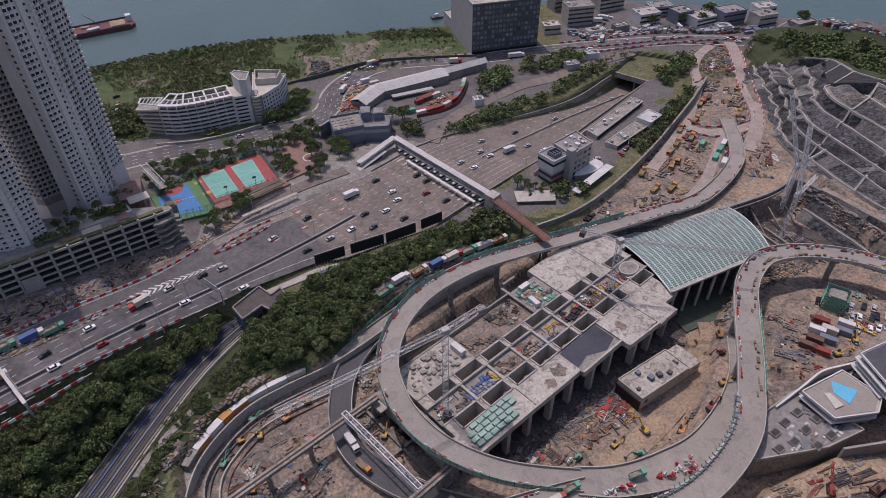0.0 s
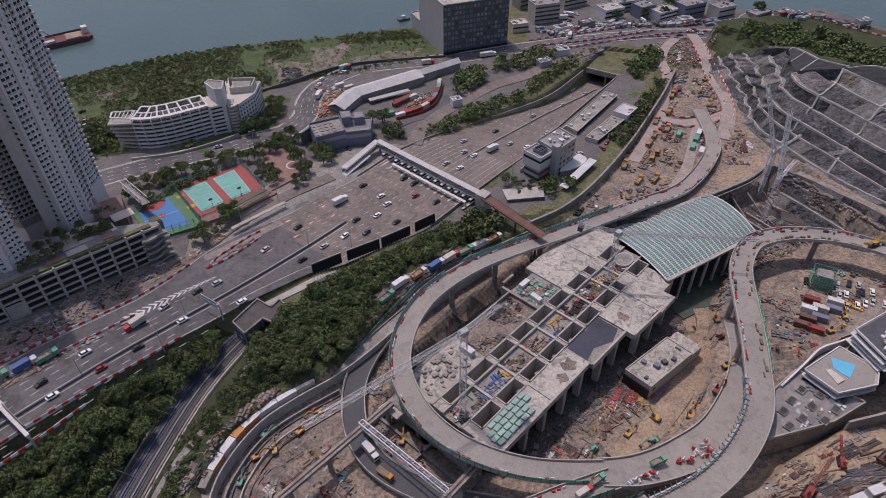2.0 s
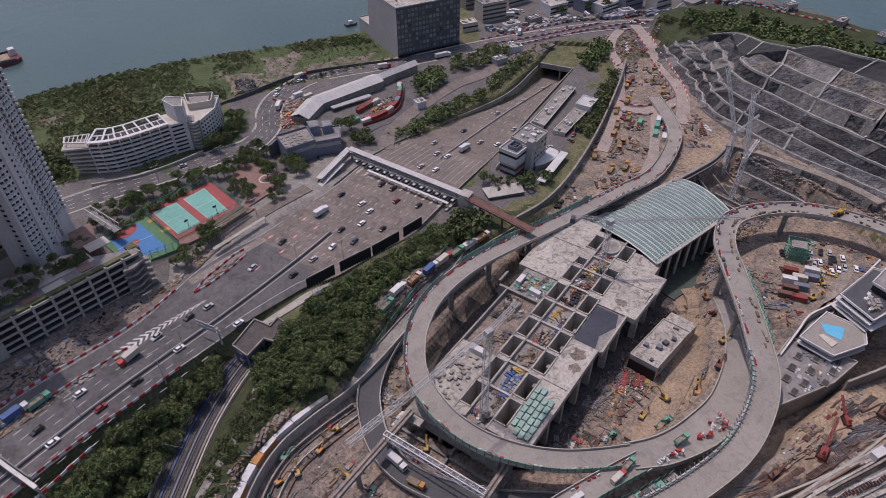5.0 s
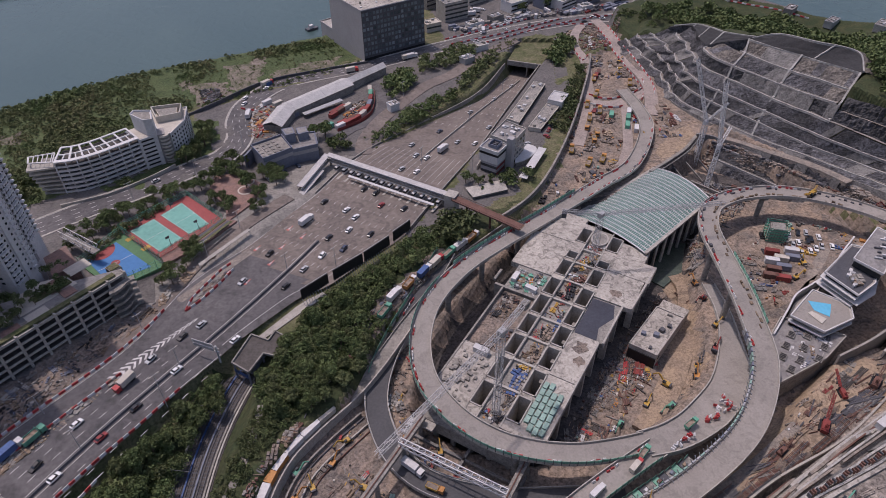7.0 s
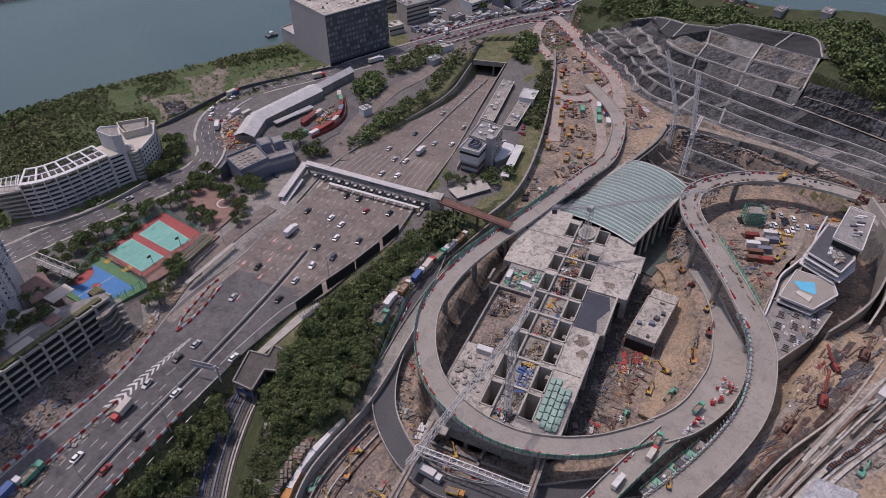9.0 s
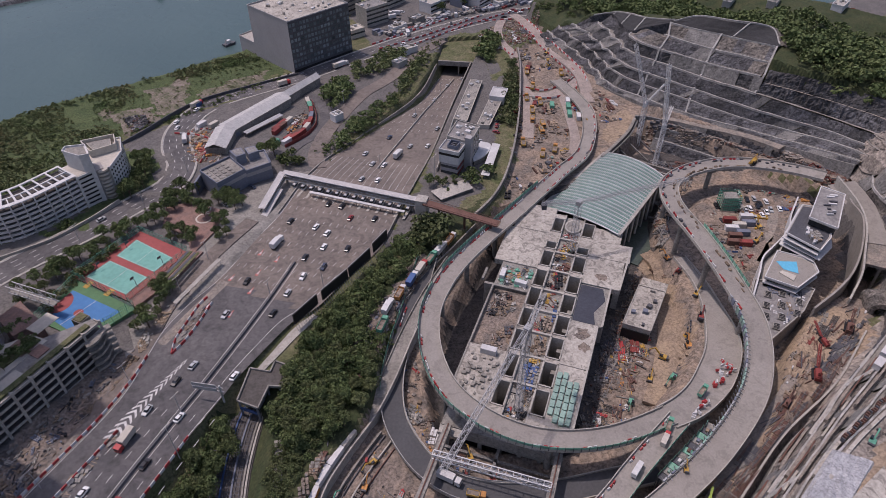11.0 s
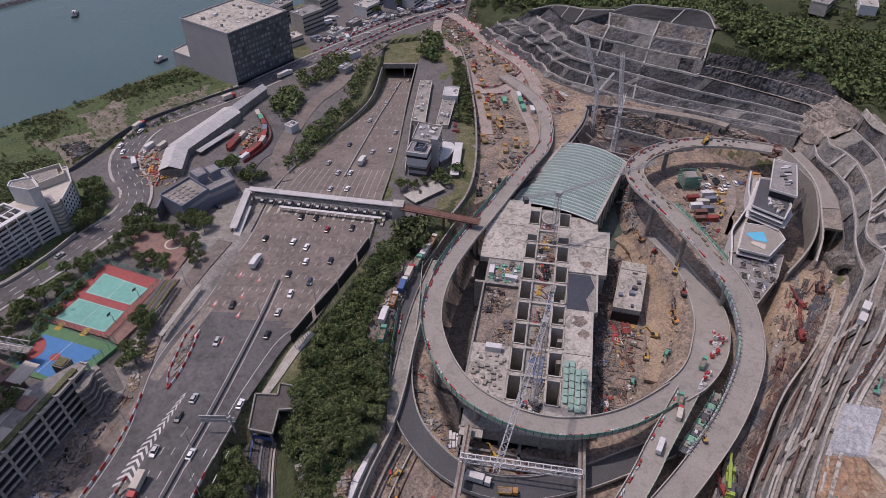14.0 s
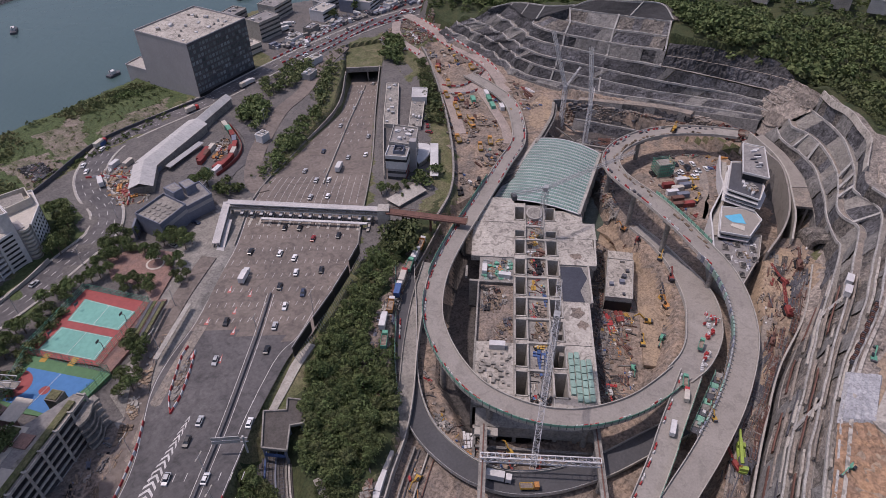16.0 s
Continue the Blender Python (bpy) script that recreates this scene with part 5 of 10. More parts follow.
def office():
    poly = quad((18.5, 435), (46.5, 13), (-14, 42))
    root = house("office_block", "tall office block with a black glazed front and grey sides", poly, 1, 38, MAUVE, SLABCONC, 1.0)
    a, b = poly[0], poly[1]
    n = outward(a, b, poly)
    part("curtain_wall", Shape().prism([a, b, (b[0] + n[0] * 0.4, b[1] + n[1] * 0.4), (a[0] + n[0] * 0.4, a[1] + n[1] * 0.4)], 1.5, 38.4), DARKSTEEL, root, "black glazed curtain wall")
    off = [(p[0] + n[0] * 0.42, p[1] + n[1] * 0.42) for p in (a, b)]
    panes(root, off[0], off[1], poly, 7, 37.5, 9, 18, (0.68, 0.6), mat("pale_reflective_glass", (0.15, 0.175, 0.185), 0.2, 0.2, 8, 2, 0, spec=0.6, rand=0.55))
    bands(root, off[0], off[1], poly, 2.5, 6.5, 1, 0.3, 2.6, BLACK, "shopfront")
    clutter_roof(root, inset(poly, 3), 38.1, 22, 4)
    annex = quad((6, 476), (-7, 21), (12, 5))
    house("annex", "low grey annex on the waterfront beside the office block", annex, 0, 11, MAUVE, CONC)


office()


def curved_block():
    root = thing("car_park_block", "curved white concrete block with open balconies and a rooftop pergola", "building")
    front = resample(smooth([(-156.6, 321.8, 0), (-149.2, 321.2, 0), (-142, 322.6, 0), (-135.3, 325, 0), (-128, 328.6, 0), (-119, 333.2, 0)]), 25)
    back = offset(front, -14.5)
    outline = [tuple(p[:2]) for p in front] + [tuple(p[:2]) for p in back[::-1]]
    # dark tone puts the shade behind the open balconies into the core's colour
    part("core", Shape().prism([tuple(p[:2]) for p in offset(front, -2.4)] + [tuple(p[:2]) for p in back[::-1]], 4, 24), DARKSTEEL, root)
    for k in range(8):
        line = front.copy()
        line[:, 2] = 6.4 + k * 2.4
        part("balcony", Shape().sweep(line, [(0, -0.25), (0, 0.95), (-0.25, 0.95), (-0.25, 0.1), (-2.5, 0.1), (-2.5, -0.25)]), WHITE, root)
    for i in range(0, 25, 3):
        x, y, _ = offset(front, 0.25)[i]
        part("fin", Shape().box(x, y, 4, 0.5, 0.7, 22.4, 25), WHITE, root)
    part("roof", Shape().prism(outline, 24, 24.3), TRACKBED, root)
    for off, w in ((-0.2, 1.9), (-7.0, 0.35), (-13.9, 0.8)):
        line = offset(front, off)
        line[:, 2] = 26.0
        part("pergola_beam", Shape().sweep(line, [(-w, 0), (0.4, 0), (0.4, 0.5), (-w, 0.5)]), WHITE, root)
    for i in range(25):
        if i % 4 == 0 or i % 2 == 0:
            a, b = front[i], (back if i % 4 == 0 else offset(front, -7.0))[i]
            part("pergola_rafter", Shape().beam((a[0], a[1], 26.25), (b[0], b[1], 26.25), 0.9 if i % 4 == 0 else 0.5, 0.45), WHITE, root)
    face = [(-119, 333.2), (-110.5, 336.6), (-116, 349), (-126, 345)]
    part("slot_wing", Shape().prism(face, 4, 25.2), WHITE, root)
    part("slot_roof", Shape().prism(inset(face, 0.8), 25.2, 25.35), BEIGE, root)
    for r in range(8):
        z = 7.6 + r * 2.3
        part("slot_window", Shape().beam((-118, 333.55, z), (-112.2, 335.9, z), 0.3, 0.8), BLACK, root)
    slab = [(-114.5, 336.5), (-110.3, 336.2), (-111, 346), (-119.5, 348.5), (-121, 345)]
    part("stair_tower", Shape().prism(slab, 4, 33.6), WHITE, root)
    part("stair_core", Shape().prism(inset(slab, 1.0), 33.6, 33.75), GREYCONC, root)
    for i in range(5):
        part("tower_parapet", Shape().beam((*slab[i], 34), (*slab[(i + 1) % 5], 34), 0.4, 0.9), WHITE, root)
    for k in range(9):
        ring = [(-107.6 + 2.7 * math.cos(a), 339.2 + 2.7 * math.sin(a)) for a in np.linspace(-2.6, 0.9, 9)]
        part("stair_landing", Shape().prism(ring + [(-109.5, 343)], 6.5 + 2.0 * k, 7.5 + 2.0 * k), BEIGE, root)
    part("stair_shaft", Shape().prism([(-110.5, 337.5), (-106.8, 338.5), (-107.5, 345), (-111, 345)], 4, 24), TOWERDARK, root)
    blk = [(-104.2, 339.3), (-97, 352), (-95.5, 366.5), (-116, 368.5), (-111, 347)]
    part("east_wing", Shape().prism(blk, 4, 22.5), WHITE, root)
    part("east_roof", Shape().prism(inset(blk, 0.8), 22.5, 22.65), BEIGE, root)
    for i in range(5):
        part("wing_parapet", Shape().beam((*blk[i], 22.9), (*blk[(i + 1) % 5], 22.9), 0.4, 0.9), WHITE, root)
    for (a, b), cols in (((blk[0], blk[1]), 6), ((blk[1], blk[2]), 6)):
        panes(root, a, b, blk, 8, 22, 6, cols, (0.42, 0.42))
    plant_plan = [(-113.5, 366), (-98, 365.2), (-98.5, 355), (-110.5, 353.5)]
    for i in range(4):
        part("plant_screen", Shape().beam((*plant_plan[i], 24.6), (*plant_plan[(i + 1) % 4], 24.6), 0.5, 3.8), BEIGE, root)
    part("plant_room", Shape().prism(inset(plant_plan, 2.6), 22.6, 25.2), BEIGE, root)
    part("plant_roof", Shape().prism(inset(plant_plan, 3.0), 25.2, 25.3), GREYCONC, root)
    for k in range(8):
        step = [(-166.5 - 0.5 * k, 324.5 - 0.3 * k), (-157, 322), (-157, 329), (-166.5 - 0.5 * k, 330.5)]
        part("stair_flight", Shape().prism(step, 6.0 + 2.4 * k, 6.9 + 2.4 * k), CONC, root)
    part("stair_back", Shape().prism([(-164, 327), (-157, 325), (-157, 333), (-165, 334)], 4, 23), GREYCONC, root)
    low = [(-168.7, 325.5), (-157.5, 323), (-157.5, 332), (-169.5, 331.5)]
    for i in range(4):
        part("low_frame", Shape().beam((*low[i], 26), (*low[(i + 1) % 4], 26), 0.5, 0.5), WHITE, root)
    for k in range(6):
        part("low_rafter", Shape().beam((-168.5 + 2.0 * k, 325.4 - 0.45 * k, 26), (-169 + 2.1 * k, 331.6, 26), 0.35), WHITE, root)


curved_block()


def utility():
    plan = [(-65.5, 328), (-60.6, 312.5), (-45.2, 318.8), (-49, 334)]
    root = house("utility_building", "blue-grey tiled utility building with a sunken roof", plan, 4, 14.6, BLUEGREY, GREYCONC, 1.2)
    blk = [(-45.2, 318.8), (-31.5, 320.5), (-31, 334), (-49, 334)]
    part("rear_block", Shape().prism(blk, 4, 13.5), BLUEGREY, root)
    for i in range(4):
        a, b = blk[i], blk[(i + 1) % 4]
        part("parapet", Shape().beam((*a, 13.9), (*b, 13.9), 0.4, 0.9), BLUEGREY, root)
    part("stair_block", Shape().prism([(-47, 326), (-42, 327), (-42.5, 334), (-48.5, 333.5)], 4, 19), BLUEGREY, root)
    part("stair_roof", Shape().prism([(-46.4, 326.8), (-42.6, 327.5), (-43, 333.2), (-47.7, 332.8)], 19, 19.1), ROOFGREY, root)
    part("lift_block", Shape().prism([(-40.5, 327), (-35, 328), (-35.5, 334), (-40.8, 334)], 4, 18), BLUEGREY, root)
    part("lift_roof", Shape().prism([(-40, 327.8), (-35.6, 328.5), (-36, 333.2), (-40.2, 333.2)], 18, 18.1), ROOFGREY, root)
    part("roof_slab", Shape().prism(inset(blk, 1), 13.5, 13.6), ROOFGREY, root)
    bands(root, plan[1], plan[2], plan, 9.5, 14, 1, 0.2, 2.0, MAUVE, "panel_band")
    bands(root, blk[0], blk[1], blk, 9, 13, 1, 0.2, 2.0, MAUVE, "panel_band")
    for k in range(4):
        for j in range(4):
            part("roof_hatch", Shape().box(-60.2 + k * 3.1 - j * 1.0, 316.3 + j * 3.0 + k * 1.2, 14.7, 1.9, 2.0, 0.35, 20), GREYCONC, root)
    part("side_wall", Shape().prism([(-69.5, 322), (-65.5, 328), (-66.3, 328.5), (-70.3, 322.5)], 4, 13), BLUEGREY, root)


utility()


BEIGEROOF = mat("pale_metal_roof", (0.5, 0.485, 0.47), 0.6, 0.12, 8, 1.0, 0.05, (0.42, 0.41, 0.4), stain=0.1)


def shed():
    root = thing("market_shed", "long bent warehouse with a pale ribbed metal roof", "building")
    segs = [((-52.2, 357), (-41.7, 375.5), 11.5), ((-41.7, 375.5), (-1.2, 397.5), 12), ((-1.2, 397.5), (26, 413.5), 6.5)]
    for (x0, y0), (x1, y1), w in segs:
        d = np.array([x1 - x0, y1 - y0])
        d = d / np.linalg.norm(d)
        n = np.array([d[1], -d[0]])
        a, b = np.array([x0, y0]), np.array([x1, y1])
        part("wall", Shape().prism([tuple(a + n * w / 2), tuple(b + n * w / 2), tuple(b - n * w / 2), tuple(a - n * w / 2)], 3, 9), GREYCONC, root)
        rows = []
        for e in (a - d * 0.8, b + d * 0.8):
            rows.append([(*(e + n * w * 0.53 * c), 9.2 + 2.4 * (1 - abs(c))) for c in np.linspace(-1, 1, 9)])
        part("roof", Shape().grid(rows), BEIGEROOF, root, "pale grey metal roof")
        for k in range(int(np.linalg.norm(b - a) / 2.5)):
            p = a + d * 2.5 * k
            s = Shape()
            for c0, c1 in zip(np.linspace(-1, 1, 9)[:-1], np.linspace(-1, 1, 9)[1:]):
                s.beam((*(p + n * w * 0.53 * c0), 9.22 + 2.4 * (1 - abs(c0))), (*(p + n * w * 0.53 * c1), 9.22 + 2.4 * (1 - abs(c1))), 0.07)
            part("roof_seam", s, STEEL, root)
    lean = thing("lean_to_roof", "narrow flat-roofed canopy beside the warehouse", "canopy")
    part("roof", Shape().beam((-33, 369.5, 6.5), (-8, 380.5, 6.5), 3.6, 0.3), STEEL, lean)
    for k in range(6):
        part("post", Shape().tube((-33 + 5 * k, 369.5 + 2.2 * k, 3), (-33 + 5 * k, 369.5 + 2.2 * k, 6.4), 0.12), DARKSTEEL, lean)


shed()


def control():
    ov = [(47, 284.5), (53.8, 276), (61.4, 282.2), (54.6, 290.7)]
    low = inset(ov, 0.9)
    root = thing("control_building", "stepped white and grey toll control building", "building")
    part("ground_storey", Shape().prism(low, 2, 10.8), MAUVE, root)
    part("overhang", Shape().prism(ov, 10.8, 18), WHITE, root, "white overhanging control room")
    for i in range(4):
        a, b = ov[i], ov[(i + 1) % 4]
        part("parapet", Shape().beam((*a, 18.3), (*b, 18.3), 0.4, 1.0), WHITE, root)
    part("overhang_roof", Shape().prism(inset(ov, 0.6), 18, 18.1), ROOFGREY, root)
    bands(root, ov[0], ov[1], ov, 14.0, 17.6, 1, 0.3, 1.3, BLACK)
    bands(root, ov[1], ov[2], ov, 14.0, 17.6, 1, 0.3, 1.3, BLACK)
    bands(root, low[0], low[1], low, 3, 10, 2, 0.3, 1.4, GLASSDARK)
    bands(root, low[1], low[2], low, 3, 10, 2, 0.3, 1.4, DULLRED, "red_band")
    well = [(51.5, 283.5), (54.6, 279.7), (58.8, 283.2), (55.7, 287)]
    for i in range(4):
        a, b = well[i], well[(i + 1) % 4]
        part("plant_screen", Shape().beam((*a, 19.1), (*b, 19.1), 0.3, 2.2), BLUEGREY, root)
    for k in range(3):
        part("chiller", Shape().box(53.6 + 1.3 * k, 282.4 + 1.1 * k, 18.1, 1.0, 2.2, 1.3, 39), DARKSTEEL, root)
    up = [(61.4, 282.2), (63.2, 280.2), (75.6, 291.8), (68.6, 303.4), (55.5, 291.5)]
    part("rear_block", Shape().prism(up, 2, 19.5), CONC, root)
    for i in range(5):
        a, b = up[i], up[(i + 1) % 5]
        part("parapet", Shape().beam((*a, 19.9), (*b, 19.9), 0.4, 0.9), CONC, root)
    part("rear_roof", Shape().prism(inset(up, 0.7), 19.5, 19.6), ROOFGREY, root)
    tow = [(60.6, 281.6), (62.8, 279), (65.4, 281.2), (63.2, 283.8)]
    part("lift_tower", Shape().prism(tow, 2, 22.5), MAUVE, root)
    panes(root, (65, 281.9), up[2], up, 5, 18.5, 4, 4, (0.5, 0.42))
    clutter_roof(root, inset(up, 1), 19.6, 16, 8)
    wing = smooth([(66, 281, 0), (73, 282.5, 0), (80, 287, 0), (83, 292, 0), (80, 297, 0)], 1.0)
    part("porch_roof", Shape().prism([(68, 285)] + [tuple(p[:2]) for p in wing] + [(74.5, 292)], 6.4, 7.0), WHITE, root, "white curved porch roof")
    part("porch_wall", Shape().prism(inset([(68, 285)] + [tuple(p[:2]) for p in wing] + [(74.5, 292)], 0.8), 2, 6.4), GREYCONC, root)
    wall_line = np.array([(46.2, 285.5, 3), (60, 303, 3), (72, 318, 3), (80, 328, 3)], float)
    part("boundary_wall", Shape().sweep(smooth(wall_line, 3.0), [(-0.2, -1), (0.2, -1), (0.2, 3.4), (-0.2, 3.4)]), CONC, root)
    for o, lab, mt in (([(80.5, 328.8), (85.5, 322), (120.4, 362.5), (115, 367.8)], "long low service block with a stained flat roof", BEIGE), ([(88.8, 315.7), (94.6, 311.3), (117, 333.5), (111, 338.5)], "second low service block with a stained roof", BEIGE), ([(111, 338.5), (117.5, 332), (126, 341), (119.5, 347.5)], "white roofed store behind the service block", WHITE)):
        r = house("service_block", lab, o, 2, 5.4 if mt is BEIGE else 8, mt, STAINEDROOF if mt is BEIGE else BEIGEROOF, 0.5)
        if mt is BEIGE:
            bands(r, o[0], o[3], o, 2.4, 5.4, 1, 0.2, 1.2)
            bands(r, o[1], o[2], o, 2.4, 5.4, 1, 0.2, 1.6, BLACK)
            clutter_roof(r, o, 5.5, 10, int(o[0][0]))
    c = thing("carport", "long white-roofed carport on thin posts", "canopy")
    part("roof", Shape().beam((64.6, 267, 6.6), (86.4, 290.8, 6.6), 4.4, 0.3), WHITE, c)
    for k in range(5):
        part("post", Shape().tube((64.8 + 5.3 * k, 267.2 + 5.8 * k, 2), (64.8 + 5.3 * k, 267.2 + 5.8 * k, 6.5), 0.12), STEEL, c)
    s = thing("store_roof", "pale low store with a weathered sheet roof", "shed")
    part("wall", Shape().prism([(35, 268), (36, 261), (53, 262), (54, 269)], 2.5, 5.6), GREYCONC, s)
    part("roof", Shape().prism([(34, 269), (35, 260), (54, 261), (55, 270)], 5.6, 5.9), CONC, s)


STAINEDROOF = mat("stained_roof", (0.36, 0.33, 0.29), 0.9, 0.25, 6, 0.8, 0.15, (0.2, 0.19, 0.175), stain=0.4)
control()


BRIDGEROOF = mat("dull_white_roofing", (0.5, 0.475, 0.46), 0.7, 0.15, 5, 0.8, 0.05, (0.4, 0.385, 0.375), stain=0.15)


def footbridge():
    root = thing("footbridge", "white covered footbridge over the toll plaza", "bridge")
    for a, b, n in (((-28, 312.5, 8.6), (21.5, 258.5, 8.6), 24), ((-28, 312.5, 8.6), (-46, 291.5, 5.6), 10), ((-33, 303.5, 5.4), (-50.5, 283.5, 2.2), 8)):
        a, b = np.array(a), np.array(b)
        d = (b - a) / np.linalg.norm(b - a)
        side = np.array([d[1], -d[0], 0]) / np.hypot(d[0], d[1])
        part("floor", Shape().beam(a, b, 2.8, 0.6), WHITE, root)
        part("roof", Shape().beam(a + [0, 0, 3.2], b + [0, 0, 3.2], 3.3, 0.28), BRIDGEROOF, root)
        for sd in (-1, 1):
            part("side_wall", Shape().beam(a + side * 1.35 * sd + [0, 0, 0.8], b + side * 1.35 * sd + [0, 0, 0.8], 0.12, 1.1), GREYCONC, root)
            part("fascia", Shape().beam(a + side * 1.62 * sd + [0, 0, 3.15], b + side * 1.62 * sd + [0, 0, 3.15], 0.12, 0.5), WHITE, root)
            for k in range(n + 1):
                p = a + (b - a) * k / n + side * 1.35 * sd
                part("post", Shape().beam(p + [0, 0, 1.3], p + [0, 0, 3.1], 0.16), GREYCONC, root)
    part("landing", Shape().beam((-46, 291.5, 5.6), (-50.5, 286.5, 4.6), 5.0, 0.6), WHITE, root)
    for f in (0.02, 0.3, 0.62, 0.96):
        x, y = -28 + 49.5 * f, 312.5 - 54 * f
        part("pier", Shape().tube((x, y, 2), (x, y, 8.4), 0.6), GREYCONC, root)
    canopy = thing("toll_canopy", "long narrow white canopy over the toll lanes", "canopy")
    part("roof", Shape().beam((-20.5, 295.5, 7.4), (14, 258, 7.4), 1.5, 0.4), WHITE, canopy)
    for k in range(9):
        x, y = -20.5 + 34.5 * k / 8, 295.5 - 37.5 * k / 8
        part("post", Shape().tube((x, y, float(road_z(x, y))), (x, y, 7.3), 0.14), DARKSTEEL, canopy)
    part("stair_tower", Shape().box(22.5, 256, 4, 5.5, 5.5, 9.6, 47), CONC, root)
    for k in range(14):
        f = (k + 0.5) / 14
        x, y = -26 + 45 * f, 308 - 49 * f
        z = float(road_z(x, y))
        booth = thing("toll_booth", "small toll booth on a concrete island under the footbridge", "booth", "toll booths")
        part("island", Shape().box(x, y, z, 14, 1.3, 0.3, 47 - 4), CONC, booth)
        cabin = part("cabin", Shape().box(x, y, z + 0.3, 3.2, 1.4, 2.5, 43), WHITE, booth)
        part("cabin_window", Shape().box(x, y, z + 1.4, 3.3, 1.5, 0.9, 43), GLASSDARK, cabin)
        part("gantry_sign", Shape().box(x + 0.5, y + 0.5, z + 3.2, 0.4, 2.0, 0.8, 43), DARKSTEEL, booth)
    red = thing("steel_footbridge", "rusty brown steel footbridge on trestles", "bridge")
    a, b = np.array([23, 254, 12.2]), np.array([45, 223, 12.2])
    part("floor", Shape().beam(a, b, 4.6, 0.6), RUST, red)
    for sd in (-1, 1):
        o = np.array([0.815, 0.579, 0]) * 2.2 * sd
        part("handrail", Shape().beam(a + o + [0, 0, 1.2], b + o + [0, 0, 1.2], 0.15), RUST, red)
        for k in range(15):
            p = a + (b - a) * k / 14 + o
            part("baluster", Shape().beam(p, p + [0, 0, 1.2], 0.12), RUST, red)
            if k % 2 == 0:
                part("plank", Shape().beam(p - o, p - o * 0.2 + [0, 0, 0.1], 0.9, 0.3), WOOD, red)
    for f in (0.2, 0.55, 0.9):
        p = a + (b - a) * f
        part("trestle", Shape().beam((p[0], p[1], -3), (p[0], p[1], 12), 0.8), RUST, red)


footbridge()


def portal():
    root = thing("tunnel_portal", "grey concrete tunnel portal with a dark mouth", "tunnel", kind="structure")
    a, b = np.array([114, 411.0]), np.array([137, 394.0])
    d = (b - a) / np.linalg.norm(b - a)
    n = np.array([-d[1], d[0]])
    part("headwall", Shape().beam((*a, 0.2), (*b, 0.2), 1.2, 3.4), GREYCONC, root)
    part("roof_slab", Shape().prism([tuple(a), tuple(b), tuple(b + n * 40), tuple(a + n * 40)], -1.0, 1.2), GRASS, root)
    part("middle_wall", Shape().beam((*((a + b) / 2), -5.5), (*((a + b) / 2 + n * 30), -5.5), 0.8, 9), GREYCONC, root)
    for p in (a, b):
        part("side_wall", Shape().beam((*p, -5.5), (*(p + n * 38), -5.5), 1.0, 10), GREYCONC, root)
    # added black wall closes the tunnel and stands in for its inner darkness
    part("far_wall", Shape().beam((*(a + n * 38), -5.5), (*(b + n * 38), -5.5), 1.0, 10), BLACK, root)
    for edge, lo, hi in ((NW_EDGE, 10, 15), (SE_EDGE, 11, 16)):
        line = on_road(smooth([(x, y, 0) for x, y in edge[lo:hi]], 3.0))
        top = np.maximum(line[:, 2] + 1.0, 1.6 + 3.4 * np.linspace(1, 0, len(line)))
        s = Shape().grid([[tuple(p), (p[0], p[1], t)] for p, t in zip(line, top)])
        s.grid([[(p[0], p[1], t), (p[0] - 0.5, p[1] + 0.4, t)] for p, t in zip(line, top)])
        part("cutting_wall", s, GREYCONC, root)
    line = on_road(resample(smooth([(20, 303, 0), (60, 341, 0), (96, 375, 0), (118, 396, 0)]), 30))
    part("dividing_wall", Shape().sweep(line, [(-0.3, 0), (0.3, 0), (0.2, 1.0), (-0.2, 1.0)]), CONC, root)


portal()


def station():
    poly = [(-86, 185), (-80.5, 178.5), (-74.5, 186), (-70.5, 183.5), (-64.5, 190.5), (-69, 196), (-72, 192), (-78, 197)]
    root = thing("rail_portal_building", "flat-roofed brown-grey building over the railway", "building")
    part("roof", Shape().prism(poly, 8.4, 9.2), TRACKBED, root)
    for i in range(len(poly)):
        a, b = poly[i], poly[(i + 1) % len(poly)]
        part("parapet", Shape().beam((*a, 9.5), (*b, 9.5), 0.5, 1.0), GREYCONC, root)
    part("wall", Shape().prism(inset([(-78, 197), (-85, 187), (-80, 182), (-72, 190)], 0.5), 3.5, 8.4), BLUEGREY, root)
    for p in ((-85.5, 185), (-80.8, 179.2), (-75, 186), (-71, 184.5)):
        part("column", Shape().beam((*p, 0), (*p, 8.4), 0.7), BLUEGREY, root)
    part("beam", Shape().beam((-85.7, 184.8, 5.5), (-80.6, 179, 5.5), 0.5, 1.2), BLUE, root)


station()


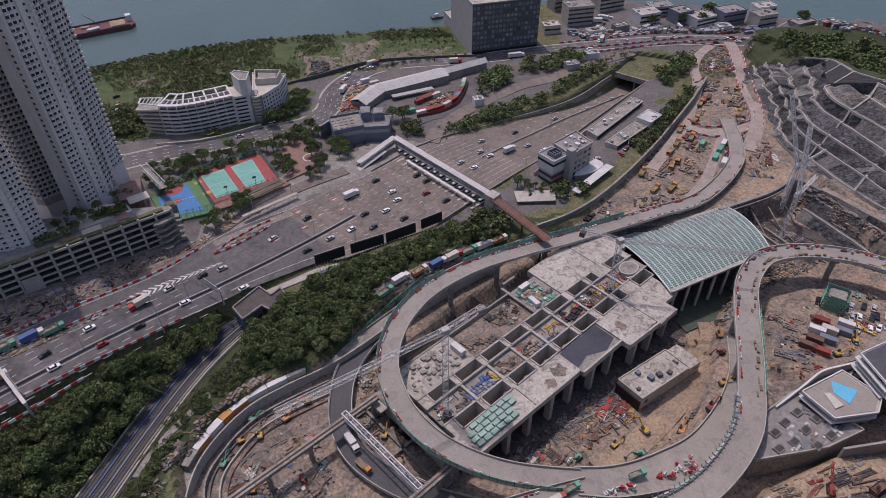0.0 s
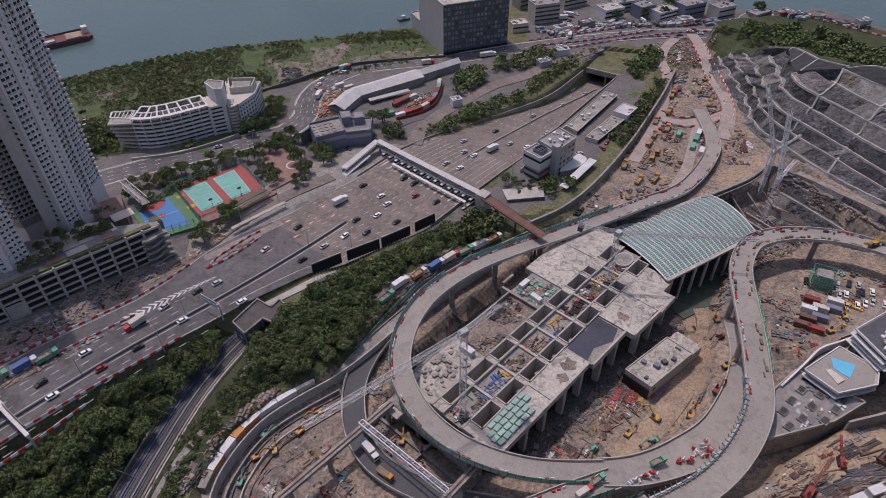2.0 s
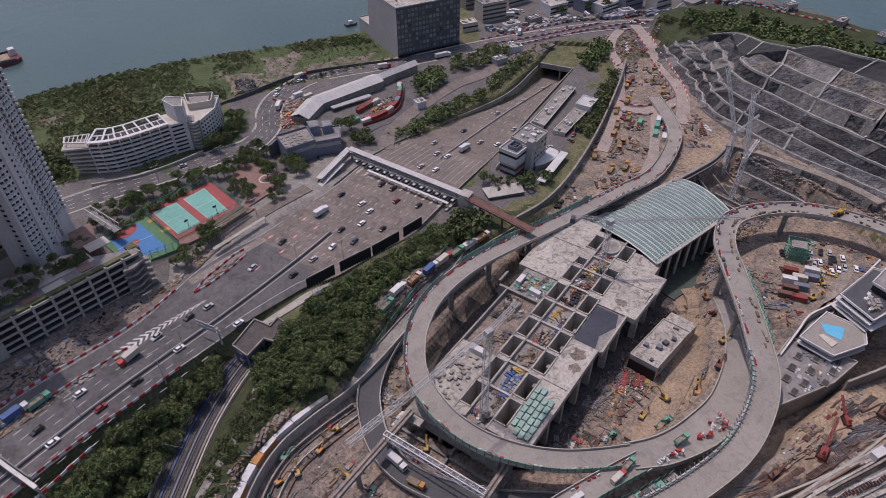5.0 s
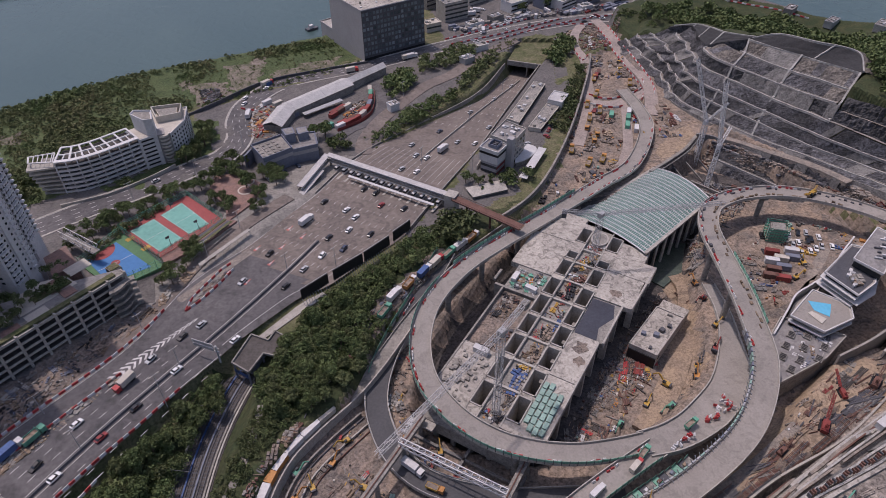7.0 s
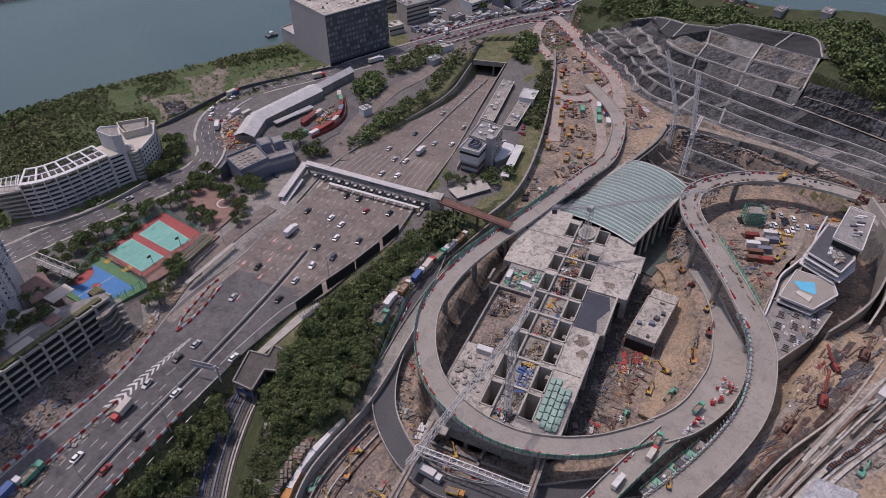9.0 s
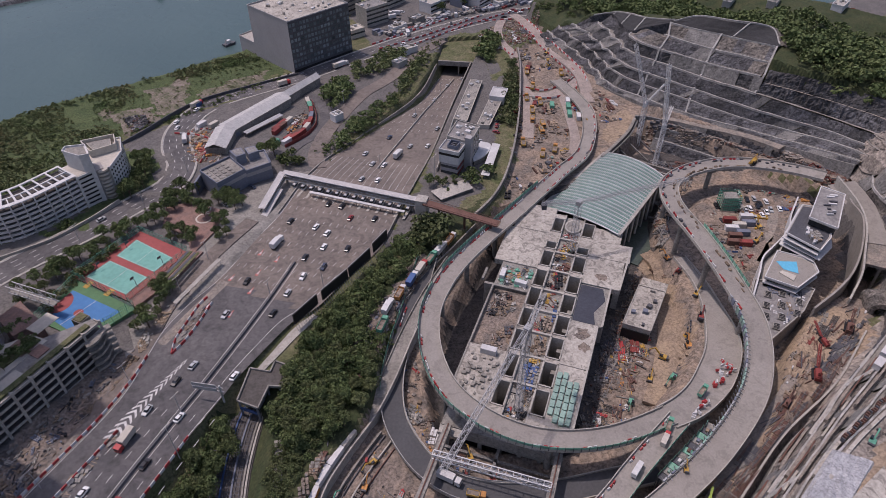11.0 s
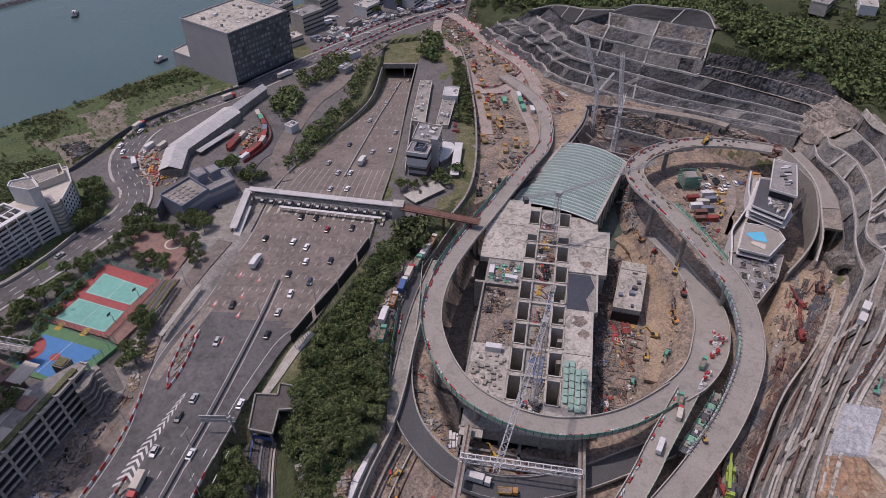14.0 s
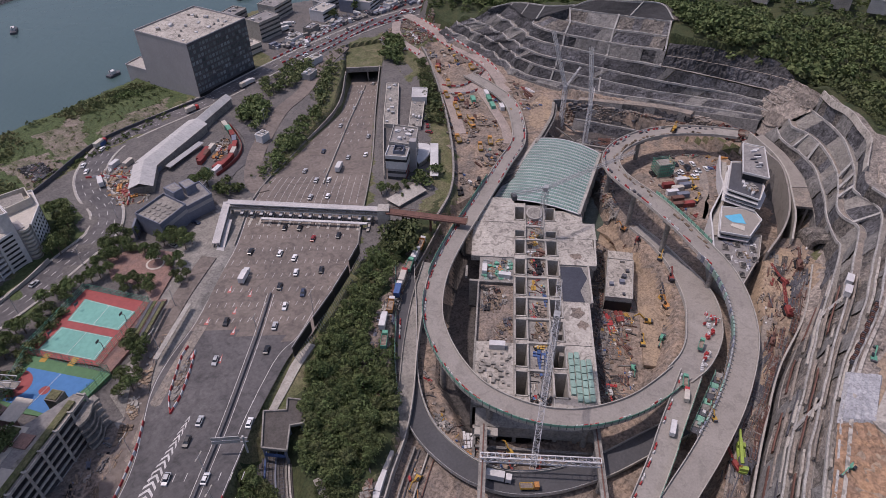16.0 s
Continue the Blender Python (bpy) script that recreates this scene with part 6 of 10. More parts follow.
def tower(plan, faces, label, z0=9.0, top=124.0, floors=40):
    """A tall block of flats: a core, and on each face columns of windows, ledges, fins and plain wall side by side."""
    root = thing("apartment_tower", label, "building", "residential towers")
    part("core", Shape().prism(plan, z0, top), TOWERWALL, root)
    h = (top - 24) / floors
    for a, b, columns in faces:
        a, b = np.array(a, float), np.array(b, float)
        n = outward(a, b, plan)
        turn = math.degrees(math.atan2(b[1] - a[1], b[0] - a[0]))
        L = np.linalg.norm(b - a)
        w = L / len(columns)
        for k, kind in enumerate(columns):
            p = a + (b - a) * (k + 0.5) / len(columns)
            glass, slab = Shape(), Shape()
            if kind == "d":
                # flat strip, not sunk; its darker colour paints the bay's recess shade
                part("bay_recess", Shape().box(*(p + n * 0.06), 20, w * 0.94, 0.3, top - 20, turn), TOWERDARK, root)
            elif kind == "p":
                part("plain_wall", Shape().box(*(p + n * 0.35), 14, w * 0.98, 0.8, top - 14, turn), TOWERWALL, root)
                continue
            for f in range(floors):
                z = 24 + f * h
                if kind == "d":
                    glass.box(*(p + n * 0.2), z + h * 0.42, w * 0.62, 0.16, h * 0.4, turn)
                    slab.box(*(p + n * 0.42), z, w * 0.8, 0.7, h * 0.16, turn)
                    slab.box(*(p + (b - a) / L * w * 0.36 + n * 0.3), z + h * 0.2, w * 0.14, 0.5, h * 0.5, turn)
                elif kind == "s":
                    glass.box(*(p + n * 0.02), z + h * 0.36, w * 0.42, 0.14, h * 0.38, turn)
                elif kind == "b":
                    glass.box(*(p + n * 0.02), z + h * 0.4, w * 0.7, 0.2, h * 0.5, turn)
                    slab.box(*(p + n * 0.55), z, w * 0.86, 1.1, h * 0.3, turn)
                else:
                    slab.box(*(p + n * 0.45), z, w * 0.7, 0.9, h * 0.5, turn)
            if glass.n:
                tagged(part("window_column", glass, GLASSDARK, root), kind="stuff")
            if slab.n:
                tagged(part("ledge_column", slab, TOWERWALL, root), kind="stuff")
    return root


tower([(-160, 235.5), (-154.5, 246), (-157.5, 249), (-156.5, 256), (-160, 262), (-158, 272), (-164, 276), (-178, 268), (-176, 252), (-170, 249), (-172, 240)],
      [((-160, 235.5), (-154.5, 246), "bbspsf"), ((-154.5, 246), (-157.5, 249), "dd"), ((-157.5, 249), (-156.5, 256), "ddsd"), ((-156.5, 256), (-160, 262), "dsp"), ((-160, 262), (-158, 272), "fbbsb"), ((-172, 240), (-160, 235.5), "ppsp"), ((-176, 252), (-170, 249), "dd"), ((-170, 249), (-172, 240), "ddd")],
      "tall pale tiled apartment tower with stacked window bays")
tower([(-168, 214.5), (-172, 208), (-184, 202), (-200, 208), (-196, 228), (-184, 232), (-180, 222)],
      [((-172, 208), (-168, 214.5), "fbsb"), ((-184, 202), (-172, 208), "bsbfsbp"), ((-168, 214.5), (-180, 222), "dsdds"), ((-180, 222), (-184, 232), "ddd")],
      "tall grey apartment tower with rows of narrow windows")
tower([(-182, 240), (-176, 246), (-180, 256), (-190, 258), (-196, 244)], [((-182, 240), (-176, 246), "dddd"), ((-196, 244), (-182, 240), "dddsdd")], "shaded brown apartment tower set back between two others")


def podium():
    a, b = np.array([-196.0, 176.5]), np.array([-121.0, 230.5])
    d = (b - a) / np.linalg.norm(b - a)
    n = np.array([d[1], -d[0]])
    L = np.linalg.norm(b - a)
    back = -n * 30
    root = thing("parking_podium", "open-sided grey concrete parking podium with a roof garden", "building")
    deep = -n * 9
    # dark tone paints the shaded voids between the open parking floors
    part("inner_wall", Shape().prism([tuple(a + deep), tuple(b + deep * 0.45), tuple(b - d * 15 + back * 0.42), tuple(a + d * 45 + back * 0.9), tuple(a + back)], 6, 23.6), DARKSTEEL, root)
    for k in range(6):
        z = 8.5 + 3.15 * k
        part("floor_slab", Shape().prism([tuple(a), tuple(b), tuple(b + deep * 0.5), tuple(a + deep * 1.1)], z - 0.3, z), YARD, root) if k < 5 else None
        part("spandrel", Shape().beam((*(a + n * 0.1), z + 0.1), (*(b + n * 0.1), z + 0.1), 0.4, 0.95), CONC, root)
    for k in range(14):
        p = a + d * (L * k / 13)
        part("column", Shape().beam((*(p + n * 0.3), 6), (*(p + n * 0.3), 25.6), 0.8), CONC, root)
        part("roof_beam", Shape().beam((*(p + n * 0.2), 24.9), (*(p + deep * 0.3), 24.9), 0.5), CONC, root)
    part("solid_panel", Shape().beam((*(a + d * 29 + n * 0.5), 11.5), (*(a + d * 36 + n * 0.5), 11.5), 0.3, 11), CONC, root)
    part("top_slab", Shape().prism([tuple(a), tuple(b), tuple(b + deep * 0.45), tuple(a + deep * 1.02)], 24.0, 24.4), GREYCONC, root)
    part("roof_planter", Shape().prism([tuple(a - n * 1.2), tuple(b - n * 1.2 - d * 3), tuple(b - n * 3.4 - d * 3), tuple(a - n * 3.4)], 24.4, 25.2), GRASS, root, "planted strip along the roof edge")
    part("roof_slab", Shape().prism([tuple(a + deep), tuple(b + deep * 0.45), tuple(b - d * 15 + back * 0.42), tuple(a + d * 45 + back * 0.9), tuple(a + back)], 23.6, 24.2), ROOFGREY, root)
    g = thing("roof_garden", "paved roof garden with brick paths and planting", "garden")
    part("paving", Shape().prism([(-156, 217), (-138, 230), (-143, 236), (-152, 235), (-160, 228)], 24.2, 24.4), BEIGE, g)
    part("brick_path", Shape().prism([(-150, 243), (-141, 247), (-147, 262), (-155, 256)], 9, 20.2), BRICK, g)
    for k, (x, y, w, h, m) in enumerate(((-139, 240, 9, 6, BEIGE), (-146, 231, 7, 8, BRICK), (-150, 216, 8, 6, BEIGE), (-158, 210, 7, 5, BRICK), (-164, 216, 8, 7, BEIGE), (-141, 226, 5, 5, BRICK))):
        part("paving", Shape().box(x, y, 24.2, w, h, 0.22 + 0.03 * k, 36), m, g)
    part("planter", Shape().prism([(-152, 223), (-140, 231), (-142, 233.5), (-154, 226)], 24.2, 25.1), GRASS, g)
    r = thing("curved_balconies", "stack of wavy concrete balconies at the end of the podium", "balcony")
    for k in range(5):
        z = 9.0 + 3.1 * k
        line = []
        for i in range(20):
            f = i / 19
            p = b + d * (-9 + 11 * f) + n * (2.2 + 1.1 * math.sin(f * math.tau) * (1 if k % 2 else 0.7))
            line.append((p[0], p[1], z))
        part("balcony_slab", Shape().sweep(np.array(line), [(-1.9, 0), (1.5, 0), (1.5, 1.0), (1.3, 1.0), (1.3, 0.25), (-1.9, 0.25)]), GREYCONC, r)
    t = thing("stair_house", "square concrete stair house with a planted roof", "building")
    part("wall", Shape().box(-128.3, 245.2, 9, 4.6, 4.6, 8, 36), GREYCONC, t)
    part("roof_bed", Shape().box(-128.3, 245.2, 17, 3.8, 3.8, 0.4, 36), GRASS, t)
    f = thing("pedestrian_truss", "white steel truss footbridge with an arched cable", "bridge")
    p, q = np.array([-136, 259, 16.0]), np.array([-151, 276, 16.0])
    for dz in (0, 3.2):
        for sd in (-1.2, 1.2):
            part("chord", Shape().beam(p + [sd, sd * 0.8, dz], q + [sd, sd * 0.8, dz], 0.25), WHITE, f)
    for k in range(9):
        for sd in (-1.2, 1.2):
            u, v = p + (q - p) * k / 9, p + (q - p) * (k + 1) / 9
            part("brace", Shape().beam(u + [sd, sd * 0.8, 0 if k % 2 else 3.2], v + [sd, sd * 0.8, 3.2 if k % 2 else 0], 0.18), WHITE, f)
    part("deck", Shape().beam(p, q, 2.4, 0.2), GREYCONC, f)


podium()


# ---- sports courts ----
def courts():
    z = 9.6
    t = thing("ball_courts", "two teal ball courts with red surrounds", "court")
    part("surround", Shape().prism([(-100, 300), (-84, 274.5), (-112, 255.5), (-130, 281)], 7.5, z - 0.08), COURTRED, t)
    for c in ([(-102.5, 294.5), (-90.5, 273.5), (-99.5, 268.2), (-112, 287)], [(-115, 285), (-102.5, 266), (-112, 259.2), (-125.5, 279)]):
        surface = part("court_surface", Shape().prism(c, z - 0.1, z), COURTTEAL, t, "teal painted court")
        m = np.array(c)
        s = Shape()
        for i in range(4):
            a, b = m[i] * 0.94 + m.mean(0) * 0.06, m[(i + 1) % 4] * 0.94 + m.mean(0) * 0.06
            s.beam((*a, z), (*b, z), 0.12, 0.03)
        h0, h1 = (m[0] + m[1]) / 2, (m[2] + m[3]) / 2
        s.beam((*h0, z), (*h1, z), 0.12, 0.03)
        part("court_line", s, WHITE, surface)
        for e in ((m[0] + m[3]) / 2, (m[1] + m[2]) / 2):
            g = thing("basketball_hoop", "basketball backboard on a bent post", "hoop", "basketball hoops")
            inward = (m.mean(0) - e) / np.linalg.norm(m.mean(0) - e)
            part("post", Shape().tube((*e, z), (*e, z + 3.2), 0.12), DARKSTEEL, g)
            part("arm", Shape().beam((*e, z + 3.2), (*(e + inward * 1.4), z + 3.5), 0.14), DARKSTEEL, g)
            part("backboard", Shape().box(*(e + inward * 1.5), z + 3.0, 0.1, 1.8, 1.1, math.degrees(math.atan2(inward[1], inward[0]))), DARKSTEEL, g)
    f = thing("futsal_court", "blue five-a-side court with green and red surrounds", "court")
    part("surround", Shape().prism([(-129, 279), (-110, 249), (-130, 240), (-145, 261)], 7.5, z - 0.08), COURTGREEN, f)
    blue = [(-131, 272.5), (-115.5, 250), (-132, 244.5), (-142.5, 263)]
    part("court_surface", Shape().prism(blue, z - 0.1, z), COURTBLUE, f, "bright blue painted court")
    m = np.array(blue)
    for e0, e1 in ((m[0], m[3]),):
        c = (e0 + e1) / 2
        inn = (m.mean(0) - c) / np.linalg.norm(m.mean(0) - c)
        sd = (e1 - e0) / np.linalg.norm(e1 - e0)
        arc = [tuple(c + sd * 6 * math.cos(k) + inn * 6 * math.sin(k)) for k in np.linspace(0, math.pi, 15)]
        part("goal_area", Shape().prism(arc, z - 0.05, z + 0.02), COURTRED, f, "red goal area")
    c = m.mean(0)
    part("centre_circle", Shape().prism([tuple(c + 1.9 * np.array([math.cos(k), math.sin(k)])) for k in np.linspace(0, math.tau, 20)[:-1]], z - 0.05, z + 0.02), COURTRED, f, "red centre circle")
    s = Shape()
    s.beam((*((m[0] + m[1]) / 2), z + 0.03), (*((m[2] + m[3]) / 2), z + 0.03), 0.15, 0.03)
    part("halfway_line", s, WHITE, f)
    for x, y in ((-118, 264), (-125, 273)):
        part("yellow_patch", Shape().box(x, y, z - 0.08, 4, 2.4, 0.1, 37), YELLOW, f, "yellow painted block")
    for poly, hgt in (([(-129, 279), (-110, 249), (-130, 240)], 5.0), ([(-84, 274.5), (-112, 255.5)], 3.5), ([(-130, 281), (-100, 300), (-84, 274.5)], 3.5), ([(-145, 261), (-129, 279)], 4.0)):
        fence = thing("court_fence", "tall green wire fence on steel posts", "fence", "court fences")
        for p, q in zip(poly[:-1], poly[1:]):
            L = math.dist(p, q)
            n = int(L / 3)
            for k in range(n + 1):
                x, y = p[0] + (q[0] - p[0]) * k / n, p[1] + (q[1] - p[1]) * k / n
                part("post", Shape().beam((x, y, z - 1), (x, y, z + hgt), 0.16), GREEN, fence)
            for zz in np.arange(0.4, hgt + 0.1, hgt / 4):
                part("rail", Shape().beam((*p, z + zz), (*q, z + zz), 0.1), GREEN, fence)
            wires = Shape()
            for k in range(int(L / 0.75)):
                x, y = p[0] + (q[0] - p[0]) * k * 0.75 / L, p[1] + (q[1] - p[1]) * k * 0.75 / L
                wires.beam((x, y, z), (x, y, z + hgt), 0.05)
            tagged(part("wire_mesh", wires, GREEN, fence), kind="stuff")
    pav = thing("brick_square", "red brick paved square with circular patterns", "pavement", kind="structure")
    part("paving", Shape().prism([(-83, 272), (-70, 284), (-63, 298), (-72, 312), (-86, 314), (-90, 300), (-82, 286)], 8, z - 0.2), BRICK, pav)
    part("path", Shape().prism([(-110, 250), (-88, 263), (-78, 272), (-84, 276), (-112, 256)], 8, z - 0.25), BRICK, pav)
    for x, y, r in ((-72, 296, 4.0), (-70, 303, 3.0)):
        part("ring", Shape().prism([(x + r * math.cos(k), y + r * math.sin(k)) for k in np.linspace(0, math.tau, 22)[:-1]], 8, z - 0.12), BEIGE, pav)
        part("disc", Shape().prism([(x + r * 0.8 * math.cos(k), y + r * 0.8 * math.sin(k)) for k in np.linspace(0, math.tau, 22)[:-1]], 8, z - 0.08), BRICK, pav)
    p = thing("park_shelter", "long park shelter with a green ridged roof", "shelter")
    for k, off in enumerate((-1.8, -0.6, 0.6, 1.8)):
        part("roof_rib", Shape().beam((-97 + off, 256 - off, 12 + 0.4 * (k % 2)), (-82 + off, 270 - off, 12 + 0.4 * (k % 2)), 1.2, 0.3), GRASS if k % 2 else DARKSTEEL, p)
    for k in range(5):
        part("post", Shape().tube((-97 + 3.7 * k, 256 + 3.5 * k, 9), (-97 + 3.7 * k, 256 + 3.5 * k, 12), 0.15), STEEL, p)
    w = thing("covered_walkway", "long pale covered walkway beside the highway", "canopy")
    part("roof", Shape().beam((-95.5, 243.5, 10.6), (-73, 262, 10.6), 1.9, 0.2), CONC, w)
    for k in range(8):
        x, y = -95.5 + 3.2 * k, 243.5 + 2.64 * k
        part("post", Shape().tube((x, y, 7), (x, y, 10.5), 0.1), STEEL, w)


courts()


# ---- clubhouse inside the loop ----
def clubhouse():
    root = thing("clubhouse", "angular grey and white building with stacked terraces", "building")

    def level(poly, z0, z1, name, roof, wallm=GREYCONC, rim=WHITE, h=0.9):
        part(name, Shape().prism(poly, z0, z1), wallm, root)
        part(name + "_floor", Shape().prism(inset(poly, 1.0), z1, z1 + 0.1), roof, root)
        for i in range(len(poly)):
            a, b = poly[i], poly[(i + 1) % len(poly)]
            part(name + "_rim", Shape().beam((*a, z1 + h / 2 - 0.2), (*b, z1 + h / 2 - 0.2), 0.4, h + 0.4), rim, root)

    level([(104, 131), (122, 143), (133, 134), (139, 127), (124, 120.5), (99, 116)], -2, 8.4, "lower_terrace", ROOFGREY, GREYCONC, CONC)
    pool_plan = [(122, 139.5), (140, 148.5), (145.5, 141), (147.5, 136), (143.8, 130.7), (128.3, 128.5)]
    part("pool_storey", Shape().prism(inset(pool_plan, 1.8), 0, 12.4), GLASSDARK, root)
    level(pool_plan, 12.2, 13.2, "pool_terrace", DECKCONC, CONC, WHITE, 0.5)
    part("pool_ledge", Shape().prism(inset(pool_plan, -0.4), 10.2, 10.7), WHITE, root)
    part("pool_ledge", Shape().prism(inset(pool_plan, 0.6), 8.0, 8.5), CONC, root)
    mid = [(143.8, 150.5), (168, 161.5), (176, 153), (158.5, 138.2), (146.8, 135)]
    part("middle_storey", Shape().prism(inset(mid, 2.0), 0, 19.8), GLASSDARK, root)
    for grow, zz, dx in ((0.3, 13.8, -0.6), (-0.5, 15.6, 0.7), (0.2, 17.6, -0.4)):
        part("balcony_slab", Shape().prism([(x + dx, y - dx * 0.8) for x, y in inset(mid, grow)], zz, zz + 0.4), WHITE, root)
    level(inset(mid, 0.8), 19.6, 20.1, "middle_terrace", DARKSTEEL, CONC, WHITE, 0.4)
    top = [(156.3, 150), (160.3, 139), (184.5, 153.5), (180.7, 163)]
    part("top_storey_glass", Shape().prism(inset(top, 1.2), 19.8, 23.8), GLASSDARK, root)
    level(top, 23.6, 24.4, "top_storey", ROOFGREY, CONC, WHITE, 0.5)
    line = smooth([(188, 175, 8), (171, 165.5, 9), (161, 158.5, 9.5), (145, 153.5, 10), (135, 150.5, 10.2), (126, 144.5, 10), (113, 136, 9)], 2.0)
    part("flowing_wall", Shape().sweep(line, [(-0.35, -14), (0.35, -14), (0.35, 0.6), (-0.35, 0.6)]), WHITE, root, "white curved outer wall")
    line2 = offset(line, -2.6)
    line2[:, 2] -= 3.0
    part("flowing_ramp", Shape().sweep(line2, [(-1.6, -0.4), (1.6, -0.4), (1.6, 0.2), (-1.6, 0.2)]), CONC, root)
    line = smooth([(196, 156, 16.5), (194, 153, 16.4), (189, 144, 16), (174, 133, 15), (159, 125, 13.5), (145, 121, 12), (128, 119, 10)], 2.0)
    part("curved_outer_wall", Shape().sweep(line, [(-0.4, -20), (0.4, -20), (0.4, 0.5), (-0.4, 0.5)]), DECKCONC, root)
    part("pool", Shape().prism([(134, 144), (141.2, 139.6), (135.8, 134.2), (132.6, 139)], 13.2, 13.45), POOL, root, "bright blue swimming pool")
    part("pool_shelf", Shape().prism([(129, 138.5), (131, 138.5), (133.5, 133.5), (130, 132)], 13.2, 13.8), BEIGE, root)
    for x, y in ((109, 126), (114, 130), (119.5, 134), (108, 120), (114, 122.5), (119.5, 127), (125, 131.5), (121, 121), (127, 125)):
        frame_box = part("skylight_frame", Shape().box(x, y, 8.4, 3.4, 2.7, 0.9, 35), GREYCONC, root)
        part("skylight", Shape().box(x, y, 9.0, 2.8, 2.1, 0.4, 35), BLACK, frame_box)
        for k in range(4):
            part("skylight_bar", Shape().box(x - 1.0 + k * 0.7, y - 0.65 + k * 0.47, 9.4, 0.15, 2.1, 0.15, 35), GREYCONC, frame_box)
    rng = random.Random(5)
    for k in range(10):
        x, y = 165 + 1.7 * k * 0.9, 146 + 1.2 * k * 0.9
        part("roof_plant", Shape().box(x + rng.uniform(-2, 2), y + rng.uniform(-2, 2), 24.5, rng.uniform(1, 3.5), rng.uniform(0.6, 1.0), 0.7, -35), rng.choice((DARKSTEEL, WHITE, STEEL)), root)
    for k in range(8):
        part("terrace_plant", Shape().box(149 + 0.8 * k, 141 + 0.9 * k + rng.uniform(-2, 2), 20.2, rng.uniform(0.8, 2.4), rng.uniform(0.8, 2), rng.uniform(0.6, 1.5), 35), rng.choice((STEEL, WHITE, BLUEGREY)), root)


clubhouse()
plaza = Shape().prism([(219, 168), (215, 160), (209, 150), (201, 141), (193, 133), (187, 128.5), (181, 134), (188, 142), (195, 152), (204, 172)], 5, 12.2)
pad = Shape().prism([(187, 128.5), (181, 134), (167, 127), (173, 119.5), (183, 125.5)], 10.6, 11.8)
thing("works_pad", "dusty pale slab at the end of the forecourt", "slab", kind="structure", shape=pad, material=BERMDUST)
for x, y in ((170, 126), (173, 121.5), (178, 131), (181, 125.5)):
    thing("pad_column", "round concrete column below the forecourt slab", "column", "forecourt columns", shape=Shape().tube((x, y, -4), (x, y, 10.6), 0.6, 0.6, 10), material=GREYCONC)
thing("upper_plaza", "smooth grey concrete forecourt above the works", "plaza", kind="structure", shape=plaza, material=DECKCONC)


# ---- far buildings by the shore ----
def far_row():
    rng = random.Random(21)
    spots = [(100, 492, 20, 14, 14, CONC), (92, 522, 18, 12, 12, GREYCONC), (128, 522, 22, 16, 11, CONC), (152, 492, 17, 13, 8, WHITE), (166, 508, 18, 12, 7, STEEL), (178, 492, 14, 12, 9, BLUEGREY), (192, 486, 18, 12, 7, WHITE), (214, 490, 20, 13, 10, BLUEGREY), (236, 482, 16, 12, 10, CONC), (243, 500, 16, 10, 9, WHITE), (78, 474, 12, 9, 6, BEIGE), (110, 468, 13, 6, 4, WHITE), (130, 476, 11, 7, 4, GREYCONC), (205, 474, 10, 7, 4, WHITE), (262, 474, 18, 10, 7, GREYCONC), (284, 478, 12, 7, 5, STEEL), (306, 462, 10, 6, 4, GREYCONC), (318, 434, 9, 6, 3.5, CONC), (338, 402, 12, 6, 3.5, GREYCONC), (356, 378, 13, 6, 3.5, STEEL), (374, 352, 14, 7, 4, CONC), (84, 410, 9, 6, 4, STEEL), (100, 428, 10, 6, 4, WHITE), (20, 362, 6, 5, 4.5, WHITE), (404, 318, 16, 8, 4, WHITE), (424, 270, 30, 12, 8, CONC), (440, 246, 26, 12, 7, WHITE), (452, 222, 30, 14, 8, GREYCONC), (466, 198, 30, 14, 9, STEEL), (482, 172, 30, 14, 8, CONC)]
    for x, y, w, d, h, m in spots:
        turn = rng.uniform(10, 30)
        c, s = math.cos(radians(turn)), math.sin(radians(turn))
        poly = [(x + a * w / 2 * c - b * d / 2 * s, y + a * w / 2 * s + b * d / 2 * c) for a, b in ((-1, -1), (1, -1), (1, 1), (-1, 1))]
        z = max(z_at(x, y), 1.0)
        r = house("waterfront_building", {CONC: "pale concrete low-rise with strip windows", GREYCONC: "weathered grey low block near the shore", WHITE: "white roofed shed on the waterfront", STEEL: "metal roofed shed on the waterfront", BLUEGREY: "blue-grey industrial shed near the quay", BEIGE: "small cream house with a tan roof"}[m], poly, z - 1, z + h, m, BEIGE if m is BEIGE else (CONC if m is WHITE else ROOFGREY), 0.6)
        if h > 5:
            bands(r, poly[0], poly[1], poly, z + 1, z + h - 0.5, max(1, int(h / 3.4)), 0.25, 1.2)
            bands(r, poly[1], poly[2], poly, z + 1, z + h - 0.5, max(1, int(h / 3.4)), 0.25, 1.2)
        clutter_roof(r, poly, z + h + 0.05, 4, int(x))


far_row()


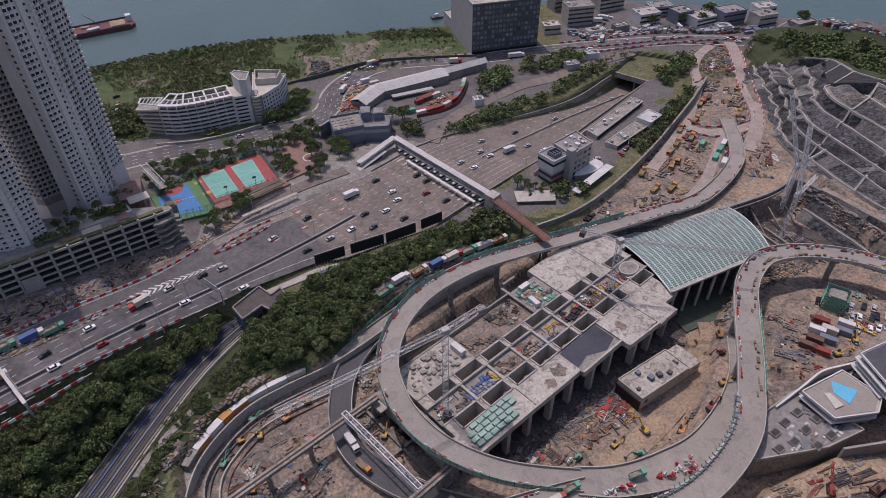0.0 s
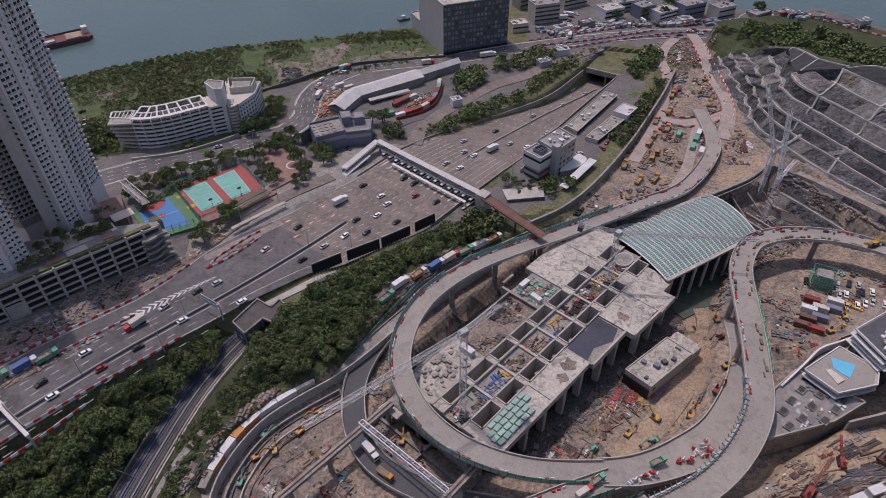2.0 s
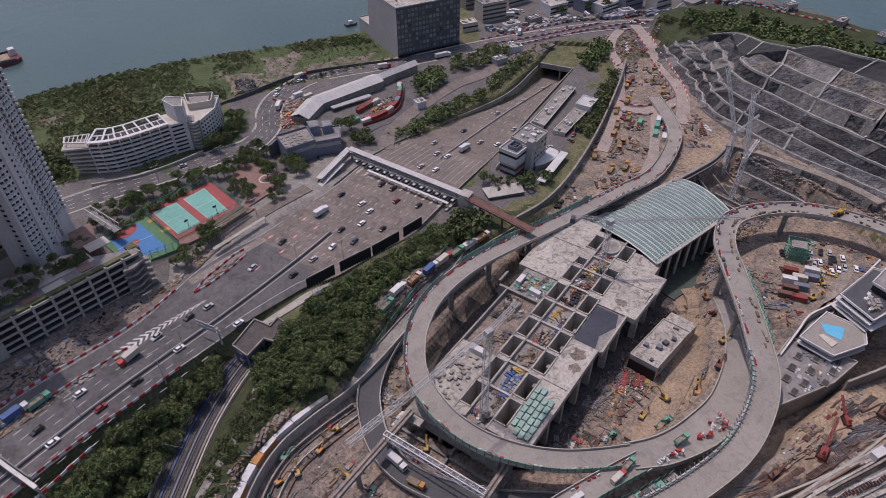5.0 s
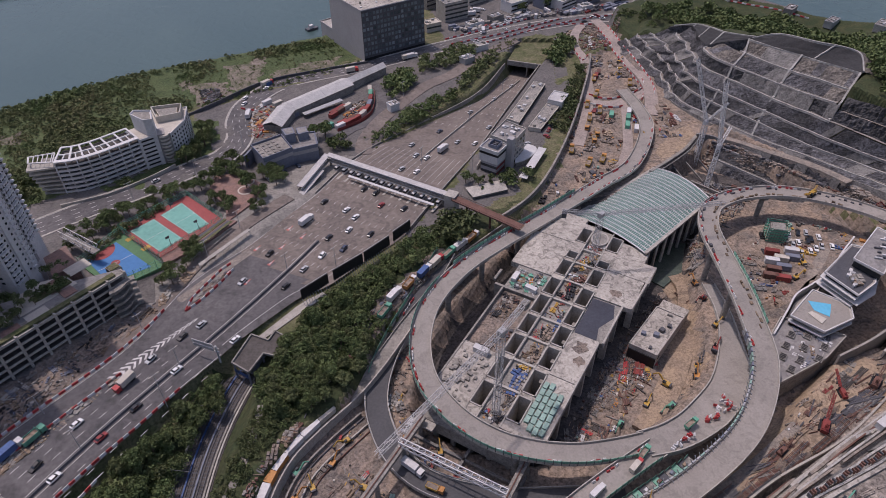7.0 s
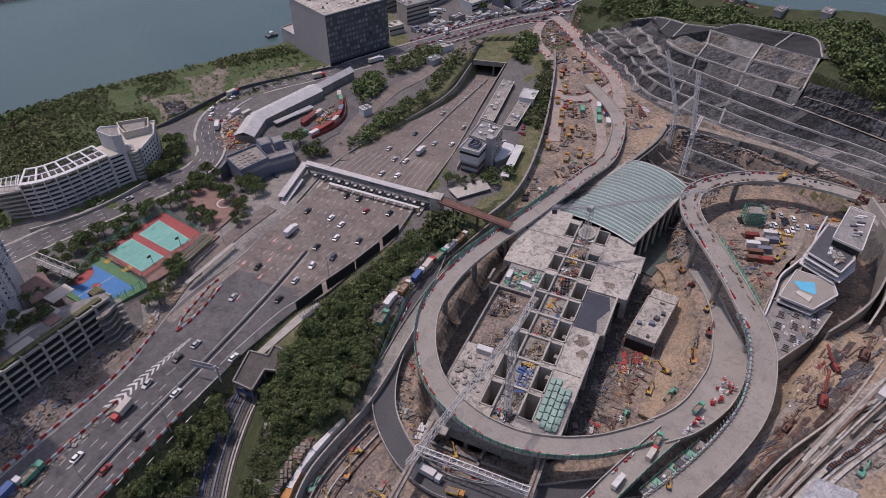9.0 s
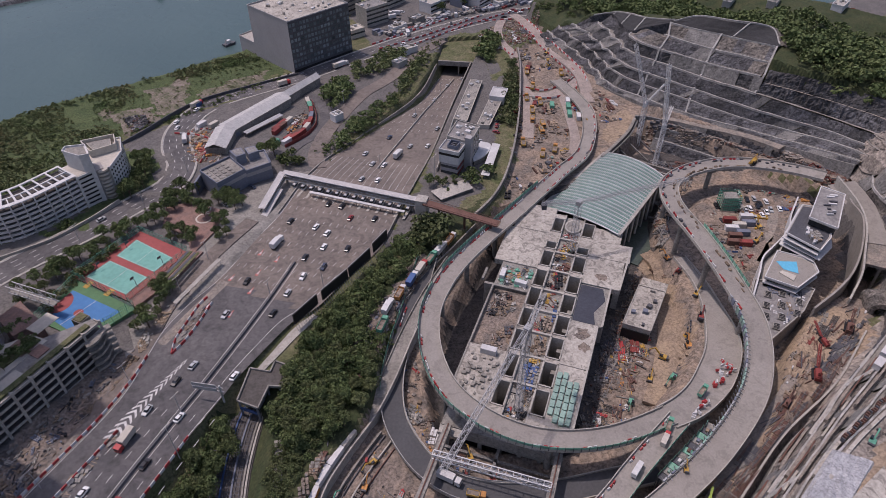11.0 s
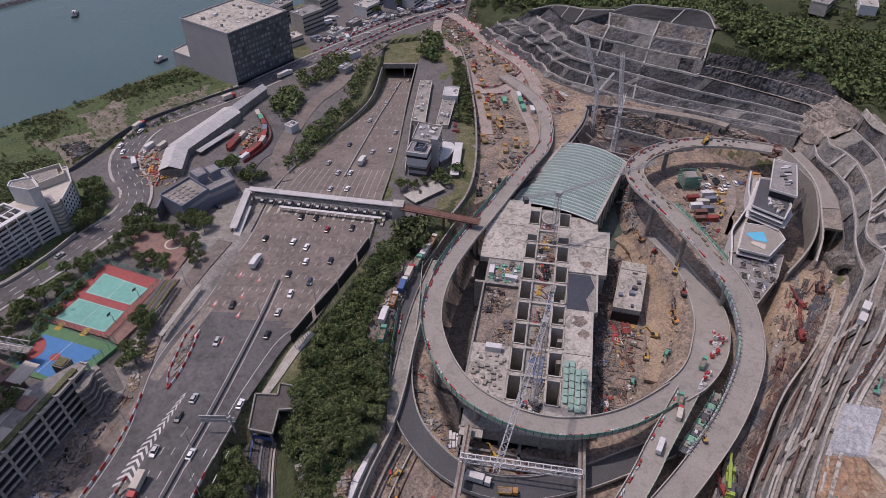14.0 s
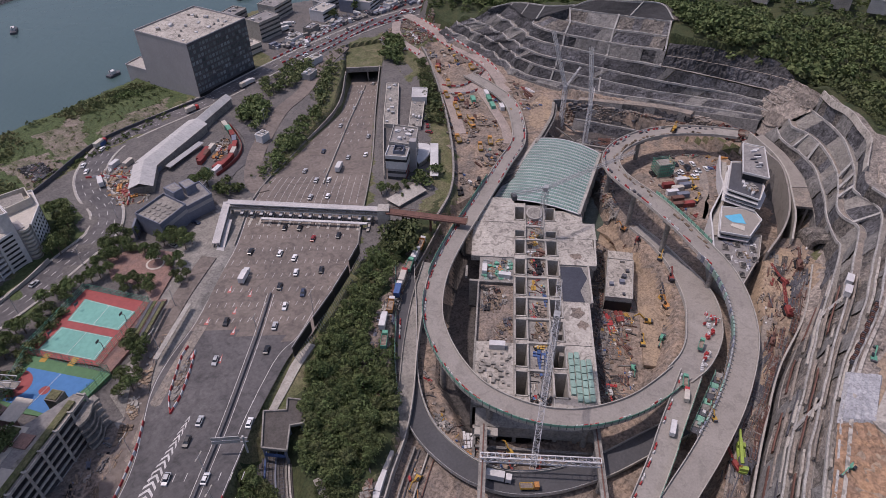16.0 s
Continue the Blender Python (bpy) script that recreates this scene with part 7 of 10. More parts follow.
def site_hut():
    poly = quad((65, 157), (21.5, 14.5), (7, -9))
    root = house("site_block", "plain pale concrete block standing in the pit", poly, -11, -2, CONC, SLABCONC, 0.5)
    # black panel paints the shade of the undercut end face
    part("doorway", Shape().prism([(64.9, 156.9), (71.9, 147.9), (71.6, 147.6), (64.6, 156.6)], -10, -4), BLACK, root)
    ext = quad((86.5, 171.5), (6, 4), (7, -9))
    part("extension", Shape().prism(ext, -11, -3.2), SLABCONC, root)
    part("side_window", Shape().box(74.5, 149.6, -6, 1.4, 0.3, 1.2, 34), DARKSTEEL, root)
    clutter_roof(root, poly, -1.9, 7, 2, (GREYCONC, BLUEGREY, DARKSTEEL))


site_hut()
# ---- the deck over the pit ----
DU, DV = np.array([0.737, 0.676]), np.array([0.676, -0.737])
DECK_TURN = math.degrees(math.atan2(0.676, 0.737))


def dk(s, w):
    """A place on the deck: s along it, w across it."""
    p = np.array([2.0, 153.0]) + DU * s + DV * w
    return float(p[0]), float(p[1])


def slab(root, s0, s1, w0, w1, z0, z1, material, name="slab"):
    return part(name, Shape().prism([dk(s0, w0), dk(s1, w0), dk(s1, w1), dk(s0, w1)], z0, z1), material, root)


HOLES = [(-13, -1.5), (0.3, 12), (14, 25), (26.5, 37.3), (38.7, 50), (51.2, 62), (64.8, 75.3), (77, 82.3), (90, 100.5)]


def deck():
    root = thing("station_deck", "broad raw concrete deck with two rows of open shafts", "deck")
    top = 5.8
    # western slabs
    slab(root, -17, 12.2, -15.5, -0.3, 3.2, top, SLABCONC)
    slab(root, 12.2, 46, -15.5, -0.3, 1.8, 4.2, MUD, "debris_floor")
    slab(root, 46, 62.5, -15.5, -0.3, 3.0, top - 0.3, GREYCONC)
    slab(root, 62.8, 88, -19.5, -0.3, 3.0, top, SLABCONC)
    slab(root, 88.3, 108, -17, -0.3, 3.0, top, SLABCONC)
    slab(root, 46, 47.2, -19.5, -0.3, -9, top + 0.2, GREYCONC, "cross_wall")
    for w in (-15.5, -0.35):
        slab(root, -17, 46, w - 0.35, w + 0.35, -9 if w < -5 else 2, top + 0.3, GREYCONC, "wall")
    # eastern slabs
    slab(root, -18, 12.6, 19.4, 29.6, 3.2, top, SLABCONC)
    slab(root, 12.9, 36.6, 19.4, 30.2, 3.2, top, SLABCONC)
    slab(root, 36.6, 59.5, 19.4, 31.8, 3.2, top - 0.5, GREYCONC)
    part("flooded_bay", Shape().prism([dk(37.2, 19.9), dk(59, 19.9), dk(59, 29), dk(52, 31), dk(44, 27.5), dk(37.2, 29)], top - 0.5, top - 0.44), PUDDLE, root, "dark standing water on the slab")
    slab(root, 59.8, 78, 19.4, 35.5, 3.2, top, SLABCONC)
    slab(root, 78.3, 90, 19.4, 37.5, 3.2, top, SLABCONC)
    slab(root, 90, 99, 19.4, 32, 3.2, top, SLABCONC)
    # strips of shafts with a lower middle strip between them
    slab(root, -17, 104, 4.9, 13.8, 2.4, 4.7, GREYCONC, "middle_floor")
    for w0, w1 in ((-0.3, 4.9), (13.8, 19.4)):
        edges = [-17] + [v for h in HOLES for v in h] + [104 if w0 < 5 else 101]
        for a, b in zip(edges[0::2], edges[1::2]):
            slab(root, a, b, w0, w1, 3.0, top, SLABCONC, "crossing")
        for a, b in HOLES:
            for q0, q1, r0, r1 in ((a, b, w0, w0 + 0.45), (a, b, w1 - 0.45, w1), (a, a + 0.45, w0, w1), (b - 0.45, b, w0, w1)):
                slab(root, q0, q1, r0, r1, -8, top + 0.5, CONC, "shaft_wall")
            # floor coloured black for the deep shade at the shaft's bottom
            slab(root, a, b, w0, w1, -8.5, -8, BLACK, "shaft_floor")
    for a, b in zip(HOLES[:-1], HOLES[1:]):
        m = (a[1] + b[0]) / 2
        slab(root, m - 0.5, m + 0.5, 4.9, 13.8, 3, top + 0.1, CONC, "cross_beam")
    slab(root, 84, 88, -0.3, 4.9, 3.0, top + 0.02, SLABCONC)
    for w in (4.9, 13.8):
        slab(root, -17, 104, w - 0.25, w + 0.25, 3, top + 0.35, CONC, "edge_beam")
    for s in (-12, -1, 10, 21, 32, 43, 54, 65, 76, 87):
        w = 28.6 if s < 14 else 29.4 if s < 37 else 31 if s < 60 else 34.6
        x, y = dk(s, w)
        part("column", Shape().box(x, y, -10.5, 1.8, 2.6, 13.9, DECK_TURN), CONC, root)
        x, y = dk(s, 18)
        part("column", Shape().box(x, y, -10.5, 1.8, 1.8, 13.9, DECK_TURN), GREYCONC, root)
    part("edge_beam", Shape().beam((*dk(-18, 29.6), 4.6), (*dk(36, 30.2), 4.6), 0.8, 2.8), CONC, root)
    part("edge_beam", Shape().beam((*dk(36.6, 31.8), 4.6), (*dk(60, 32), 4.6), 0.8, 2.8), CONC, root)
    part("edge_beam", Shape().beam((*dk(60, 35.5), 4.6), (*dk(90, 37.2), 4.6), 0.8, 2.8), CONC, root)
    part("back_wall", Shape().beam((*dk(-18, 5), -3), (*dk(104, 6), -3), 1.0, 12), GREYCONC, root)
    part("portal_head", Shape().beam((*dk(49, -21), 5.2), (*dk(56, -21), 5.2), 1.0, 1.2), GREYCONC, root)
    part("round_shaft", Shape().prism([dk(96 - 5 * math.cos(k), 9.4 + 4 * math.sin(k)) for k in np.linspace(0, math.tau, 17)[:-1]], 4.6, 6.4), CONC, root)
    part("round_shaft_floor", Shape().prism([dk(96 - 4.2 * math.cos(k), 9.4 + 3.2 * math.sin(k)) for k in np.linspace(0, math.tau, 17)[:-1]], 6.35, 6.45), GREYCONC, root)


deck()


def lower_block():
    """The grey structure below the ring, at the deck's near end."""
    root = thing("substructure", "grey concrete substructure below the curved ramp", "structure")
    slab(root, -25, -18, -14, 28, 2.6, 4.6, GREYCONC, "slab")
    slab(root, -25.8, -25, -14, 28, -0.6, 4.9, GREYCONC, "face_beam")
    # floor and back wall coloured dark for the shade under the slab
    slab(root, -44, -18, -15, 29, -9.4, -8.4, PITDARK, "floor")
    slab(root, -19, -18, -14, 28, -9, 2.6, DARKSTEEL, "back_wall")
    for w in (-14, -7, 0, 7, 14, 21, 28):
        x, y = dk(-24.6, w)
        part("pier", Shape().box(x, y, -9, 1.4, 1.4, 11.6, DECK_TURN), GREYCONC, root)
    for q in (-30, -35):
        slab(root, q - 0.5, q + 0.5, -14, 28, -2.2, -1.0, SHOTCRETE, "tie_beam")
    for w in (-14, 7, 28):
        slab(root, -36, -25, w - 0.5, w + 0.5, -2.2, -1.0, SHOTCRETE, "tie_beam")
    slab(root, -29, -25, -14, -6, 3.6, 4.4, CONC, "landing")


lower_block()


pond = Shape().prism([(98, 193), (101, 187), (111, 192), (124, 197), (130, 210), (122, 213), (114, 209), (103, 203)], -10.5, -8.7)
thing("pond", "murky green water standing at the bottom of the pit", "water", kind="structure", shape=pond, material=PONDWATER)


def glass_roof():
    root = thing("glass_roof", "curved green glazed roof with white steel ribs", "roof")
    A, B2, C, D2 = [Vector(p) for p in ((80, 238, -0.5), (93, 195, 7), (144.5, 221, 7), (138.5, 260, 2))]

    def at(i, j):
        """i from the near to the far edge, j across the vault."""
        return (A * (1 - i) + D2 * i) * (1 - j) + (B2 * (1 - i) + C * i) * j + Vector((0, 0, 3.2 * 4 * j * (1 - j) * (0.8 + 0.2 * i)))

    N, K = 22, 16
    for r in range(N):
        s = Shape().grid([[tuple(at((r + q) / N, j / K)) for j in range(K + 1)] for q in (0.06, 0.94)])
        part("glass_panel", s, ROOFGLASS, root)
    for r in range(N + 1):
        s = Shape()
        for j in range(K):
            s.beam(at(r / N, j / K) + Vector((0, 0, 0.15)), at(r / N, (j + 1) / K) + Vector((0, 0, 0.15)), 0.36 if r % N else 0.6, 0.3)
        part("rib", s, WHITE, root)
    bars = Shape()
    for j in range(1, 40):
        for r in range(N):
            bars.beam(at(r / N, j / 40) + Vector((0, 0, 0.1)), at((r + 1) / N, j / 40) + Vector((0, 0, 0.1)), 0.13)
    tagged(part("glazing_bar", bars, WHITE, root), kind="stuff")
    for j in (0, 1):
        s = Shape()
        for r in range(N):
            s.beam(at(r / N, j), at((r + 1) / N, j), 1.4, 1.0)
        part("gutter", s, CONC, root)
    for i in np.linspace(0.05, 0.95, 8):
        p = at(i, 1)
        part("column", Shape().beam((p.x, p.y, -10), (p.x, p.y, p.z - 0.4), 1.0), CONC, root)
        p = at(i, 0)
        part("column", Shape().beam((p.x, p.y, -10), (p.x, p.y, p.z - 0.4), 1.0), CONC, root)


glass_roof()


# ---- cranes and trusses ----
def lattice(shape, p, q, w, step=1.9, bar=0.085):
    """A square lattice boom from p to q."""
    p, q = Vector(p), Vector(q)
    d = (q - p).normalized()
    a = d.cross(Vector((0, 0, 1)))
    a = a.normalized() if a.length > 1e-3 else Vector((1, 0, 0))
    b = d.cross(a)
    L = (q - p).length
    n = max(1, int(L / step))
    cs = [a * w / 2 + b * w / 2, a * w / 2 - b * w / 2, -a * w / 2 - b * w / 2, -a * w / 2 + b * w / 2]
    for c in cs:
        shape.beam(p + c, q + c, bar * 1.6)
    for k in range(n):
        u, v = p + d * (L * k / n), p + d * (L * (k + 1) / n)
        for i in range(4):
            c0, c1 = cs[i], cs[(i + 1) % 4]
            shape.beam(u + (c0 if k % 2 else c1), v + (c1 if k % 2 else c0), bar)
            shape.beam(u + c0, u + c1, bar)


def tower_crane(label, base, top, booms, col, bar=0.085):
    root = thing("tower_crane", label, "crane", "tower cranes")
    s = Shape()
    lattice(s, base, top, 2.0, 1.9, bar)
    part("mast", s, col, root)
    x, y, z = top
    part("slewing_cab", Shape().box(x, y, z, 2.6, 2.0, 2.2, 30), col, root)
    for tip, w in booms:
        s = Shape()
        lattice(s, (x, y, z + 1.5), tip, w, 1.9, bar)
        part("jib", s, col, root)
    part("foundation", Shape().box(base[0], base[1], base[2] - 1, 3.2, 3.2, 1, DECK_TURN), GREYCONC, root)
    return root


t1 = tower_crane("pale grey tower crane with a long lattice jib", (-0.5, 137, 4.7), (-0.5, 137, 46.5), [((-47, 106.5, 48.5), 1.5), ((11.5, 146, 49), 1.5)], STEEL)
part("counterweight", Shape().box(11, 145.6, 46.4, 3, 2, 2.4, 36), GREYCONC, t1)
t2 = tower_crane("grey tower crane standing on the deck", (68.6, 198.2, 4.7), (68.6, 198.2, 31), [((54, 205, 32.5), 1.4), ((122, 189, 32.5), 1.3)], STEEL)
part("counterweight", Shape().box(55, 204.5, 30, 3, 2, 2.2, 60), DARKSTEEL, t2)
t3 = tower_crane("luffing tower crane with a steep raised jib", (159.3, 242, -9), (159.6, 241.8, 21), [((153, 242.3, 58), 1.5), ((168, 247, 29), 1.2)], WHITE, 0.13)
t4 = tower_crane("luffing tower crane at the foot of the slope", (171, 268.5, -9), (171, 268.5, 18.5), [((157, 271, 57), 1.5), ((180, 266, 31), 0.7)], WHITE, 0.13)


def truss_span():
    root = thing("truss_girder", "white steel truss girder spanning between two beams", "truss", "works gantries")
    p, q = Vector((-35.5, 134.5, 7.2)), Vector((-8.5, 106.5, 7.2))
    n = 16
    side = Vector((0.72, 0.69, 0))
    for sd in (-0.9, 0.9):
        for dz in (0, 2.4):
            part("chord", Shape().beam(p + side * sd + Vector((0, 0, dz)), q + side * sd + Vector((0, 0, dz)), 0.35), WHITE, root)
        for k in range(n):
            u, v = p + (q - p) * k / n, p + (q - p) * (k + 1) / n
            part("diagonal", Shape().beam(u + side * sd + Vector((0, 0, 0 if k % 2 else 2.4)), v + side * sd + Vector((0, 0, 2.4 if k % 2 else 0)), 0.26), WHITE, root)
    for k in range(n + 1):
        u = p + (q - p) * k / n + Vector((0, 0, 2.4))
        part("strut", Shape().beam(u - side * 0.9, u + side * 0.9, 0.22), WHITE, root)
    for pts, lab in (([(-72, 100), (-25, 143)], "long grey concrete runway beam on columns"), ([(-30, 86), (4, 118)], "second grey concrete runway beam on columns")):
        a, b = np.array(pts, float)
        beam = thing("runway_beam", lab, "beam", "works gantries")
        part("girder", Shape().beam((*a, 6.6), (*b, 6.6), 2.4, 1.4), GREYCONC, beam)
        part("rail", Shape().beam((*a, 7.5), (*b, 7.5), 0.4, 0.3), RUST, beam)
        d = (b - a) / np.linalg.norm(b - a)
        for f in (0.05, 0.3, 0.55, 0.8, 0.97):
            x, y = a + (b - a) * f
            part("column", Shape().tube((x, y, -4), (x, y, 6), 0.9, 0.9, 10), GREYCONC, beam)


truss_span()


# ---- railway ----
def railway():
    bed = thing("railway", "dark railway tracks in a cutting", "railway", kind="structure")
    mid = smooth([(-143, 20, 1), (-125, 70, 1), (-114, 105, 1), (-106.5, 132, 1), (-98, 158, 1), (-88, 178, 1), (-78, 192, 1)], 2.5)
    part("ballast", Shape().sweep(mid, [(-7, -1), (-6.4, 0), (6.4, 0), (7, -1)], close=False), TRACKBED, bed)
    for o in (-4.8, -3.4, -1.4, 0.0, 2.2, 3.6):
        part("rail", Shape().sweep(mid, [(o - 0.1, 0), (o + 0.1, 0), (o + 0.1, 0.32), (o - 0.1, 0.32)]), DARKSTEEL, bed)
    for o, m in ((-6.2, CONC), (5.6, CONC), (-2.4, BLUE), (1.1, BLUEGREY), (4.6, GREYCONC)):
        part("cable_trough", Shape().sweep(mid, [(o - 0.3, 0), (o + 0.3, 0), (o + 0.3, 0.45), (o - 0.3, 0.45)]), m, bed)
    sl = Shape()
    for i in range(0, len(mid) - 1):
        for f in (0, 0.5):
            p = mid[i] * (1 - f) + mid[i + 1] * f
            t = mid[i + 1] - mid[i]
            a = math.degrees(math.atan2(t[1], t[0]))
            for o in (-4.1, -0.7, 2.9):
                sl.box(p[0] + t[1] / np.linalg.norm(t) * o, p[1] - t[0] / np.linalg.norm(t) * o, p[2] - 0.05, 0.28, 2.4, 0.2, a)
    tagged(part("sleeper", sl, DARKSTEEL, bed), kind="stuff")
    for i in range(6, len(mid) - 4, 9):
        m = thing("catenary_mast", "steel overhead line mast beside the tracks", "mast", "overhead line masts")
        p = mid[i]
        part("post", Shape().tube((p[0] - 5.6, p[1] + 2.2, 1), (p[0] - 5.6, p[1] + 2.2, 8), 0.16), DARKSTEEL, m)
        part("arm", Shape().beam((p[0] - 5.6, p[1] + 2.2, 7.4), (p[0] + 3.5, p[1] - 2.0, 7.4), 0.14), DARKSTEEL, m)
    wallr = thing("rail_trough", "curved grey concrete track wall", "wall", kind="structure")
    curve = smooth([(-80, 60, 1.5), (-85, 95, 1.5), (-86.5, 116, 1.5), (-82, 131, 1.5), (-73, 144.5, 1.5), (-61, 154, 1.5), (-47, 163, 1.5), (-34, 174, 2), (-18, 190, 2.6), (0, 206, 3), (20, 221, 3.2)], 2.5)
    side = offset(curve, -6.0)
    side[:, 2] = 0.6
    part("side_ballast", Shape().sweep(side, [(-3.2, -4), (-2.9, 0), (2.9, 0), (3.2, -4)]), TRACKBED, bed)
    for o in (-1.9, -0.5, 0.9, 2.3):
        part("rail", Shape().sweep(side, [(o - 0.09, 0), (o + 0.09, 0), (o + 0.09, 0.3), (o - 0.09, 0.3)]), DARKSTEEL, bed)
    tie = Shape()
    for i in range(len(side) - 1):
        t = side[i + 1] - side[i]
        for f in (0.0, 0.33, 0.66):
            p = side[i] + t * f
            tie.box(p[0], p[1], p[2] - 0.05, 0.3, 5.0, 0.2, math.degrees(math.atan2(t[1], t[0])))
    tagged(part("sleeper", tie, GREYCONC, bed), kind="stuff")
    part("deck", Shape().sweep(curve, [(-2.6, 0), (2.6, 0), (2.6, -6), (-2.6, -6)]), GREYCONC, wallr)
    part("outer_wall", Shape().sweep(curve, [(2.6, -6), (3.1, -6), (3.1, 1.2), (2.6, 1.2)]), CONC, wallr)
    part("inner_wall", Shape().sweep(curve, [(-3.0, -3), (-2.6, -3), (-2.6, 0.8), (-3.0, 0.8)]), GREYCONC, wallr)
    d = np.r_[0, np.cumsum(np.linalg.norm(np.diff(curve[:, :2], axis=0), axis=1))]
    q0 = 58.0
    for m, L, lab in ((GREYCONC, 6.2, "grey"), (ORANGE, 6.2, "orange"), (WHITE, 6.2, "white"), (ORANGE, 4.2, "bright orange"), (ORANGE, 6.6, "rusty orange"), (WHITE, 7.6, "long white"), (WHITE, 7.6, "long white"), (BEIGE, 7.0, "beige")):
        c = np.array([np.interp(q0 + L / 2, d, curve[:, k]) for k in range(3)])
        e = np.array([np.interp(q0 + L, d, curve[:, k]) for k in range(3)])
        a = math.degrees(math.atan2(e[1] - c[1], e[0] - c[0]))
        w = thing("site_cabin", lab + " steel box cabin on the curved track wall", "cabin", "cabins in a row", at=(c[0], c[1], c[2]), turn=a)
        part("body", Shape().box(0, 0, 0.1, L, 2.6, 2.5), m, w)
        part("roof", Shape().box(0, 0, 2.6, L + 0.15, 2.75, 0.12), WHITE if m is ORANGE and L > 6 else m, w)
        for x in np.arange(-L / 2 + 0.5, L / 2, 0.8):
            part("rib", Shape().box(x, -1.32, 0.2, 0.12, 0.08, 2.3), m, w)
        q0 += L + 0.4


railway()


# ---- green mesh and railings on the ramps ----
def edging(root, line, off, lo, hi, height, panel, material, name="mesh_panel", gap=0.05):
    n = len(line)
    seg = offset(line, off)[int(lo * n):int(hi * n)]
    k = max(2, int(np.sum(np.linalg.norm(np.diff(seg[:, :2], axis=0), axis=1)) / panel))
    seg = resample(seg, k + 1)
    for i in range(k):
        a, b = seg[i], seg[i + 1]
        d = (b - a) * (1 - gap)
        part(name, Shape().beam(a + [0, 0, 0.9 + height / 2], a + d + [0, 0, 0.9 + height / 2], 0.12, height), material, root)
        part("mesh_post", Shape().beam(a + [0, 0, -0.2], a + [0, 0, 1.1 + height], 0.2), DARKSTEEL if material is not STEEL else STEEL, root)


GREENMESH = mat("green_safety_mesh", (0.11, 0.3, 0.21), 0.7, 0.25, 3, 0.5, 0.1, (0.2, 0.36, 0.28), rand=0.2)
edging(ring_a, line_a, 4.0, 0.38, 0.62, 1.7, 2.6, GREENMESH)
edging(ring_a, line_a, 4.0, 0.64, 0.995, 1.2, 2.6, GREENMESH)
edging(ring_b, line_b, 4.5, 0.5, 0.62, 1.5, 2.6, GREENMESH)
edging(spur, line_c, -3.9, 0.05, 0.95, 1.6, 2.6, GREENMESH)
edging(low_ramp, line_l, 4.25, 0.0, 0.4, 1.9, 2.6, GREENMESH)
edging(low_ramp, line_l, -4.25, 0.1, 0.8, 0.5, 2.2, STEEL, "railing")
edging(low_ramp, line_l, 4.25, 0.4, 0.8, 0.5, 2.2, STEEL, "railing")


def formwork():
    rng = random.Random(3)
    n = len(line_b)
    seg = resample(offset(line_b, -4.7)[int(0.2 * n):int(0.5 * n)], 46)
    for i in range(46):
        p = seg[i]
        t = seg[min(i + 1, 45)] - seg[max(i - 1, 0)]
        a = math.degrees(math.atan2(t[1], t[0]))
        f = Shape().box(p[0], p[1], p[2] - 1.6, 1.7, 0.5, 3.0, a)
        s = Shape()
        s.beam(p + [0, 0, 0.9], (p[0] + t[1] / np.linalg.norm(t) * 1.4, p[1] - t[0] / np.linalg.norm(t) * 1.4, p[2] + 0.2), 0.22)
        s.beam(p + [0, 0, -1.4], (p[0] - t[1] / np.linalg.norm(t) * 1.2, p[1] + t[0] / np.linalg.norm(t) * 1.2, p[2] + 0.9), 0.22)
        part("form_panel", f, rng.choice((STEEL, STEEL, BLUEGREY, TEALPIPE)), ring_b)
        part("form_prop", s, STEEL, ring_b)


formwork()


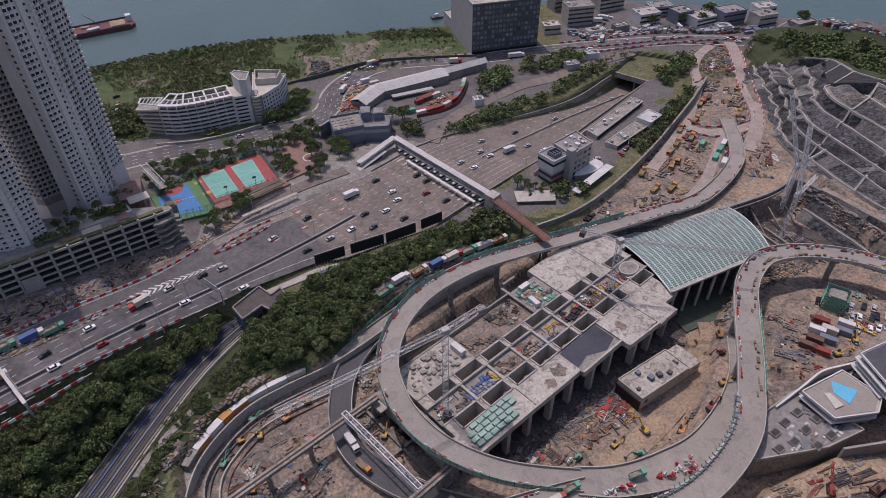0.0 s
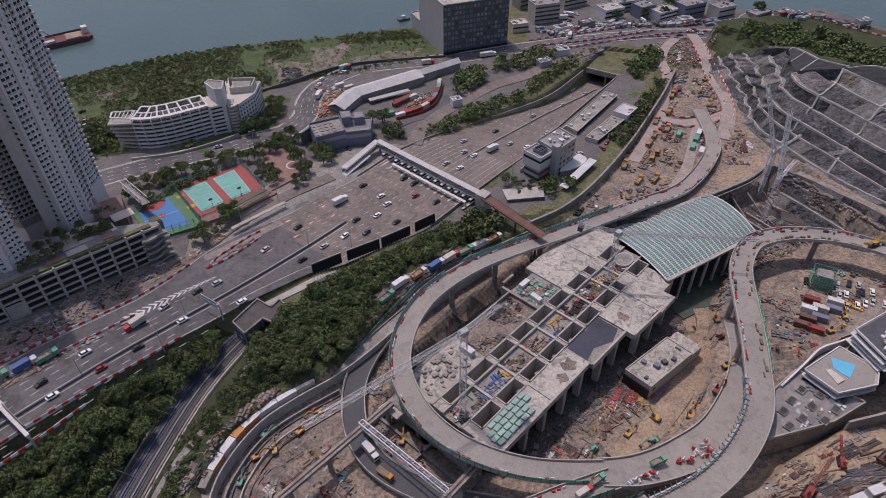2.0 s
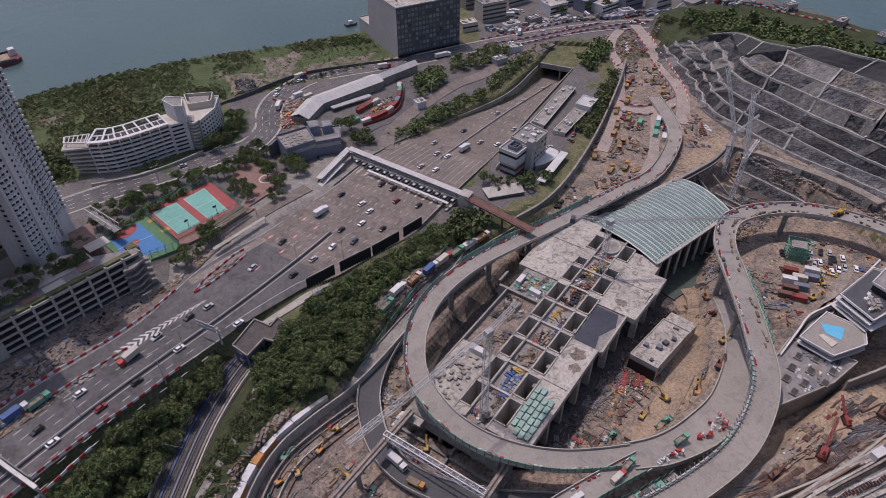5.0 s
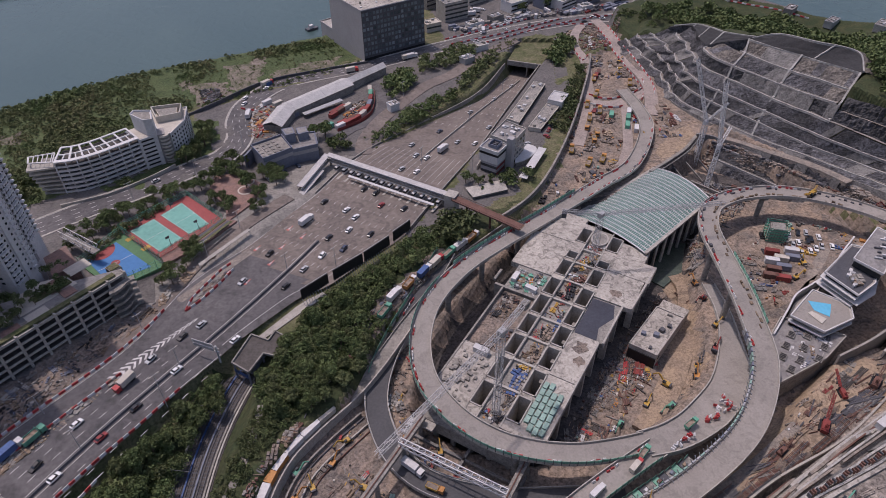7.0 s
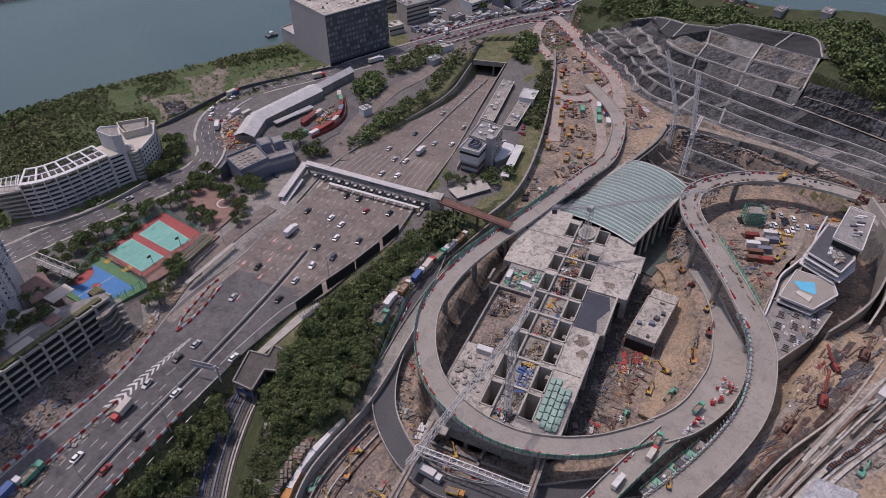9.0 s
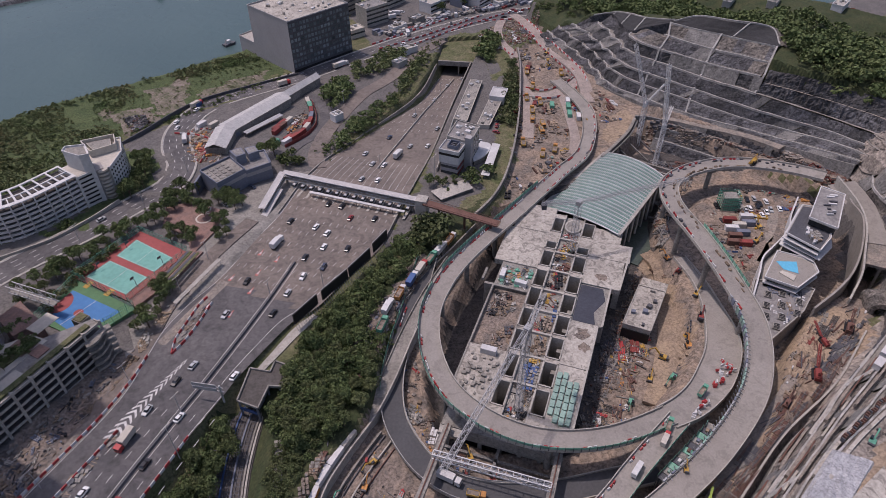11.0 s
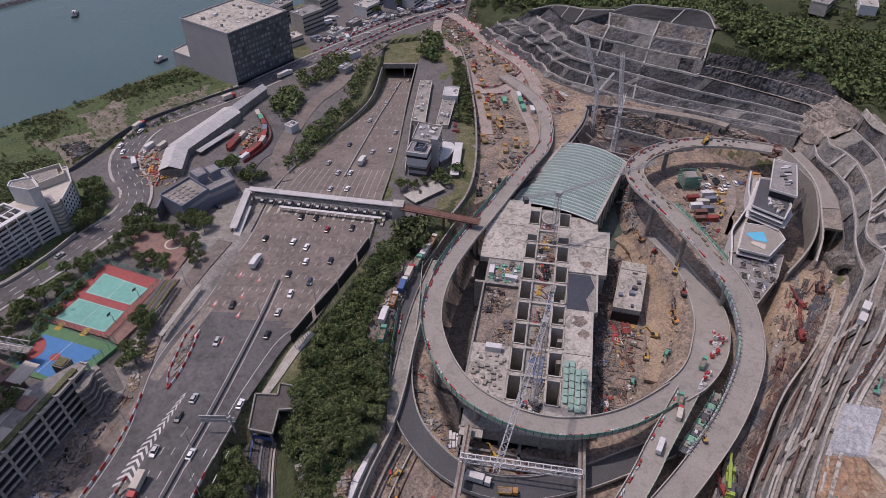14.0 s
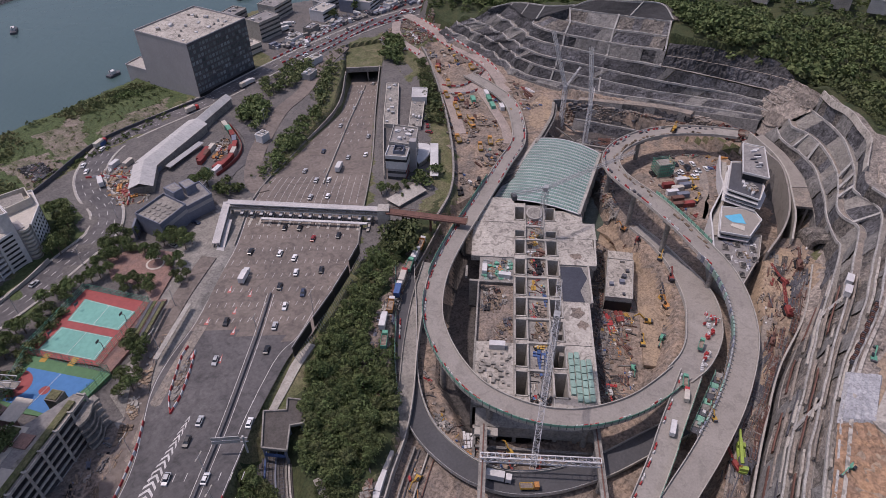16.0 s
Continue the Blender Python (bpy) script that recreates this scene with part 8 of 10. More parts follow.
# ---- signs, billboards and lamps ----
def roadside():
    for a, b, z0 in (((-56.5, 211), (-44.5, 217.5), 8), ((-42, 219), (-28, 226), 7.6), ((-27, 227), (-14, 234.5), 7.2), ((-11.5, 237), (-2, 243), 7)):
        root = thing("billboard", "black-backed roadside billboard on steel props", "billboard", "billboards")
        a, b = np.array(a), np.array(b)
        d = (b - a) / np.linalg.norm(b - a)
        n = np.array([d[1], -d[0]])
        part("panel", Shape().beam((*a, z0 + 3.4), (*b, z0 + 3.4), 0.5, 5.4), BLACK, root)
        L = np.linalg.norm(b - a)
        for k in range(int(L / 1.3) + 1):
            p = a + d * 1.3 * k
            part("prop", Shape().beam((*(p + n * 1.6), z0 - 2), (*(p + n * 0.2), z0 + 1.2), 0.16), STEEL, root)
        part("frame", Shape().beam((*(a - n * 0.3), z0 + 6.2), (*(b - n * 0.3), z0 + 6.2), 0.2), STEEL, root)
    lamps = [(-40, 222, 0), (-77, 267, 1), (-60, 232, 2), (-104, 188, 2), (-134, 160, 2), (-158, 132, 2), (-118, 213, 1), (-147, 178, 1), (-92, 250, 1), (-108, 170, 0), (20, 300, 2), (62, 342, 2), (40, 276, 0), (95, 372, 2), (-30, 330, 1), (30, 376, 1), (-70, 345, 1), (-95, 318, 1), (-125, 305, 1)]
    for x, y, k in lamps:
        root = thing("street_lamp", "tall grey steel street lamp", "lamp post", "street lamps")
        z = max(float(road_z(x, y)), z_at(x, y)) - 0.2 if k != 1 else z_at(x, y)
        h = 17 if k == 0 else 10
        part("pole", Shape().tube((x, y, z), (x, y, z + h), 0.16, 0.09), STEEL, root)
        arm = part("arm", Shape().beam((x - 1.2, y - 0.8, z + h), (x + 1.2, y + 0.8, z + h), 0.12), STEEL, root)
        for sgn in (-1, 1):
            part("lantern", Shape().box(x + 1.2 * sgn, y + 0.8 * sgn, z + h, 0.9, 0.35, 0.2, 34), CONC, arm)
    g = thing("sign_gantry", "cantilever road sign with two panels seen from behind", "sign")
    part("post", Shape().tube((-90, 187, 9), (-90, 187, 18), 0.35), STEEL, g)
    for z in (15.2, 17.2):
        arm = part("arm", Shape().beam((-89, 186, z), (-98, 193, z), 0.3), STEEL, g)
        part("sign_panel", Shape().beam((-91, 187.5, z + 0.5), (-98, 193, z + 0.5), 0.2, 1.5), STEEL, arm)
    g2 = thing("sign_gantry", "steel gantry spanning the carriageway, seen from above", "sign")
    part("beam", Shape().beam((-158, 148, 21), (-138, 130, 21), 1.2, 1.2), STEEL, g2)
    part("post", Shape().tube((-138, 130, 11), (-138, 130, 21), 0.4), STEEL, g2)
    part("post", Shape().tube((-158, 148, 12), (-158, 148, 21), 0.4), STEEL, g2)
    part("sign_panel", Shape().beam((-150, 142, 22), (-140, 133, 22), 0.3, 3), GREYCONC, g2)


roadside()


# ---- vessels ----
def barge():
    root = thing("cargo_barge", "dark red flat cargo barge with a small wheelhouse", "barge", at=(-262, 494, 0), turn=31)
    part("hull", Shape().prism([(-22, -9), (18, -9), (22, -5), (22, 5), (18, 9), (-22, 9)], -1, 2.6), BARGERED, root)
    part("bulwark", Shape().beam((-22, 9, 3.2), (18, 9, 3.2), 0.4, 1.4), DARKSTEEL, root)
    part("bulwark", Shape().beam((-22, -9, 3.2), (18, -9, 3.2), 0.4, 1.4), DARKSTEEL, root)
    part("sand_load", Shape().prism([(4, -6), (15, -6), (16, 5), (5, 6)], 2.6, 3.6), SAND, root)
    part("wheelhouse", Shape().box(19, 3, 2.6, 4, 5, 4.5), WHITE, root)
    part("deck_cargo", Shape().box(-8, -3, 2.6, 9, 4, 1.2, 8), STEEL, root)
    part("deck_cargo", Shape().box(-13, 4, 2.6, 6, 4, 1.0, -8), GREYCONC, root)
    part("derrick", Shape().beam((-2, 5, 2.6), (-12, 16, 9), 0.4), DARKSTEEL, root)
    for x, y, L, turn, lab in ((-6, 512, 10, 20, "small dark work boat moored by the shore"), (-32, 640, 14, 70, "small white launch out on the harbour"), (140, 585, 26, 10, "dark hulled lighter moored off the quay")):
        b = thing("work_boat", lab, "boat", at=(x, y, 0), turn=turn)
        part("hull", Shape().prism([(-L / 2, -2.2), (L * 0.3, -2.2), (L / 2, 0), (L * 0.3, 2.2), (-L / 2, 2.2)], -0.6, 1.6), DARKSTEEL, b)
        part("cabin", Shape().box(-L * 0.1, 0, 1.6, L * 0.35, 2.6, 2.2), WHITE, b)
        part("funnel", Shape().tube((-L * 0.25, 0, 1.6), (-L * 0.25, 0, 4.6), 0.4), DARKSTEEL, b)
    far = thing("breakwater", "low distant stone breakwater across the water", "breakwater", kind="structure")
    part("stone_bank", Shape().sweep(smooth([(-330, 640, 0), (-200, 675, 0), (-60, 700, 0), (20, 730, 0)], 10), [(-6, -2), (-2, 2.4), (2, 2.4), (6, -2)]), ROCK, far)


barge()
# ---- planting ----
def leaf_mesh(name, seed, r, h, clumps, leaves, size, material):
    """A crown of small tilted leaf sprays gathered in uneven clumps."""
    rng = np.random.default_rng(seed)
    v, f = [], []
    for c in range(clumps):
        a, q = rng.uniform(0, math.tau), math.sqrt(rng.uniform(0, 1))
        lift = rng.uniform(0.35, 1.0)
        cr = r * rng.uniform(0.3, 0.52)
        cx, cy, cz = math.cos(a) * r * 0.72 * q, math.sin(a) * r * 0.72 * q, h * (0.35 + 0.6 * lift * (1 - 0.45 * q))
        for k in range(leaves):
            d = rng.normal(size=3)
            d /= np.linalg.norm(d)
            d[2] = abs(d[2]) * 0.9 - 0.15
            p = np.array([cx, cy, cz]) + d * cr * rng.uniform(0.75, 1.08)
            n = d + rng.normal(size=3) * 0.45
            n /= np.linalg.norm(n)
            u = np.cross(n, rng.normal(size=3))
            u /= np.linalg.norm(u)
            w = np.cross(n, u)
            s = size * rng.uniform(0.6, 1.3)
            i = len(v)
            v += [tuple(p + u * s), tuple(p + w * s * 0.7 + n * s * 0.15), tuple(p - u * s), tuple(p - w * s * 0.7 + n * s * 0.1)]
            f.append((i, i + 1, i + 2, i + 3))
    me = bpy.data.meshes.new(name)
    me.from_pydata(v, [], f)
    me.materials.append(material)
    return me


def trunk_mesh(name, h, r):
    s = Shape().tube((0, 0, -0.5), (0.1, 0.05, h * 0.5), r, r * 0.6, 7)
    for k in range(5):
        a = k * 2.4
        s.tube((0.05, 0.03, h * (0.28 + 0.05 * k)), (math.cos(a) * h * 0.28, math.sin(a) * h * 0.28, h * (0.55 + 0.05 * k)), r * 0.4, r * 0.12, 5)
    return s.mesh(name, BARK)


KINDS = []
for k, (r, h, cl, lv, sz, m) in enumerate(((3.4, 8.5, 17, 76, 0.3, LEAF), (2.8, 7.5, 15, 72, 0.28, LEAF2), (4.2, 9.5, 20, 80, 0.32, LEAF), (1.9, 6.0, 10, 60, 0.26, LEAF2), (1.3, 9.5, 11, 60, 0.25, LEAF))):
    KINDS.append((leaf_mesh("crown", 40 + k, r, h, cl, lv, sz, m), trunk_mesh("trunk", h, 0.12 + 0.04 * r)))
TREE_WORDS = ["broad dark green tree with an uneven crown", "olive green tree with a loose crown", "large spreading dark green tree", "small olive tree with thin foliage", "slender upright dark green tree"]
tree_count = [0]


def tree(x, y, kind, scale, turn, z=None):
    z = z_at(x, y) if z is None else z
    crown, trunk = KINDS[kind]
    root = new("tree", trunk)
    root.matrix_basis = pose(x, y, z, 0, 0, turn) @ Matrix.Scale(scale, 4)
    tagged(root, TREE_WORDS[kind], "tree", "trees")
    c = new("crown", crown)
    c.parent = root
    tree_count[0] += 1


def grove(poly, spacing, kinds, seed, lo=0.8, hi=1.3, limit=400, z=None):
    rng = random.Random(seed)
    xs, ys = [p[0] for p in poly], [p[1] for p in poly]
    out = []
    tries = int((max(xs) - min(xs)) * (max(ys) - min(ys)) / spacing ** 2 * 3)
    for _ in range(tries):
        x, y = rng.uniform(min(xs), max(xs)), rng.uniform(min(ys), max(ys))
        if all((x - a) ** 2 + (y - b) ** 2 > spacing ** 2 for a, b in out) and float(signed(poly, np.array([x]), np.array([y]))[0]) < 0:
            out.append((x, y))
            tree(x, y, rng.choice(kinds), rng.uniform(lo, hi), rng.uniform(0, 360), z)
            if len(out) >= limit:
                break


def thicket(name, label, poly, spacing, seed, lo=0.5, hi=1.0, kinds=(0, 1, 3), z=None, leaf=None, thin=8, patch=1.0):
    """Dense woodland or scrub that nobody could count, as one mesh."""
    rng = random.Random(seed)
    thin = int(thin * 2.1)
    xs, ys = [p[0] for p in poly], [p[1] for p in poly]
    n = int((max(xs) - min(xs)) * (max(ys) - min(ys)) / spacing ** 2)
    X = np.array([rng.uniform(min(xs), max(xs)) for _ in range(n)])
    Y = np.array([rng.uniform(min(ys), max(ys)) for _ in range(n)])
    drift = np.array([noise.noise((x * 0.035, y * 0.035, seed * 0.7)) for x, y in zip(X, Y)])
    keep = (signed(poly, X, Y) < 0) & (drift > -patch)
    X, Y, drift = X[keep], Y[keep], drift[keep]
    Z = ground_z(X, Y) if z is None else np.full(X.shape, z)
    base = []
    for k in kinds:
        me = KINDS[k][0]
        co = np.empty(len(me.vertices) * 3)
        me.vertices.foreach_get("co", co)
        q = co.reshape(-1, 4, 3)
        mid = q.mean(1, keepdims=True)
        base.append(mid + (q - mid) * math.sqrt(thin / 2) * 0.9)
    vs = []
    for x, y, zz, grown in zip(X, Y, Z, drift):
        q = base[rng.randrange(len(base))]
        sc, a = rng.uniform(lo, hi) * (1.0 if patch > 0.9 else 1.0 + 0.9 * grown), rng.uniform(0, math.tau)
        q = q[rng.randrange(thin)::thin]
        c, s = math.cos(a), math.sin(a)
        p = q * sc
        vs.append(np.stack([p[..., 0] * c - p[..., 1] * s + x, p[..., 0] * s + p[..., 1] * c + y, p[..., 2] * 0.85 + zz - 1.4 * sc], -1))
    V = np.concatenate(vs).reshape(-1, 3)
    me = bpy.data.meshes.new(name)
    me.vertices.add(len(V))
    me.vertices.foreach_set("co", V.ravel())
    nf = len(V) // 4
    me.loops.add(nf * 4)
    me.loops.foreach_set("vertex_index", np.arange(nf * 4))
    me.polygons.add(nf)
    me.polygons.foreach_set("loop_start", np.arange(nf) * 4)
    me.update()
    me.validate()
    me.materials.append((LEAF, LEAF2, LEAF3)[leaf if leaf is not None else 1 - seed % 2])
    ob = new(name, me)
    tagged(ob, label, "woodland", kind="stuff")


BELT_W = [(-163, 100), (-157, 108), (-146, 122), (-132, 142), (-112, 162), (-96, 180), (-92, 181), (-102, 160), (-113, 134), (-121, 108), (-128, 90), (-150, 84)]
BELT_E = [(-72, 180), (-60, 198), (-48, 209), (-30, 219), (-14, 230), (4, 242), (16, 244), (18, 235), (0, 224), (-20, 211), (-36, 196), (-50, 182), (-64, 170), (-74, 166), (-78, 170)]
# the belts beside the highway and railway
BELT_MASS = [(-74, 180), (-66, 190), (-54, 199), (-40, 204), (-34, 196), (-34, 182), (-42, 170), (-52, 162), (-64, 158), (-75, 160), (-79, 172)]
grove(BELT_W, 4.3, (0, 1, 1, 2), 1, 0.85, 1.3)
grove(BELT_E, 4.4, (0, 2, 0, 1), 2, 0.6, 0.95)
grove(BELT_MASS, 4.3, (0, 2, 1, 1), 3, 0.75, 1.15)
grove([(-103, 168), (-97, 181), (-90, 186), (-88, 178), (-97, 164)], 4.2, (1, 2, 4), 4, 0.95, 1.3)
thicket("tree_group", "close group of dark green trees", [(10, 240), (22, 250), (30, 244), (20, 232), (12, 230)], 3.4, 104, 1.1, 1.5, (0, 1, 2))
thicket("tree_group", "close group of dark green trees", [(52, 268), (62, 262), (70, 270), (60, 274)], 3.4, 105, 0.9, 1.2, (0, 1, 2))
for poly, seed in (([(-150, 222), (-138, 231), (-141, 235), (-153, 227)], 201), ([(-168, 205), (-156, 213), (-159, 218), (-171, 210)], 202), ([(-148, 238), (-142, 243), (-146, 247), (-152, 242)], 203)):
    thicket("tree_group", "bushy green roof garden planting", poly, 2.2, seed, 0.3, 0.65, (0, 1, 2), z=24.4)
thicket("tree_group", "close row of dark green trees behind the court fence", [(-140, 262), (-126, 279), (-110, 292), (-112, 297), (-128, 285), (-144, 267)], 2.6, 204, 0.5, 0.8, (0, 1, 2))
thicket("undergrowth", "dense dark undergrowth below the tree belt", BELT_W, 2.7, 11, 0.4, 0.95, (0, 1, 2), thin=4)
thicket("undergrowth", "dense scrub under the roadside trees", BELT_E, 2.9, 13, 0.4, 0.95, (0, 1, 2), thin=4)
thicket("undergrowth", "dense dark undergrowth below the tree belt", BELT_MASS, 2.6, 45, 0.5, 1.0, (0, 1, 2), thin=4)
thicket("undergrowth", "low green scrub along the railway bank", [(-99, 96), (-95, 122), (-89, 140), (-82, 156), (-78, 164), (-72, 156), (-80, 146), (-89, 132), (-94, 116), (-96, 96)], 1.5, 12, 0.25, 0.5, thin=5)
thicket("undergrowth", "dark scrub covering the bank beside the railway", [(-104, 96), (-102, 116), (-96, 134), (-88, 152), (-83, 160), (-76, 168), (-66, 172), (-58, 164), (-70, 155), (-80, 146), (-89, 132), (-93, 116), (-95, 96)], 2.0, 48, 0.25, 0.6, thin=5)
thicket("undergrowth", "green scrub between the tree belt and the track wall", [(-78, 158), (-62, 168), (-46, 182), (-30, 198), (-18, 197), (-37, 179), (-54, 164), (-70, 153)], 1.7, 31, 0.3, 0.6, thin=5)
thicket("undergrowth", "green scrub beside the road shoulder", [(-68, 190), (-56, 205), (-44, 212), (-26, 224), (-6, 237), (-4, 232), (-24, 218), (-44, 204), (-60, 188)], 1.8, 33, 0.25, 0.5, thin=5)
thicket("undergrowth", "green scrub behind the roadside barrier", [(-157, 112), (-132, 146), (-108, 168), (-96, 180), (-94, 178), (-110, 160), (-130, 138), (-150, 110)], 2.2, 35, 0.25, 0.55)
# park and courts
grove([(-150, 272), (-137, 280), (-116, 295), (-99, 301), (-93, 307), (-109, 306), (-135, 292), (-152, 284)], 3.4, (0, 1, 0, 2), 6, 0.7, 1.0)
grove([(-99, 301), (-90, 300), (-78, 310), (-70, 318), (-66, 326), (-76, 328), (-90, 316), (-98, 310)], 3.4, (0, 4, 1, 2), 7, 0.7, 1.1)
grove([(-90, 286), (-82, 277), (-78, 284), (-82, 292), (-88, 296)], 3.2, (1, 0), 9, 0.6, 0.9)
grove([(-68, 300), (-62, 290), (-66, 278), (-72, 276), (-68, 286), (-72, 298), (-78, 310), (-70, 312)], 3.8, (0, 2, 1), 8, 0.7, 0.95)
grove([(-97, 263), (-92, 254), (-108, 235), (-113, 236), (-104, 248), (-101, 256)], 3.4, (0, 1, 2), 10, 0.6, 0.95)
grove([(-60, 296), (-52, 302), (-52, 314), (-64, 316)], 4.0, (0, 2), 28, 0.7, 1.0)
grove([(-166, 209), (-140, 228), (-145, 235), (-166, 226)], 3.6, (3, 1), 12, 0.6, 0.9, z=24.3)
grove([(-178, 214), (-158, 228), (-164, 236), (-176, 226)], 4.0, (0, 1), 13, 0.8, 1.1, z=16)
grove([(-106, 333), (-101, 331), (-93, 339), (-86, 356), (-86, 370), (-92, 374), (-94, 364), (-95.5, 352), (-102, 339)], 3.3, (0, 2, 1, 0), 14, 0.75, 1.15)
thicket("tree_group", "close group of dark green trees", [(-139, 315), (-126, 320), (-127, 324), (-140, 319)], 2.6, 115, 0.4, 0.6, (0, 1, 2))
thicket("tree_group", "close group of dark green trees", [(-186, 318), (-172, 322), (-176, 344), (-190, 350), (-200, 336)], 3.4, 126, 0.6, 1.0, (0, 1, 2))
grove([(-36, 336), (-24, 340), (-22, 348), (-30, 346)], 3.4, (0, 2, 4), 16, 0.9, 1.3)
thicket("tree_group", "close group of dark green trees", [(-28, 324), (-14, 322), (-10, 336), (-22, 340)], 3.1, 127, 0.6, 1.0, (0, 1, 2))
# round the tunnel approach
thicket("tree_group", "close group of dark green trees", [(22, 374), (36, 384), (46, 400), (34, 404), (22, 394)], 3.1, 117, 0.9, 1.3, (0, 1, 2))
thicket("tree_group", "close group of dark green trees", [(48, 402), (80, 408), (98, 424), (84, 434), (54, 420)], 3.6, 118, 0.7, 1.1, (0, 1, 2))
thicket("tree_group", "close group of dark green trees", [(4, 326), (40, 350), (62, 364), (60, 372), (36, 360), (0, 336)], 3.1, 119, 0.5, 0.95, (0, 1, 2))
thicket("tree_group", "close group of dark green trees", [(68, 372), (96, 398), (112, 416), (106, 420), (88, 402), (64, 378)], 3.1, 120, 0.6, 0.95, (0, 1, 2))
thicket("tree_group", "close group of dark green trees", [(136, 398), (146, 410), (160, 424), (168, 416), (150, 396), (142, 386)], 2.9, 121, 0.8, 1.2, (0, 1, 2))
thicket("tree_group", "close group of dark green trees", [(104, 316), (114, 328), (134, 356), (152, 382), (158, 380), (140, 352), (120, 322), (108, 306)], 3.1, 122, 0.6, 1.0, (0, 1, 2))
thicket("scrub", "low green scrub on the banks above the tunnel road", [(0, 322), (62, 360), (112, 412), (134, 436), (124, 440), (98, 420), (60, 378), (20, 350), (-4, 334)], 2.8, 25, 0.2, 0.4, leaf=2)
grove([(150, 470), (240, 490), (290, 468), (280, 480), (230, 505), (150, 490)], 13, (0, 2), 23, 0.9, 1.4, limit=16)
SHORE = [(-330, 384), (-243, 419), (-197, 443), (-160, 457), (-121, 469), (-59, 480), (-2, 486), (8, 470), (-30, 468), (-62, 464), (-84, 452), (-100, 436), (-97, 402), (-112, 400), (-120, 380), (-138, 370), (-170, 352), (-210, 346), (-320, 340)]
thicket("scrub", "dense green coastal scrub along the shore", [(x * 0.992, y - 4) for x, y in SHORE], 1.9, 15, 0.2, 0.42, leaf=2, thin=19, patch=0.22)
thicket("scrub", "taller dark trees at the water's edge", [(-330, 382), (-243, 413), (-197, 436), (-160, 450), (-121, 462), (-59, 475), (-64, 470), (-120, 455), (-196, 428), (-244, 402), (-330, 372)], 3.6, 14, 0.4, 0.62)
thicket("scrub", "rough low scrub on waste ground", [(-72, 468), (-2, 486), (16, 486), (8, 450), (-30, 452), (-50, 464)], 2.4, 17, 0.12, 0.3, leaf=2)
thicket("scrub", "patchy low scrub between old foundations", [(-100, 440), (-60, 460), (6, 450), (-20, 424), (-60, 412), (-96, 402)], 3.6, 18, 0.12, 0.3, leaf=2)
thicket("scrub", "green hedge along the boundary wall", [(-100, 398), (-57, 411), (-10, 424), (18, 432), (16, 436), (-20, 428), (-60, 416), (-100, 403)], 2.6, 29, 0.25, 0.45)
# the wooded hill above the cut slope
thicket("hillside_wood", "dense dark woodland covering the hill", [(224, 432), (230, 372), (233, 346), (232, 318), (240, 296), (256, 280), (256, 262), (243, 238), (237.5, 222), (238, 202), (245, 178), (240, 165), (254, 150), (300, 120), (390, 160), (400, 260), (350, 350), (290, 430)], 5.0, 19, 0.85, 1.5, (0, 1, 2), thin=9)
thicket("hillside_wood", "dark woods on the far lower slopes", [(240, 158), (230, 138), (214, 112), (206, 92), (260, 20), (480, 20), (440, 150), (392, 240), (390, 160), (300, 120), (252, 172)], 6.0, 16, 0.8, 1.4, (0, 1, 2), thin=12)
thicket("hillside_wood", "green scrub at the low end of the hill", [(205, 430), (214, 438), (226, 424), (222, 400), (218, 396), (216, 420)], 3.0, 21, 0.4, 0.7)
thicket("scrub", "low scrub beside the curved block", [(-250, 292), (-200, 302), (-166, 318), (-176, 346), (-240, 346)], 2.6, 37, 0.25, 0.6)
thicket("scrub", "olive scrub along the top of the curved slope", [(246, 164), (238, 152), (229, 142), (219, 128), (208, 114), (220, 112), (232, 124), (244, 142), (258, 158)], 2.6, 39, 0.35, 0.7, leaf=1)
thicket("scrub", "olive scrub behind the netted crest", [(244, 302), (257, 288), (262, 264), (247, 240), (239, 222), (239, 201), (246, 176), (258, 176), (252, 200), (252, 220), (262, 238), (276, 264), (268, 292), (252, 310)], 2.4, 41, 0.35, 0.75, leaf=1)
grove([(44, 262), (52, 270), (46, 282), (36, 276)], 3.6, (0, 1, 3), 43, 0.6, 0.9)
thicket("hillside_wood", "scattered dark trees on the far shore", [(398, 280), (436, 165), (480, 30), (580, 30), (530, 160), (440, 290)], 5.0, 45, 0.5, 0.9, (0, 1, 2), thin=14)
# ---- vehicles ----
def wheels(root, xs, w, r):
    for x in xs:
        for sgn in (-1, 1):
            part("wheel", Shape().tube((x, sgn * w, r), (x, sgn * (w - 0.22), r), r, r, 10), BLACK, root)


